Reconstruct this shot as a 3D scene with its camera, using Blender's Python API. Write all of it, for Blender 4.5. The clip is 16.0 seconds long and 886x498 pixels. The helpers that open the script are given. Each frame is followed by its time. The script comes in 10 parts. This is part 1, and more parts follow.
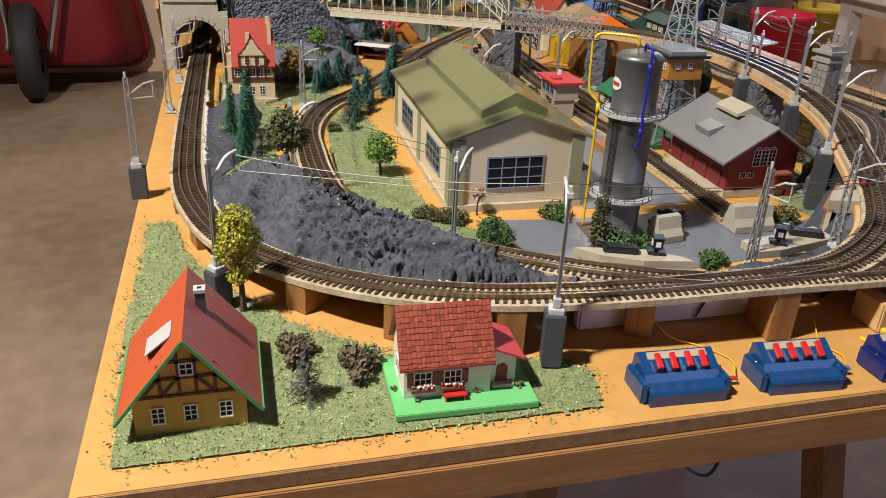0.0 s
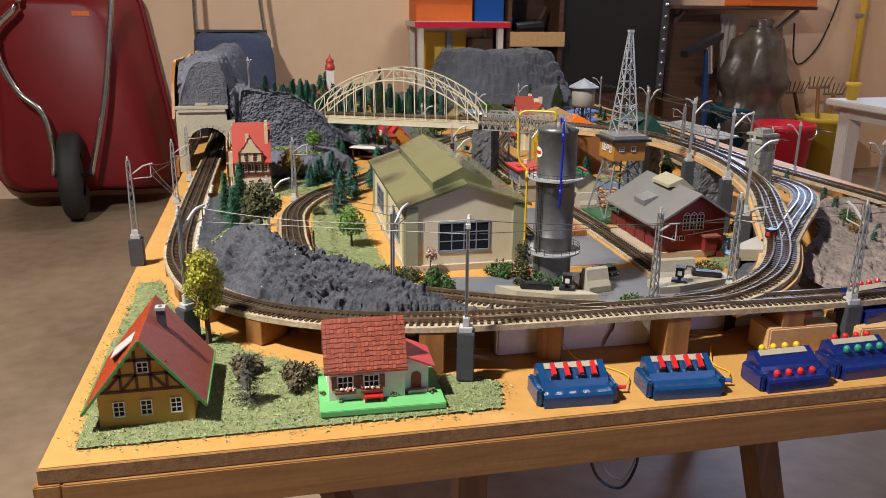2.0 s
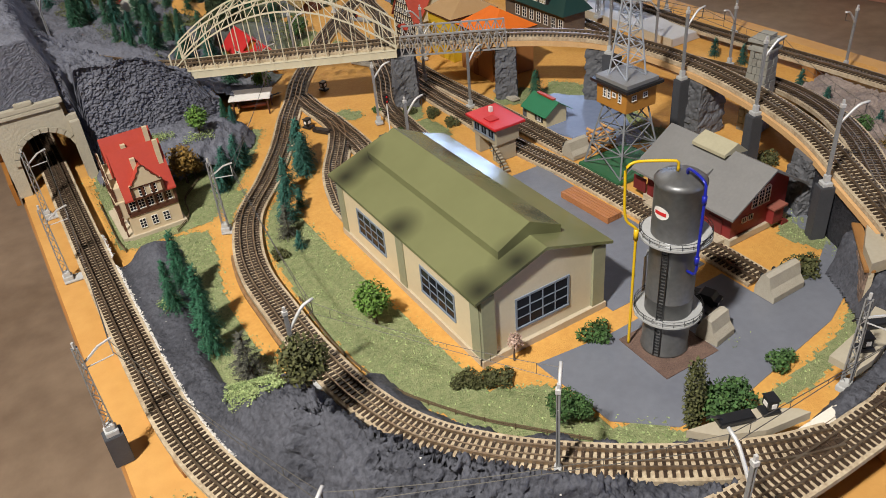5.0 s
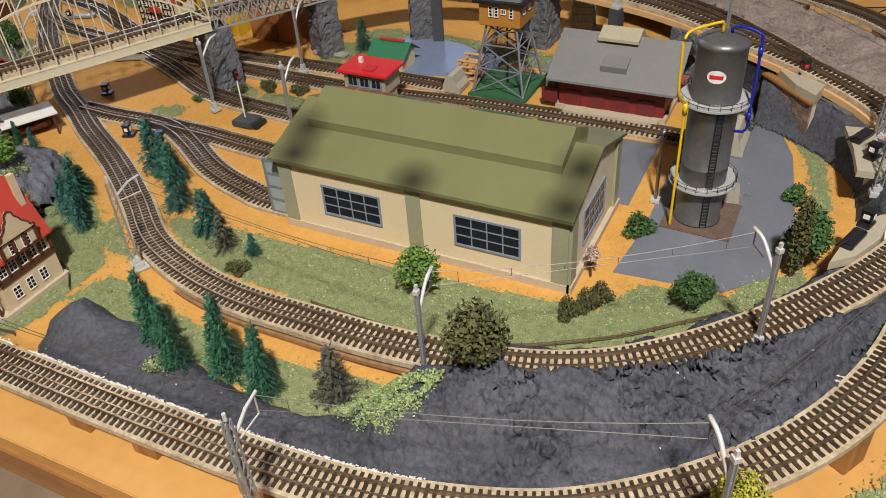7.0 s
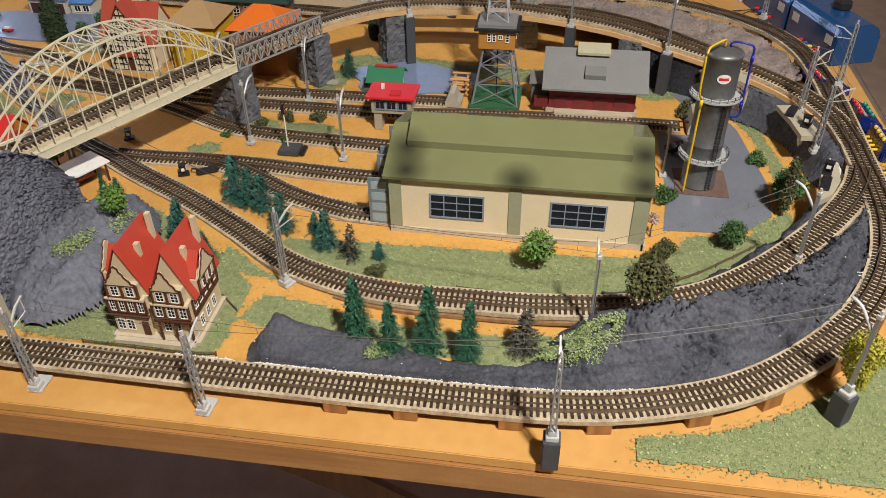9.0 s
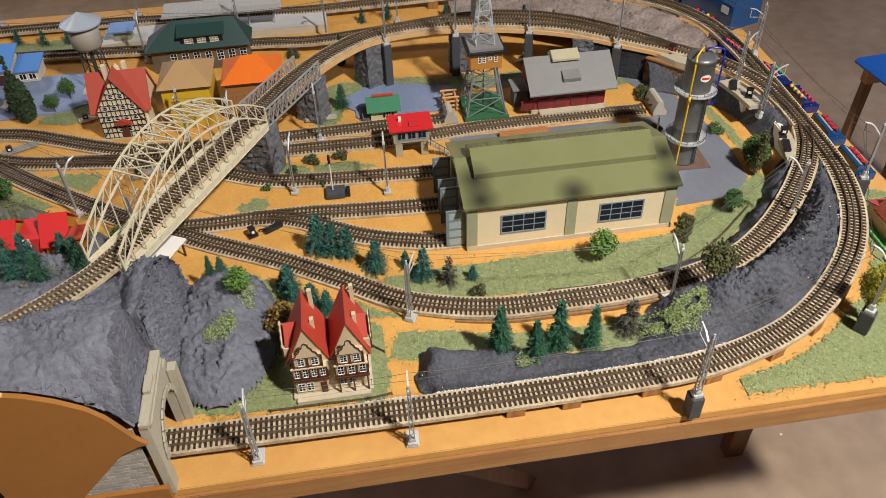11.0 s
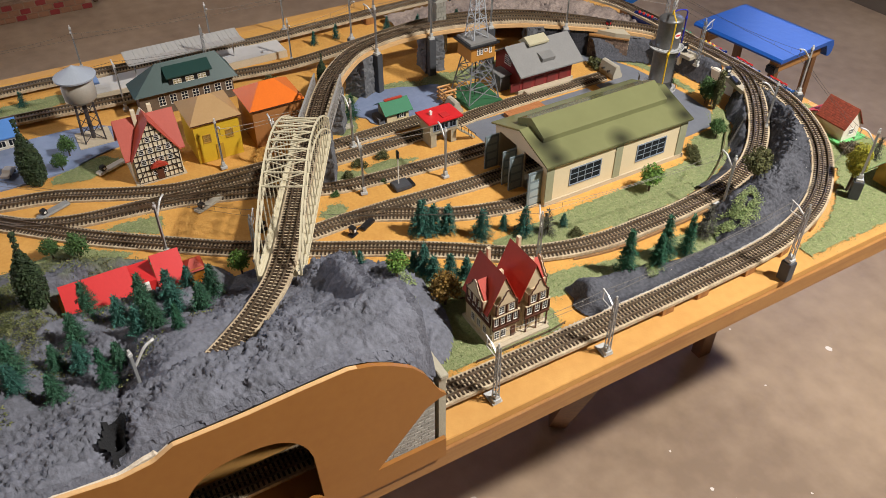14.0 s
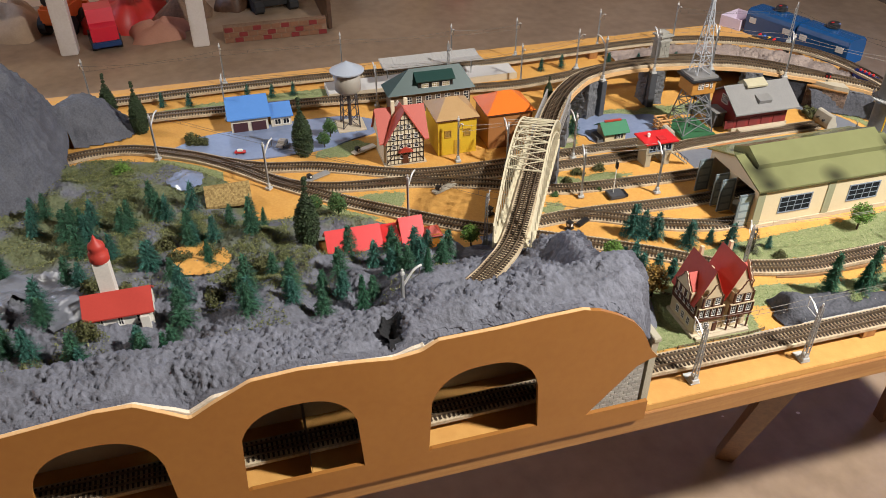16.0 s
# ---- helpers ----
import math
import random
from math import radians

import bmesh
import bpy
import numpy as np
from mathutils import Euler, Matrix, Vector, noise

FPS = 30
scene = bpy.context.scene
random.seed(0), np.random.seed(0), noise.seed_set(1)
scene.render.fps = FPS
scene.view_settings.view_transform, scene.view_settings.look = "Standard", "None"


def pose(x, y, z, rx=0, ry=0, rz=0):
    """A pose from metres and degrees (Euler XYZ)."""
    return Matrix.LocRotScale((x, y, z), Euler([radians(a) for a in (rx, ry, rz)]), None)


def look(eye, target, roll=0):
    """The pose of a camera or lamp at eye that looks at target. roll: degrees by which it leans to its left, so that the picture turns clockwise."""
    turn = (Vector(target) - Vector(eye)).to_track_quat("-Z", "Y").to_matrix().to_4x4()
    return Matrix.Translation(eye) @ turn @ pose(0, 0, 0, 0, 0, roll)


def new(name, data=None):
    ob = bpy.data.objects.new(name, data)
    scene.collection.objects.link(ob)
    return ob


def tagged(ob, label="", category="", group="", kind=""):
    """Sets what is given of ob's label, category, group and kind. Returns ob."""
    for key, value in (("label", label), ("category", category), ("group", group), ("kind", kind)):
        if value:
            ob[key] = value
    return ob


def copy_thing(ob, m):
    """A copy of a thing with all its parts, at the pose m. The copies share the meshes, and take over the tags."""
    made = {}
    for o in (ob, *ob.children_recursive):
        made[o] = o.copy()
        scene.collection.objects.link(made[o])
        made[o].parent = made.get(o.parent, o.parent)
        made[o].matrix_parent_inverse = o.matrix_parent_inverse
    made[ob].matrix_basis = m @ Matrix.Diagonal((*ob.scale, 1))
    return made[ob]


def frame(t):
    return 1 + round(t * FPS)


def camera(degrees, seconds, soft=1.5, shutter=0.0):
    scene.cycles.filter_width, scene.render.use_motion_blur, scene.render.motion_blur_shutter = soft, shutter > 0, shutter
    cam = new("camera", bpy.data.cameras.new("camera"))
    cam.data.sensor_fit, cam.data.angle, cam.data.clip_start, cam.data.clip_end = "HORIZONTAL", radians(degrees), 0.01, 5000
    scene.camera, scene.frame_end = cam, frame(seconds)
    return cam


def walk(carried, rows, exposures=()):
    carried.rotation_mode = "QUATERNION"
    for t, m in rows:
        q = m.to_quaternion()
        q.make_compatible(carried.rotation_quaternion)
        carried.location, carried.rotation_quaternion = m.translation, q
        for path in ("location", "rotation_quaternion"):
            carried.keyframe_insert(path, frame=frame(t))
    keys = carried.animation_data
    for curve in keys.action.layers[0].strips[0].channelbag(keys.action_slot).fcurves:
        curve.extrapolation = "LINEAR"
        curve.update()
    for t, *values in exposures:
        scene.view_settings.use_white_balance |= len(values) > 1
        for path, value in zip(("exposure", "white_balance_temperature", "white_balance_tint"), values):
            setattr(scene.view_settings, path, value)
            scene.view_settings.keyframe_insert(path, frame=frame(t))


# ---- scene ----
cam = camera(58.4, 16.0, soft=0.9)
PATH = [
    (0, (0.12, -0.417, 0.365), (0.595, 1.319, -0.508), 2.7),
    (0.5, (0.138, -0.494, 0.355), (0.577, 1.293, -0.43), 2.3),
    (1, (0.156, -0.55, 0.344), (0.582, 1.27, -0.369), 1.8),
    (1.5, (0.17, -0.576, 0.335), (0.586, 1.272, -0.309), 1.2),
    (2, (0.187, -0.573, 0.337), (0.592, 1.295, -0.251), 0.6),
    (2.5, (0.186, -0.547, 0.343), (0.59, 1.318, -0.256), 0.5),
    (3, (0.157, -0.469, 0.363), (0.59, 1.368, -0.3), 0.4),
    (3.5, (0.117, -0.38, 0.416), (0.609, 1.391, -0.372), 0.3),
    (4, (0.095, -0.29, 0.495), (0.644, 1.345, -0.516), -1.9),
    (4.5, (0.074, -0.175, 0.564), (0.707, 1.338, -0.58), -4.5),
    (4.7, (0.058, -0.154, 0.57), (0.746, 1.338, -0.57), -5.1),
    (7, (-0.217, 0.226, 0.498), (1.191, 0.987, -0.7), -4.3),
    (7.5, (-0.249, 0.252, 0.492), (1.16, 0.941, -0.749), -4.0),
    (8, (-0.333, 0.34, 0.528), (1.167, 0.863, -0.687), -2.2),
    (8.5, (-0.443, 0.456, 0.566), (1.155, 0.816, -0.582), -1.3),
    (8.7, (-0.463, 0.486, 0.584), (1.128, 0.805, -0.586), -1.2),
    (10.8, (-0.523, 0.82, 0.817), (0.943, 0.649, -0.532), -1.0),
    (11, (-0.544, 0.878, 0.822), (0.928, 0.682, -0.517), -1.8),
    (11.5, (-0.548, 0.997, 0.818), (0.912, 0.695, -0.515), -1.5),
    (12, (-0.481, 1.093, 0.803), (0.94, 0.663, -0.538), -1.6),
    (12.5, (-0.425, 1.193, 0.808), (0.939, 0.632, -0.544), -1.3),
    (13, (-0.434, 1.251, 0.826), (0.895, 0.596, -0.517), -0.6),
    (13.5, (-0.477, 1.345, 0.839), (0.835, 0.606, -0.477), -0.6),
    (14, (-0.54, 1.443, 0.847), (0.787, 0.673, -0.436), 0.2),
    (14.5, (-0.598, 1.51, 0.843), (0.789, 0.783, -0.4), 0.8),
    (15, (-0.641, 1.557, 0.847), (0.803, 0.888, -0.365), 1.0),
    (15.5, (-0.667, 1.597, 0.846), (0.836, 1.007, -0.335), 0.7),
    (16, (-0.678, 1.625, 0.847), (0.879, 1.17, -0.323), 0.1),
]
EXPOSURE = [(0, -0.09), (1.5, -0.03), (3, -0.05), (4.5, -0.16), (7, -0.35), (8.5, -0.31), (11, -0.15), (13, -0.09), (14.5, 0.10), (16, 0.34)]
walk(cam, [(t, look(eye, target, roll)) for t, eye, target, roll in PATH], EXPOSURE)

# ---- light ----
world = bpy.data.worlds.new("garage_air")
scene.world = world
world.use_nodes = True
world.node_tree.nodes["Background"].inputs[0].default_value = (0.95, 0.86, 0.78, 1)
world.node_tree.nodes["Background"].inputs[1].default_value = 0.003


def area_lamp(name, eye, target, sx, sy, watts, color):
    data = bpy.data.lights.new(name, "AREA")
    data.shape, data.size, data.size_y, data.energy, data.color = "RECTANGLE", sx, sy, watts, color
    ob = new(name, data)
    ob.matrix_world = look(eye, target)
    return ob


area_lamp("ceiling_lamp_light", (-1.04, -0.25, 2.3), (-0.7, 0.0, 0), 0.16, 0.14, 165.0, (1.0, 0.967, 0.93))
# added fill that brightens the far wall and clutter, not a known lamp
area_lamp("ceiling_lamp_light_back", (1.7, 3.2, 2.32), (1.7, 3.4, 0), 0.5, 0.25, 30.0, (1.0, 0.97, 0.92))
area_lamp("window_daylight_north", (3.44, 4.21, 1.06), (1.6, 0, 0.5), 0.8, 1.14, 40.0, (0.45, 0.63, 1.0))
area_lamp("window_daylight_east", (4.46, 2.1, 1.6), (0, 1.6, 0.4), 1.6, 0.5, 6.0, (0.45, 0.63, 1.0))
area_lamp("window_daylight_front", (1.7, -2.26, 0.75), (1.5, 0.5, -0.72), 1.3, 0.8, 15.0, (0.3, 0.42, 1.0))

# ---- materials ----
def material(name, color, second=None, rough=0.6, metal=0.0, scale=40.0, amount=0.5, bump=0.0, bump_scale=None, fine=6.0, coat=0.0, alpha_mix=0.5):
    """Two colours mixed by noise at two scales, with fine relief."""
    m = bpy.data.materials.new(name)
    m.use_nodes = True
    nt = m.node_tree
    b = nt.nodes["Principled BSDF"]
    b.inputs["Roughness"].default_value = rough
    b.inputs["Metallic"].default_value = metal
    b.inputs["Coat Weight"].default_value = coat
    second = second or tuple(c * 0.72 for c in color)
    co = nt.nodes.new("ShaderNodeTexCoord")
    n1 = nt.nodes.new("ShaderNodeTexNoise")
    n1.inputs["Scale"].default_value, n1.inputs["Detail"].default_value = scale, 4
    n2 = nt.nodes.new("ShaderNodeTexNoise")
    n2.inputs["Scale"].default_value, n2.inputs["Detail"].default_value = scale * fine, 3
    for n in (n1, n2):
        nt.links.new(co.outputs["Object"], n.inputs["Vector"])
    add = nt.nodes.new("ShaderNodeMix")
    add.inputs[0].default_value = alpha_mix
    nt.links.new(n1.outputs[0], add.inputs[2])
    nt.links.new(n2.outputs[0], add.inputs[3])
    ramp = nt.nodes.new("ShaderNodeMapRange")
    ramp.inputs[1].default_value, ramp.inputs[2].default_value = 0.35, 0.65
    ramp.inputs[3].default_value, ramp.inputs[4].default_value = 0.0, amount
    nt.links.new(add.outputs[0], ramp.inputs[0])
    mix = nt.nodes.new("ShaderNodeMix")
    mix.data_type = "RGBA"
    mix.inputs[6].default_value, mix.inputs[7].default_value = (*color, 1), (*second, 1)
    nt.links.new(ramp.outputs[0], mix.inputs[0])
    nt.links.new(mix.outputs[2], b.inputs["Base Color"])
    if bump:
        n3 = nt.nodes.new("ShaderNodeTexNoise")
        n3.inputs["Scale"].default_value, n3.inputs["Detail"].default_value = bump_scale or scale * fine, 5
        nt.links.new(co.outputs["Object"], n3.inputs["Vector"])
        bp = nt.nodes.new("ShaderNodeBump")
        bp.inputs["Strength"].default_value, bp.inputs["Distance"].default_value = bump, 0.002
        nt.links.new(n3.outputs[0], bp.inputs["Height"])
        nt.links.new(bp.outputs[0], b.inputs["Normal"])
    return m


def vary_by_piece(m, spread=0.25):
    """Brightness that differs from piece to piece."""
    nt = m.node_tree
    b = nt.nodes["Principled BSDF"]
    link = b.inputs["Base Color"].links[0]
    info, hsv, mr = nt.nodes.new("ShaderNodeObjectInfo"), nt.nodes.new("ShaderNodeHueSaturation"), nt.nodes.new("ShaderNodeMapRange")
    mr.inputs[3].default_value, mr.inputs[4].default_value = 1 - spread, 1 + spread
    nt.links.new(info.outputs["Random"], mr.inputs[0])
    nt.links.new(mr.outputs[0], hsv.inputs["Value"])
    nt.links.new(link.from_socket, hsv.inputs["Color"])
    nt.links.new(hsv.outputs[0], b.inputs["Base Color"])
    return m


def vary_by_island(m, spread=0.25):
    nt = m.node_tree
    b = nt.nodes["Principled BSDF"]
    link = b.inputs["Base Color"].links[0]
    info, hsv, mr = nt.nodes.new("ShaderNodeNewGeometry"), nt.nodes.new("ShaderNodeHueSaturation"), nt.nodes.new("ShaderNodeMapRange")
    mr.inputs[3].default_value, mr.inputs[4].default_value = 1 - spread, 1 + spread
    nt.links.new(info.outputs["Random Per Island"], mr.inputs[0])
    nt.links.new(mr.outputs[0], hsv.inputs["Value"])
    nt.links.new(link.from_socket, hsv.inputs["Color"])
    nt.links.new(hsv.outputs[0], b.inputs["Base Color"])
    return m


def wood_material(name, color, second, along="Y", rough=0.5, scale=9.0):
    """Planed softwood: streaks along one axis, with dark rings."""
    m = material(name, color, second, rough, scale=30, amount=0.4, bump=0.04, bump_scale=200)
    nt = m.node_tree
    b = nt.nodes["Principled BSDF"]
    co, mp, wv = nt.nodes.new("ShaderNodeTexCoord"), nt.nodes.new("ShaderNodeMapping"), nt.nodes.new("ShaderNodeTexNoise")
    mp.inputs["Scale"].default_value = {"X": (0.06, 1, 1), "Y": (1, 0.06, 1), "Z": (1, 1, 0.06)}[along]
    wv.inputs["Scale"].default_value, wv.inputs["Detail"].default_value, wv.inputs["Distortion"].default_value = scale * 8, 5, 1.2
    nt.links.new(co.outputs["Object"], mp.inputs["Vector"])
    nt.links.new(mp.outputs[0], wv.inputs["Vector"])
    mr = nt.nodes.new("ShaderNodeMapRange")
    mr.inputs[1].default_value, mr.inputs[2].default_value, mr.inputs[3].default_value, mr.inputs[4].default_value = 0.4, 0.66, 0.0, 0.75
    nt.links.new(wv.outputs[0], mr.inputs[0])
    mix = nt.nodes.new("ShaderNodeMix")
    mix.data_type = "RGBA"
    old = b.inputs["Base Color"].links[0].from_socket
    nt.links.new(old, mix.inputs[6])
    mix.inputs[7].default_value = (*second, 1)
    nt.links.new(mr.outputs[0], mix.inputs[0])
    nt.links.new(mix.outputs[2], b.inputs["Base Color"])
    return m


M_TOP = material("raw_board_ochre", (0.56, 0.30, 0.085), (0.44, 0.21, 0.05), 0.55, scale=9, amount=0.6, bump=0.15, bump_scale=300)
M_PINE = wood_material("varnished_pine", (0.36, 0.185, 0.062), (0.2, 0.085, 0.026), "X", 0.38)
M_PINE_Y = wood_material("varnished_pine_side", (0.38, 0.19, 0.06), (0.24, 0.10, 0.03), "Y", 0.38)
M_PINE_Z = wood_material("pine_post", (0.36, 0.17, 0.05), (0.2, 0.08, 0.025), "Z", 0.5)
# leg pine with the under-table shade put into its colour
M_LEG = wood_material("shaded_pine_leg", (0.17, 0.075, 0.025), (0.09, 0.035, 0.012), "Z", 0.6)
M_PLY = material("hardboard_brown", (0.30, 0.125, 0.026), (0.24, 0.09, 0.018), 0.42, scale=14, amount=0.5, bump=0.05)
M_EDGE = material("saw_cut_edge", (0.62, 0.38, 0.17), (0.45, 0.25, 0.1), 0.7, scale=60, bump=0.2)
M_CHIP = material("chipboard_edge", (0.34, 0.19, 0.08), (0.16, 0.08, 0.03), 0.8, scale=140, amount=0.9, bump=0.25, bump_scale=700)
M_BED = material("sanded_cream_roadbed", (0.56, 0.46, 0.31), (0.28, 0.2, 0.12), 0.85, scale=45, amount=0.9, bump=0.5, bump_scale=900)
M_TIE = vary_by_island(material("brown_plastic_sleeper", (0.036, 0.023, 0.015), (0.075, 0.048, 0.03), 0.42, scale=150), 0.3)
M_TIEP = vary_by_piece(material("brown_sleeper_piece", (0.036, 0.023, 0.015), (0.075, 0.048, 0.03), 0.42, scale=150), 0.3)
M_RAIL = material("tarnished_rail", (0.24, 0.165, 0.10), (0.48, 0.40, 0.30), 0.33, 0.85, scale=14, amount=0.7)
M_ROCK = material("grey_painted_plaster_rock", (0.07, 0.072, 0.09), (0.15, 0.152, 0.178), 0.7, scale=16, amount=0.8, bump=0.9, bump_scale=300, fine=12)
M_ROCKB = material("shadowy_grey_rock", (0.058, 0.06, 0.073), (0.122, 0.125, 0.145), 0.75, scale=22, amount=0.8, bump=0.9, bump_scale=260, fine=12)
M_ROCKD = material("dark_slate_rock", (0.028, 0.029, 0.036), (0.105, 0.107, 0.124), 0.82, scale=16, amount=0.8, bump=0.8, bump_scale=320, fine=14)
M_GRASS = material("scatter_grass", (0.15, 0.19, 0.072), (0.335, 0.345, 0.165), 0.95, scale=190, amount=0.95, bump=1.0, bump_scale=900, fine=5)
M_SAND = material("orange_sand_paint", (0.62, 0.33, 0.075), (0.5, 0.23, 0.045), 0.8, scale=25, amount=0.7, bump=0.5, bump_scale=600, fine=8)
M_ASPH = material("grey_road_card", (0.17, 0.18, 0.205), (0.13, 0.135, 0.16), 0.3, scale=20, amount=0.6, bump=0.1, bump_scale=700)
M_MAST = material("mast_grey_metal", (0.36, 0.36, 0.35), (0.22, 0.22, 0.22), 0.4, 0.35, scale=120, amount=0.6)
M_ARM = material("white_metal_arm", (0.62, 0.61, 0.58), (0.42, 0.41, 0.4), 0.4, 0.25, scale=120)
M_BLOCK = material("dark_grey_block", (0.06, 0.062, 0.068), (0.035, 0.035, 0.04), 0.6, scale=90, bump=0.2)
M_FOOT = material("light_grey_foot", (0.48, 0.48, 0.46), (0.34, 0.34, 0.33), 0.55, scale=90)
M_WIRE = material("catenary_wire", (0.13, 0.12, 0.1), (0.07, 0.06, 0.05), 0.5, 0.5, scale=90)
M_FLOOR = material("worn_concrete_floor", (0.36, 0.26, 0.172), (0.21, 0.145, 0.094), 0.5, scale=1.7, amount=0.95, bump=0.35, bump_scale=90, fine=9, alpha_mix=0.4)
M_WALL = material("peach_plaster_wall", (0.80, 0.57, 0.38), (0.72, 0.50, 0.33), 0.8, scale=3, amount=0.5, bump=0.15, bump_scale=90)
# ceiling and M_WALLD walls are out of view; their dark colour limits bounced light
M_CEIL = material("ceiling_board", (0.2, 0.165, 0.13), None, 0.85, scale=3)
M_WALLD = material("dark_unseen_wall", (0.11, 0.085, 0.065), (0.08, 0.06, 0.045), 0.8, scale=3, amount=0.5, bump=0.15, bump_scale=90)
# glossy grey surface; the blue daylight it reflects is mixed into its base colour
M_POND = material("grey_road_blue_reflection", (0.20, 0.245, 0.36), (0.15, 0.19, 0.29), 0.2, scale=20, amount=0.6, bump=0.03, bump_scale=60)
M_BLACK = material("black_plastic", (0.012, 0.012, 0.013), (0.025, 0.025, 0.026), 0.35, scale=80)
M_WHITE = material("white_paint", (0.75, 0.72, 0.66), (0.62, 0.58, 0.5), 0.5, scale=50, amount=0.4)
M_GLASS = material("dark_window_glass", (0.012, 0.014, 0.018), (0.02, 0.022, 0.028), 0.12, scale=30)
M_GLASS.node_tree.nodes["Principled BSDF"].inputs["IOR"].default_value = 1.2


# ---- builders ----
def part(name, bm, mat, parent=None, label="", smooth=False):
    me = bpy.data.meshes.new(name)
    bmesh.ops.recalc_face_normals(bm, faces=bm.faces)
    bm.to_mesh(me)
    bm.free()
    me.materials.append(mat)
    if smooth:
        for p in me.polygons:
            p.use_smooth = True
    ob = new(name, me)
    if parent:
        ob.parent = parent
    if label:
        ob["label"] = label
    return ob


def thing(name, label, category, loc=(0, 0, 0), rz=0.0, group="", kind=""):
    ob = new(name)
    ob.empty_display_size = 0.01
    ob.matrix_world = pose(*loc, 0, 0, rz)
    return tagged(ob, label, category, group, kind)


def box(bm, x0, x1, y0, y1, z0, z1, bevel=0.0):
    v = [bm.verts.new((x, y, z)) for z in (z0, z1) for y in (y0, y1) for x in (x0, x1)]
    f = [bm.faces.new([v[i] for i in q]) for q in ((0, 2, 3, 1), (4, 5, 7, 6), (0, 1, 5, 4), (2, 6, 7, 3), (0, 4, 6, 2), (1, 3, 7, 5))]
    if bevel:
        bmesh.ops.bevel(bm, geom=list({e for q in f for e in q.edges}), offset=bevel, segments=2, affect="EDGES")
    return bm


def boxes(*rows, bevel=0.0):
    bm = bmesh.new()
    for r in rows:
        box(bm, *r, bevel=bevel)
    return bm


def prism(bm, outline, axis, a, b):
    """Extrudes a closed outline of pairs along an axis from a to b."""
    def at(p, q):
        return {"x": (q, p[0], p[1]), "y": (p[0], q, p[1]), "z": (p[0], p[1], q)}[axis]
    lo, hi = [bm.verts.new(at(p, a)) for p in outline], [bm.verts.new(at(p, b)) for p in outline]
    n = len(outline)
    bm.faces.new(lo)
    bm.faces.new(hi[::-1])
    for i in range(n):
        bm.faces.new((lo[i], hi[i], hi[(i + 1) % n], lo[(i + 1) % n]))
    return bm


def tube(bm, pts, r, n=6, caps=True):
    """A round bar along points; r one radius or one per point."""
    pts = [Vector(p) for p in pts]
    rs = r if isinstance(r, (list, tuple)) else [r] * len(pts)
    rings = []
    for i, p in enumerate(pts):
        d = (pts[min(i + 1, len(pts) - 1)] - pts[max(i - 1, 0)]).normalized()
        side = d.cross((0, 0, 1)) if abs(d.z) < 0.95 else d.cross((1, 0, 0))
        side.normalize()
        up = side.cross(d)
        rings.append([bm.verts.new(p + rs[i] * (math.cos(a) * side + math.sin(a) * up)) for a in (2 * math.pi * k / n for k in range(n))])
    for a, b in zip(rings, rings[1:]):
        for k in range(n):
            bm.faces.new((a[k], a[(k + 1) % n], b[(k + 1) % n], b[k]))
    if caps:
        bm.faces.new(rings[0][::-1])
        bm.faces.new(rings[-1])
    return bm


def bar(bm, a, b, w, h=None):
    """A square bar from a to b."""
    a, b, h = Vector(a), Vector(b), h or w
    d = (b - a).normalized()
    s = d.cross((0, 0, 1)) if abs(d.z) < 0.98 else d.cross((1, 0, 0))
    s.normalize()
    u = s.cross(d)
    vs = [[bm.verts.new(p + s * sx * w / 2 + u * sy * h / 2) for sx, sy in ((-1, -1), (1, -1), (1, 1), (-1, 1))] for p in (a, b)]
    for k in range(4):
        bm.faces.new((vs[0][k], vs[0][(k + 1) % 4], vs[1][(k + 1) % 4], vs[1][k]))
    bm.faces.new(vs[0][::-1])
    bm.faces.new(vs[1])
    return bm


def lathe(bm, profile, n=32, at=(0, 0)):
    rings = []
    for r, z in profile:
        if r < 1e-6:
            rings.append([bm.verts.new((at[0], at[1], z))] * n)
        else:
            rings.append([bm.verts.new((at[0] + r * math.cos(2 * math.pi * k / n), at[1] + r * math.sin(2 * math.pi * k / n), z)) for k in range(n)])
    for a, b in zip(rings, rings[1:]):
        for k in range(n):
            q = []
            for v in (a[k], a[(k + 1) % n], b[(k + 1) % n], b[k]):
                if v not in q:
                    q.append(v)
            if len(q) > 2:
                bm.faces.new(q)
    return bm


def spline(pts, step=0.006):
    """Evenly spaced points along a smooth curve through pts."""
    p = np.array(pts, float)
    p = np.vstack([2 * p[0] - p[1], p, 2 * p[-1] - p[-2]])
    out = []
    for i in range(1, len(p) - 2):
        t = np.linspace(0, 1, 24, endpoint=False)[:, None]
        a, b, c, d = p[i - 1], p[i], p[i + 1], p[i + 2]
        out.append(0.5 * (2 * b + (c - a) * t + (2 * a - 5 * b + 4 * c - d) * t**2 + (3 * b - a - 3 * c + d) * t**3))
    out.append(p[-2][None])
    out = np.concatenate(out)
    s = np.r_[0, np.cumsum(np.linalg.norm(np.diff(out, axis=0), axis=1))]
    n = max(int(s[-1] / step), 2)
    want = np.linspace(0, s[-1], n + 1)
    return np.stack([np.interp(want, s, out[:, k]) for k in range(out.shape[1])], 1)


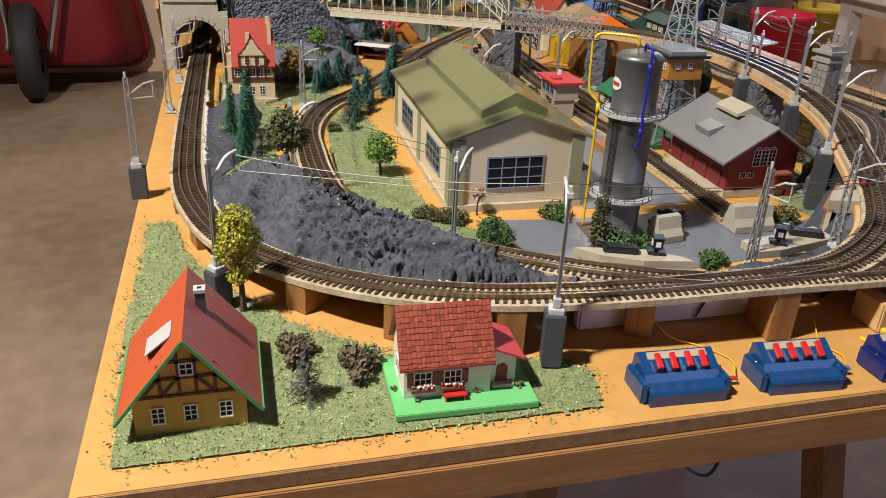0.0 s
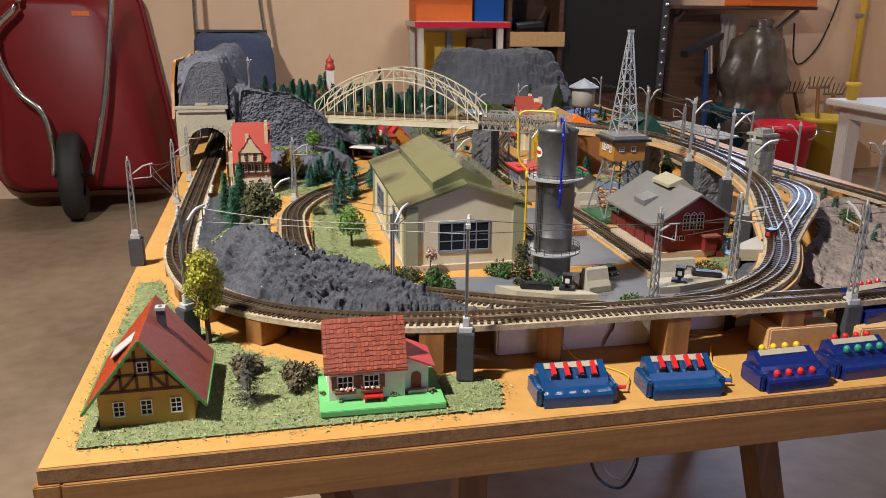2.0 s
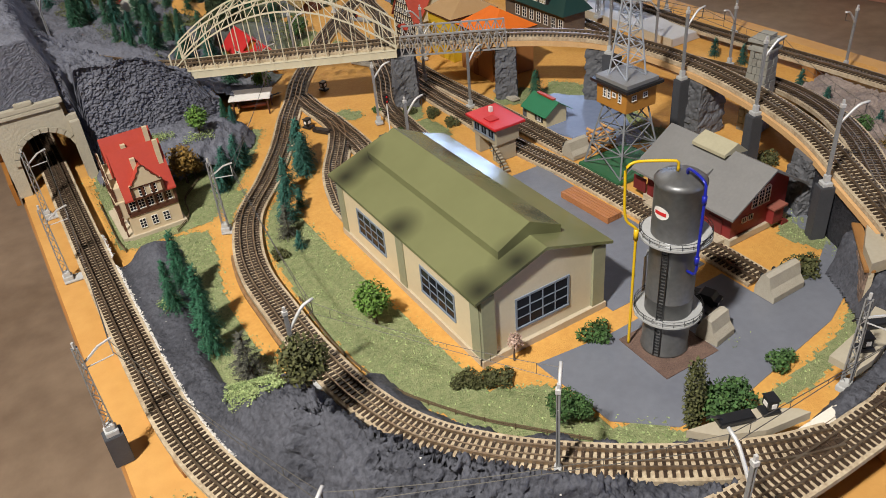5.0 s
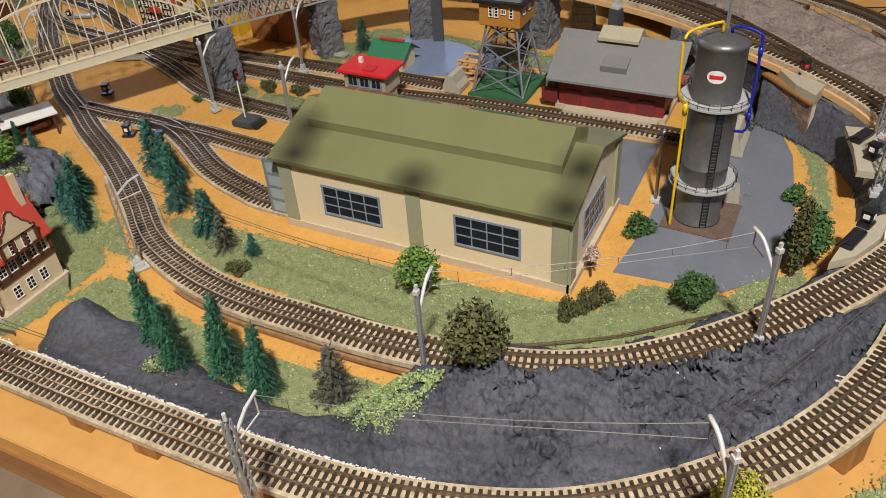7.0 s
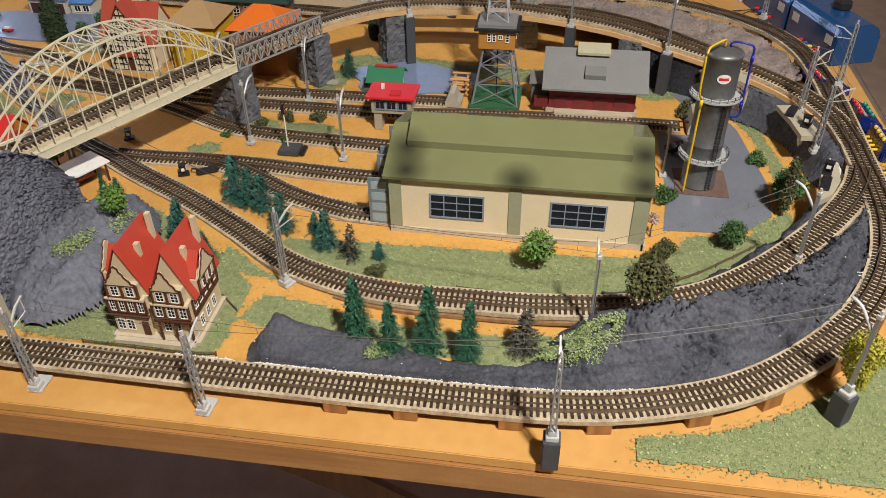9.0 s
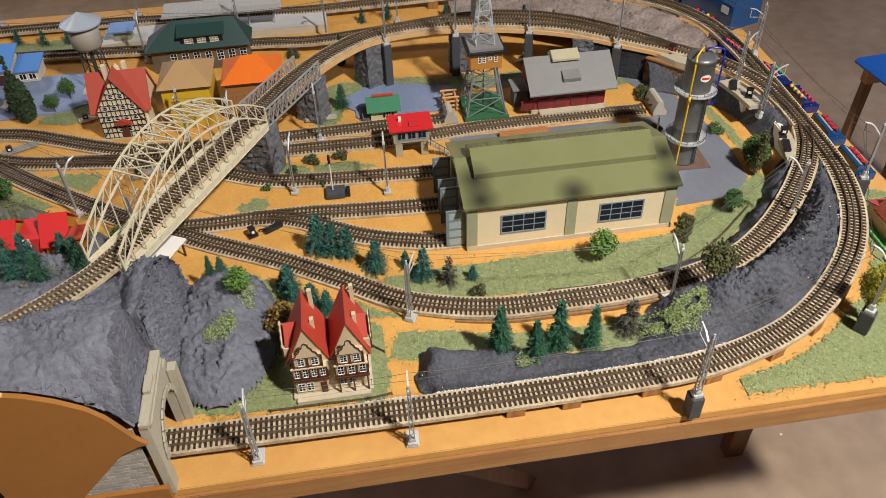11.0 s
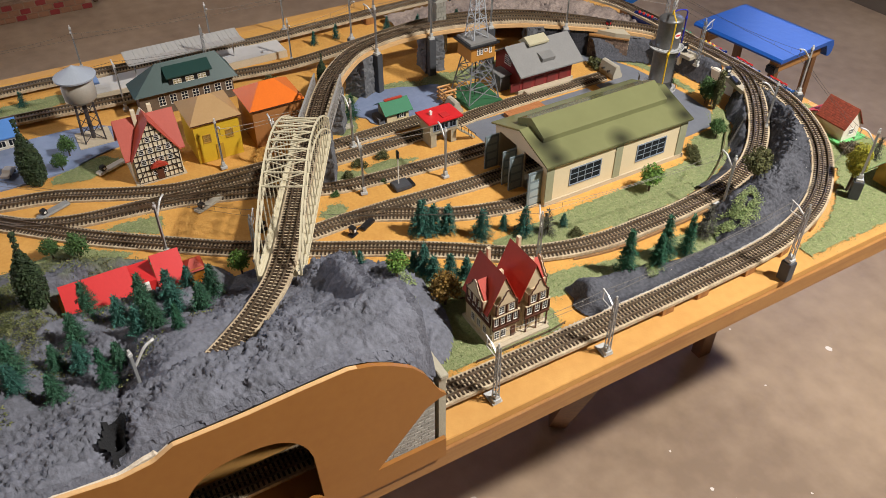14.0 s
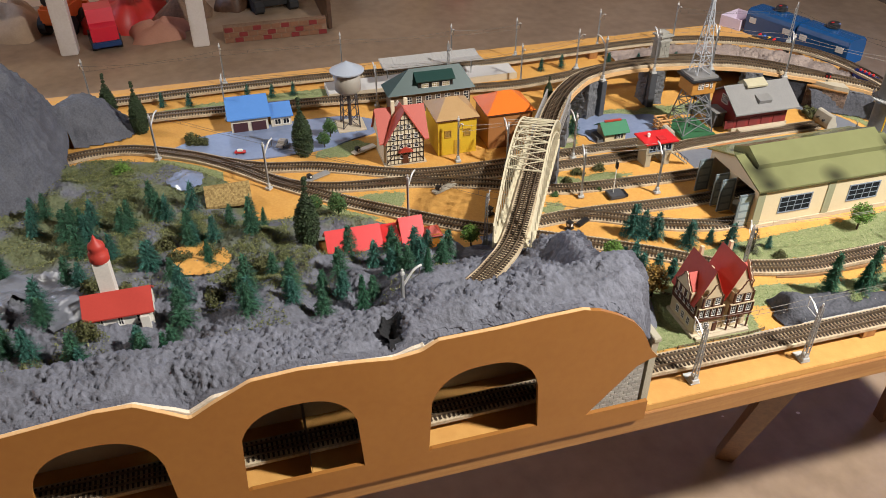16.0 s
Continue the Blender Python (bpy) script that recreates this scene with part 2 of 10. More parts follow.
def side_of(p):
    """Unit vectors to the right of a curve, level."""
    d = np.gradient(p, axis=0)
    s = np.stack([d[:, 1], -d[:, 0], 0 * d[:, 0]], 1)
    return s / np.maximum(np.linalg.norm(s, axis=1), 1e-9)[:, None]


def ribbon(p, left, right, z0, z1):
    """A solid strip along a curve, between two offsets and two heights."""
    s = side_of(p)
    bm = bmesh.new()
    rows = [[bm.verts.new(tuple(q + o * t + np.array((0, 0, z)))) for o, z in ((left, z0), (right, z0), (right, z1), (left, z1))] for q, t in zip(p, s)]
    for a, b in zip(rows, rows[1:]):
        for k in range(4):
            bm.faces.new((a[k], a[(k + 1) % 4], b[(k + 1) % 4], b[k]))
    bm.faces.new(rows[0][::-1])
    bm.faces.new(rows[-1])
    return bm


def mesh_from(name, verts, faces, mat, parent=None, label="", smooth=False):
    me = bpy.data.meshes.new(name)
    me.from_pydata([tuple(map(float, v)) for v in verts], [], faces)
    me.materials.append(mat)
    if smooth:
        me.polygons.foreach_set("use_smooth", [True] * len(me.polygons))
    ob = new(name, me)
    if parent:
        ob.parent = parent
    if label:
        ob["label"] = label
    return ob

# ---- room ----
FLOOR_Z = -0.72
WX0, WX1, WY0, WY1, WZ1 = -2.2, 4.4, -2.2, 4.15, 2.4
T = 0.12


def slab(name, row, mat, label, category):
    return tagged(part(name, boxes(row), mat), label, category, kind="structure")


slab("floor", (WX0 - T, WX1 + T, WY0 - T, WY1 + T, FLOOR_Z - 0.1, FLOOR_Z), M_FLOOR, "worn grey brown concrete garage floor with stains", "floor")
slab("ceiling", (WX0 - T, WX1 + T, WY0 - T, WY1 + T, WZ1, WZ1 + 0.1), M_CEIL, "plain unseen garage ceiling, kept dark to cut bounced light", "ceiling")
slab("wall_west", (WX0 - T, WX0, WY0 - T, WY1 + T, FLOOR_Z, WZ1), M_WALLD, "unseen garage wall, darkened to cut bounced light", "wall")



def wall_with_window(name, axis, at, out, lo, hi, w0, w1, z0, z1, label):
    """A wall of four pieces round a window opening, with the window's frame in it."""
    a, b = sorted((at, at + out * T))
    def row(u0, u1, za, zb, p=a, q=b):
        return (u0, u1, p, q, za, zb) if axis == "y" else (p, q, u0, u1, za, zb)
    bm = boxes(row(lo, w0, FLOOR_Z, WZ1), row(w1, hi, FLOOR_Z, WZ1), row(w0, w1, FLOOR_Z, z0), row(w0, w1, z1, WZ1))
    tagged(part(name, bm, M_WALLD if name == "wall_south" else M_WALL), label, "wall", kind="structure")
    win = thing("window_" + name[5:], "white framed garage window letting in blue daylight", "window", kind="structure")
    m = at + out * 0.03
    p, q = sorted((m, m + out * 0.03))
    for u0, u1, za, zb in ((w0, w0 + .04, z0, z1), (w1 - .04, w1, z0, z1), (w0 + .04, w1 - .04, z0, z0 + .04), (w0 + .04, w1 - .04, z1 - .04, z1)):
        part("window_frame", boxes(row(u0, u1, za, zb, p, q)), M_WHITE, win)
    c = (w0 + w1) / 2
    part("mullion", boxes(row(c - .02, c + .02, z0 + .04, z1 - .04, p, q)), M_WHITE, win)


wall_with_window("wall_north", "y", WY1, 1, WX0, WX1, 3.02, 3.86, 0.47, 1.66, "peach painted plaster wall behind the layout")
wall_with_window("wall_south", "y", WY0, -1, WX0, WX1, 1.05, 2.35, 0.35, 1.15, "peach painted plaster wall with a window")
wall_with_window("wall_east", "x", WX1, 1, WY0 - T, WY1 + T, 1.28, 2.92, 1.33, 1.87, "peach painted plaster wall with a long window")

# ---- the table ----
TX, TY = 1.335, 2.38
table = thing("layout_table", "large low pine table carrying a model railway", "table")
part("tabletop", boxes((0, TX, 0, TY, -0.013, 0.0), bevel=0.001), M_TOP, table, "raw ochre chipboard top")
part("edge_strip", boxes((0.0, TX, -0.0015, 0.0005, -0.0125, -0.001)), M_CHIP, table, "rough dark chipboard edge")
part("front_plank", boxes((0.0165, TX, -0.005, 0.014, -0.046, -0.0135), bevel=0.001), M_PINE, table, "varnished pine plank with grain")
part("back_plank", boxes((0.0, TX, TY - 0.02, TY, -0.046, -0.0135), bevel=0.001), M_PINE, table)
part("side_plank", boxes((-0.004, 0.016, -0.004, TY - 0.0205, -0.047, -0.0135), bevel=0.001), M_PINE_Y, table)
part("far_plank", boxes((TX - 0.02, TX, 0.0145, TY - 0.0205, -0.046, -0.0135), bevel=0.001), M_PINE_Y, table)
for lx, ly in ((0.18, 2.2), (1.22, 2.2), (1.22, 1.1)):
    part("leg", boxes((lx - 0.02, lx + 0.02, ly - 0.02, ly + 0.02, FLOOR_Z, -0.0475), bevel=0.002), M_LEG, table)
for p, q in (((0.725, 0.2, -0.0475), (0.90, 0.2, FLOOR_Z)), ((0.365, 0.115, -0.0475), (0.368, 0.12, FLOOR_Z)), ((0.037, 0.834, -0.0475), (0.372, 0.59, FLOOR_Z))):
    part("leg", bar(bmesh.new(), p, q, 0.04, 0.03), M_LEG, table, "slightly splayed pine leg")

# ---- railway lines: places of the roadbed's top ----
OUTER = [(.052, 2.25, .02), (.054, 1.6, .02), (.056, 1.2, .02), (.054, 1.02, .02), (.052, .8, .02), (.052, .65, .02), (.056, .5, .02), (.07, .41, .021), (.10, .32, .024),
         (.15, .243, .03), (.215, .178, .038), (.29, .135, .045), (.37, .112, .05), (.45, .104, .052), (.55, .102, .053), (.7, .097, .053), (.80, .098, .053), (.90, .11, .052),
         (.99, .148, .05), (1.07, .215, .045), (1.14, .315, .04), (1.185, .43, .034), (1.203, .56, .028), (1.207, .75, .022), (1.209, .95, .018), (1.228, 1.2, .015), (1.243, 1.4, .015),
         (1.245, 1.65, .015), (1.235, 1.95, .015), (1.22, 2.25, .015)]
INNER = [(.50, .108, .0522), (.455, .125, .051), (.40, .158, .048), (.34, .208, .042), (.28, .272, .035), (.238, .34, .028), (.217, .42, .021), (.209, .52, .016), (.209, .61, .014),
         (.212, .69, .012), (.228, .765, .01), (.26, .842, .008), (.317, .92, .006), (.376, 1.01, .005), (.431, 1.11, .005), (.468, 1.17, .005), (.508, 1.241, .005), (.57, 1.327, .005),
         (.655, 1.44, .006), (.765, 1.56, .007), (.83, 1.62, .008), (.90, 1.694, .008), (.958, 1.785, .008), (.992, 1.87, .008), (.986, 1.963, .008), (.957, 2.036, .008), (.904, 2.105, .008)]
SHED_A = [(.47, .50, .005), (.466, .742, .005), (.472, .864, .005), (.480, .957, .005), (.482, 1.049, .005), (.48, 1.11, .005), (.4825, 1.175, .0052)]
SHED_B = [(.383, .50, .005), (.375, .74, .005), (.385, .81, .005), (.409, .879, .005), (.45, .949, .005), (.475, 1.0, .005), (.4835, 1.05, .0052)]
YARD_C = [(.557, .52, .005), (.557, .726, .005), (.561, .82, .005), (.570, .944, .005), (.585, 1.03, .005), (.632, 1.13, .005), (.658, 1.197, .005), (.684, 1.279, .005), (.698, 1.361, .005), (.713, 1.455, .0055),
          (.74, 1.525, .006), (.772, 1.566, .0068)]
YARD_D = [(.704, 1.40, .0052), (.694, 1.30, .005), (.683, 1.2, .005), (.674, 1.1, .005), (.667, 1.0, .005), (.666, .92, .005), (.664, .816, .005), (.668, .731, .005),
          (.678, .633, .005), (.681, .469, .005), (.678, .325, .005)]
YARD_E = [(.885, 1.675, .0078), (.832, 1.58, .0068), (.808, 1.48, .006), (.781, 1.415, .005), (.745, 1.34, .005), (.72, 1.27, .005), (.711, 1.18, .005), (.709, 1.088, .005), (.712, .968, .005),
          (.714, .896, .005), (.716, .80, .005), (.716, .70, .005)]
VIADUCT = [(.56, .1015, .0532), (.64, .113, .056), (.715, .155, .062), (.772, .225, .07), (.822, .32, .08), (.87, .42, .09), (.902, .53, .095), (.914, .64, .10), (.908, .74, .103),
           (.88, .83, .105), (.828, .893, .107), (.77, .943, .108), (.71, .985, .108), (.63, 1.032, .108), (.47, 1.124, .106), (.3125, 1.2145, .103), (.25, 1.268, .1035), (.205, 1.318, .107), (.157, 1.38, .112)]
BRANCH = [(.777, .235, .0712), (.838, .30, .076), (.92, .39, .075), (.985, .49, .068), (1.025, .61, .056), (1.028, .8, .04), (1.045, .93, .024), (1.07, 1.04, .017), (1.082, 1.2, .015),
          (1.103, 1.43, .015), (1.115, 1.6, .015), (1.125, 1.8, .015), (1.115, 2.0, .015)]
TIE_PITCH = 0.0065


def tie_mesh():
    bm = boxes((-0.0162, 0.0162, -0.00138, 0.00138, 0.0, 0.0016))
    for sx in (-1, 1):
        box(bm, sx * 0.0088 - 0.0024, sx * 0.0088 + 0.0024, -0.0016, 0.0016, 0.0016, 0.0022)
    me = bpy.data.meshes.new("sleeper")
    bm.to_mesh(me)
    bm.free()
    me.materials.append(M_TIEP)
    return me


TIE_ME = tie_mesh()
TIE_V = np.array([v.co[:] for v in TIE_ME.vertices])
TIE_F = [tuple(p.vertices) for p in TIE_ME.polygons]


def railway(name, pts, label, bed=0.0198, bed_h=0.0055, singles=None):
    """A line of track: roadbed board, sleepers, two rails and the row of centre studs."""
    p = spline(pts, TIE_PITCH)
    s = side_of(p)
    line = tagged(new(name), label, "railway track")
    part("roadbed", ribbon(p, -bed, bed, -bed_h, 0.0), M_BED, line, "sanded cream roadbed board")
    verts, faces = [], []
    for k, (q, r) in enumerate(zip(p, s)):
        f = np.array((-r[1], r[0], 0))
        if singles and singles[0] <= q[1] <= singles[1] and q[0] < 0.2:
            tie = new("sleeper", TIE_ME)
            tie.parent = line
            tie.matrix_basis = Matrix.LocRotScale(Vector(q), Euler((0, 0, math.atan2(r[1], r[0]))), None)
            continue
        n = len(verts)
        verts.extend(q + v[0] * r + v[1] * f + np.array((0, 0, v[2])) for v in TIE_V)
        faces.extend(tuple(n + i for i in face) for face in TIE_F)
    if verts:
        tagged(mesh_from("sleeper", verts, faces, M_TIE, line), kind="stuff")
    for sx in (-1, 1):
        part("rail", ribbon(p, sx * 0.0088 - 0.0009, sx * 0.0088 + 0.0009, 0.0016, 0.005), M_RAIL, line)
    part("centre_stud_strip", ribbon(p, -0.0007, 0.0007, 0.0016, 0.0025), M_RAIL, line)
    return line, p


LINES = {}
for nm, pts, lab, sing in (
        ("outer_line", OUTER, "outer railway line on a raised cream roadbed with dark sleepers", (0.15, 1.14)),
        ("inner_line", INNER, "inner railway line curving round the engine shed", None),
        ("shed_track", SHED_A, "straight track leading into the engine shed", None),
        ("shed_track", SHED_B, "curved track leading into the engine shed", None),
        ("yard_track", YARD_C, "yard track running past the engine shed", None),
        ("yard_track", YARD_D, "long yard siding ending at a buffer stop", None),
        ("yard_track", YARD_E, "short yard siding beside the green hut", None),
        ("viaduct_line", VIADUCT, "raised railway line climbing over the viaduct and bridge", None),
        ("branch_line", BRANCH, "branch line descending from the viaduct to the station", None)):
    ob, p = railway(nm, pts, lab, singles=sing)
    LINES[lab] = p

# wooden posts that carry the raised boards
def supports(p, every, zmin, width=0.012, spots=None):
    s = np.r_[0, np.cumsum(np.linalg.norm(np.diff(p, axis=0), axis=1))]
    r = side_of(p)
    near = lambda c: int(np.hypot(p[:, 0] - c[0], p[:, 1] - c[1]).argmin())
    rows = [near(c) for c in spots] if spots else [int(np.searchsorted(s, d)) for d in np.arange(every * 0.4, s[-1], every)]
    for i in rows:
        q = p[i]
        if q[2] < zmin:
            continue
        bm = boxes((-0.019, 0.019, -width, width, -q[2] + 0.0004, -0.0058), bevel=0.0006)
        ob = tagged(part("support_block", bm, M_PINE_Z), "pine block carrying the raised roadbed board", "support block", "roadbed supports")
        ob.matrix_world = Matrix.LocRotScale(Vector(q), Euler((0, 0, math.atan2(r[i][1], r[i][0]))), None)


PL = list(LINES.values())
SPOTS = [(.052, .713), (.052, .643), (.054, .542), (.062, .459), (.085, .36), (.115, .29), (.15, .203), (.228, .132), (.331, .122), (.567, .099), (.69, .097),
         (.86, .104), (1.0, .152), (1.12, .29), (1.19, .45), (1.206, .65)]
supports(PL[0], 0.006, 0.0125, spots=SPOTS)
supports(PL[1], 0.13, 0.024)
# brown bark strip along the inner roadbed
sel = PL[1][(PL[1][:, 1] > .44) & (PL[1][:, 1] < .76) & (PL[1][:, 0] < .3)]
tagged(part("bark_strip", ribbon(sel, -0.0236, -0.0202, -0.0105, -0.0062), M_CHIP), "rough brown bark strip along the inner roadbed", "bark strip")
# painted fascia boards closing the viaduct's outer side
via = LINES["raised railway line climbing over the viaduct and bridge"]
deck = via[(via[:, 1] < 1.0) & (via[:, 0] > 0.62)]
d0 = tagged(part("viaduct_board", ribbon(deck, -0.024, 0.024, -0.0135, -0.006), M_EDGE), "curved plywood deck board of the viaduct", "viaduct deck", kind="structure")

# ---- ground and rocks ----
def smooth(t):
    t = np.clip(t, 0, 1)
    return t * t * (3 - 2 * t)


def fbm(x, y, scale, octaves=4, seed=0.0):
    return np.array([noise.fractal(Vector((a * scale + seed, b * scale - seed, seed)), 1.0, 2.1, octaves) for a, b in zip(np.ravel(x), np.ravel(y))]).reshape(np.shape(x))


def craggy(x, y, scale, seed=0.0):
    """Sharp plaster knobs, 0 to 1."""
    out = []
    for a, b in zip(np.ravel(x), np.ravel(y)):
        d = noise.voronoi(Vector((a * scale, b * scale, seed)))[0]
        out.append(d[1] - d[0])
    return np.array(out).reshape(np.shape(x))


def chips(w):
    """Broken plaster: tilted facets with cracks between them, at two sizes."""
    out = 0.0
    for k, g in ((1.0, 0.6), (2.3, 0.4)):
        d, c = noise.voronoi(w * k)
        tilt = noise.cell_vector(c[0] * 37.0) - Vector((0.5, 0.5, 0.5))
        out += g * (noise.cell(c[0] * 53.0) * 0.7 + 1.1 * tilt.dot(w * k - c[0]) - 0.55 * max(0.0, 1 - (d[1] - d[0]) / 0.16))
    return out


def field(name, x0, x1, y0, y1, step, height, mat, label, category, floor_cut=None, kind="", smooth_shade=True, crag=None):
    """A sheet of terrain; height(x, y) gives z, or nan where there is none."""
    nx, ny = int((x1 - x0) / step) + 1, int((y1 - y0) / step) + 1
    gx, gy = np.meshgrid(np.linspace(x0, x1, nx), np.linspace(y0, y1, ny))
    z = height(gx, gy)
    ok = ~np.isnan(z)
    idx = -np.ones(z.shape, int)
    idx[ok] = np.arange(ok.sum())
    pts = np.stack([gx, gy, z], 2)
    if crag:
        zz = np.where(ok, z, np.nanmin(z))
        dy, dx = np.gradient(zz, (y1 - y0) / (ny - 1), (x1 - x0) / (nx - 1))
        nrm = np.stack([-dx, -dy, np.ones_like(zz)], 2)
        nrm /= np.linalg.norm(nrm, axis=2)[..., None]
        amt = np.zeros_like(zz)
        for j, i in zip(*np.nonzero(ok)):
            q = Vector((gx[j, i], gy[j, i], zz[j, i]))
            mask = min(max(noise.noise(q * crag[2]) * 1.6 + 0.75, 0.35), 1.0) * (crag[3](q) if len(crag) > 3 else 1.0)
            w = q + noise.noise_vector(q * crag[1] * 0.7) * (0.3 / crag[1])
            amt[j, i] = chips(w * crag[1]) * crag[0] * mask + 0.35 * crag[0] * noise.noise(q * crag[1] * 0.3)
        amt *= smooth(zz / 0.03)
        pts = pts + nrm * amt[..., None]
    verts = pts[ok]
    a, b, c, d = idx[:-1, :-1], idx[:-1, 1:], idx[1:, 1:], idx[1:, :-1]
    good = (a >= 0) & (b >= 0) & (c >= 0) & (d >= 0)
    faces = np.stack([a[good], b[good], c[good], d[good]], 1).tolist()
    ob = mesh_from(name, verts, faces, mat, smooth=smooth_shade)
    return tagged(ob, label, category, kind=kind)


P_OUT, P_IN, P_VIA, P_BR = PL[0], PL[1], via, PL[8]


def off_line(x, y, p):
    """Distance to a line, its height there, and the side (positive: right of its way)."""
    p2 = p[::2]
    s = side_of(p2)
    shape = np.shape(x)
    q = np.stack([np.ravel(x), np.ravel(y)], 1)
    best, at = np.full(len(q), 9.0), np.zeros(len(q), int)
    for i, c in enumerate(p2):
        d = np.hypot(q[:, 0] - c[0], q[:, 1] - c[1])
        m = d < best
        best[m], at[m] = d[m], i
    rel = q - p2[at, :2]
    return best.reshape(shape), p2[at, 2].reshape(shape), np.sum(rel * s[at, :2], 1).reshape(shape)


def hill_height(x, y):
    """Rock between the outer and the inner line: a ridge in the curve, a low strip along the straight."""
    do, zo, so = off_line(x, y, P_OUT)
    di, zi, si = off_line(x, y, P_IN)
    inside = (so < 0) & (si < 0) & (do > 0.0176) & (di > 0.0176) & (y < 0.86) & (y > 0.1)
    u = do / (do + di)
    wob = fbm(x, y, 12, 3, 3.1)
    base = (zo - 0.002) * (1 - u) + (zi - 0.004) * u
    top = np.interp(y, [.13, .2, .26, .34, .42, .5], [.056, .078, .090, .090, .066, .03]) + 0.005 * wob
    prof = smooth((u - 0.09) / 0.36) * smooth((1.02 - u) / 0.2)
    mass = base + np.clip(top - base, 0, 1) * prof
    mass = base + (mass - base) * smooth((do + di - 0.045) / 0.055)
    mass = np.minimum(mass, zo - 0.002 + 1.25 * np.clip(do - 0.02, 0, 1))
    mass = np.minimum(mass, zi - 0.005 + 1.6 * np.clip(di - 0.021, 0, 1))
    edge = 0.50 + 0.08 * wob + 0.12 * smooth((y - .70) / .08) - 0.05 * smooth((.60 - y) / .05)
    nose = smooth((0.838 + 0.02 * wob - y) / 0.022)
    hump = 0.022 * np.exp(-((x - .122) / .026) ** 2 - ((y - .80) / .03) ** 2)
    strip = (zo - 0.002 + 0.006 * wob * smooth((u - .1) / .1) + hump) * smooth((edge - u) / 0.13) * nose
    south = smooth((0.565 - 0.55 * (x - 0.08) - y) / 0.06)
    z = mass * south + strip * (1 - south)
    z = np.where(do < 0.026, np.minimum(z, zo - 0.0022), z)
    return np.where(inside & (z > 0.004), z, np.nan)


field("slate_hill", 0.06, 0.45, 0.11, 0.87, 0.0015, hill_height, M_ROCKD, "dark grey craggy plaster hill between two curved tracks", "rock hill",
      crag=(0.0115, 135, 16, lambda q: 0.34 + 0.66 * min(max((0.47 - q.y) / 0.1, 0.0), 1.0) * min(max((q.z - 0.026) / 0.02, 0.0), 1.0)))


def inner_bank_height(x, y):
    """Dark rock falling from the inner line to the shed's lawn and the tower's yard."""
    di, zi, si = off_line(x, y, P_IN)
    z = (zi - 0.005) * smooth((0.052 + 0.008 * fbm(x, y, 25, 2, 2.0) - di) / 0.03)
    inside = (si > 0) & (di > 0.0205) & (z > 0.002) & (y < 0.45) & (x < 0.44)
    return np.where(inside, z, np.nan)


field("inner_bank", 0.2, 0.45, 0.13, 0.57, 0.0022, inner_bank_height, M_ROCKD, "narrow dark rock bank inside the curved inner track", "bank", crag=(0.005, 150, 20))


def mountain_height(x, y):
    """One slope falling from the sawn front board to the bridge and the wooded hollow."""
    dv, zv, sv = off_line(x, y, P_VIA)
    di, zi, si = off_line(x, y, P_IN)
    ridge = 0.212 - 0.44 * x + 0.010 * fbm(x, y, 6, 2, 8.0)
    ridge = ridge * smooth((0.50 - x) / 0.22)
    north = (0.205 + 0.012 * fbm(x, y, 5, 2, 8.0)) * smooth((0.185 - x) / 0.11)
    along = smooth((y - 1.40) / 0.12)
    crest = (0.222 + 0.008 * fbm(x, y, 6, 2, 8.0)) * smooth((0.155 - x) / 0.075)
    shelf = np.interp(x, [0, .21, .26, .295, .335], [.168, .158, .136, .108, .03]) * smooth((1.24 - y) / 0.085)
    ridge = np.maximum(np.maximum(ridge, crest), shelf) * (1 - along) + north * along
    hump = np.exp(-((x - 0.262) / 0.045) ** 2 - ((y - 1.165) / 0.03) ** 2)
    shoulder = (0.100 + 0.020 * hump) * smooth((0.33 - x) / 0.035) * smooth((1.25 - y) / 0.05)
    forest = (0.052 + 0.03 * fbm(x, y, 7, 3, 5.0)) * smooth((0.66 - x) / 0.2) * smooth((y - 1.24) / 0.12) * smooth((di - 0.03) / 0.05)
    bank = (0.026 + 0.014 * fbm(x, y, 10, 3, 2.0)) * smooth((y - 1.60) / 0.14) * smooth((di - 0.03) / 0.06) * smooth((x - 0.5) / 0.1)
    z = np.maximum(np.maximum(ridge, shoulder), np.maximum(forest, bank))
    z = z + 0.009 * fbm(x, y, 16, 4, 1.5) * smooth(z / 0.05)
    z = z - 0.055 * np.exp(-((x - 0.119 - 0.12 * (y - 1.14)) / 0.0055) ** 2) * smooth((1.175 - y) / 0.03)
    cut = smooth((dv - 0.021) / 0.03) + (y > 1.415)
    z = np.where(cut < 1, np.minimum(z, zv - 0.007 + (z - zv + 0.007).clip(0) * cut), z)
    z = z - 0.032 * np.exp(-((x - 0.037) / 0.020) ** 2 - ((y - 1.481) / 0.012) ** 2)
    pad = np.maximum(np.abs(x - 0.484) - 0.042, np.abs(y - 1.412) - 0.095)
    z = np.where(pad < 0.03, np.minimum(z, 0.002 + z * smooth(pad / 0.03)), z)
    inside = (x < 0.99) & (di > 0.026) & ((si < 0) | (y > 2.08)) & (y > 1.139)
    inside &= (x < 0.335) | (y > 1.19)
    rim = np.interp(y, [1.131, 1.159, 1.2, 1.25, 1.435, 1.49, 1.6, 1.7, 1.727, 1.78, 2.0, 2.36], [.11, .16, .198, .218, .214, .198, .211, .185, .169, .205, .19, .15]) - 0.004
    near = np.clip((x - 0.001) / 0.04, 0, 1)
    z = np.where(z > rim, rim + (z - rim) * (1 - (1 - near) ** 1.7), z)
    return np.where(inside & (z > 0.003), z, np.nan)


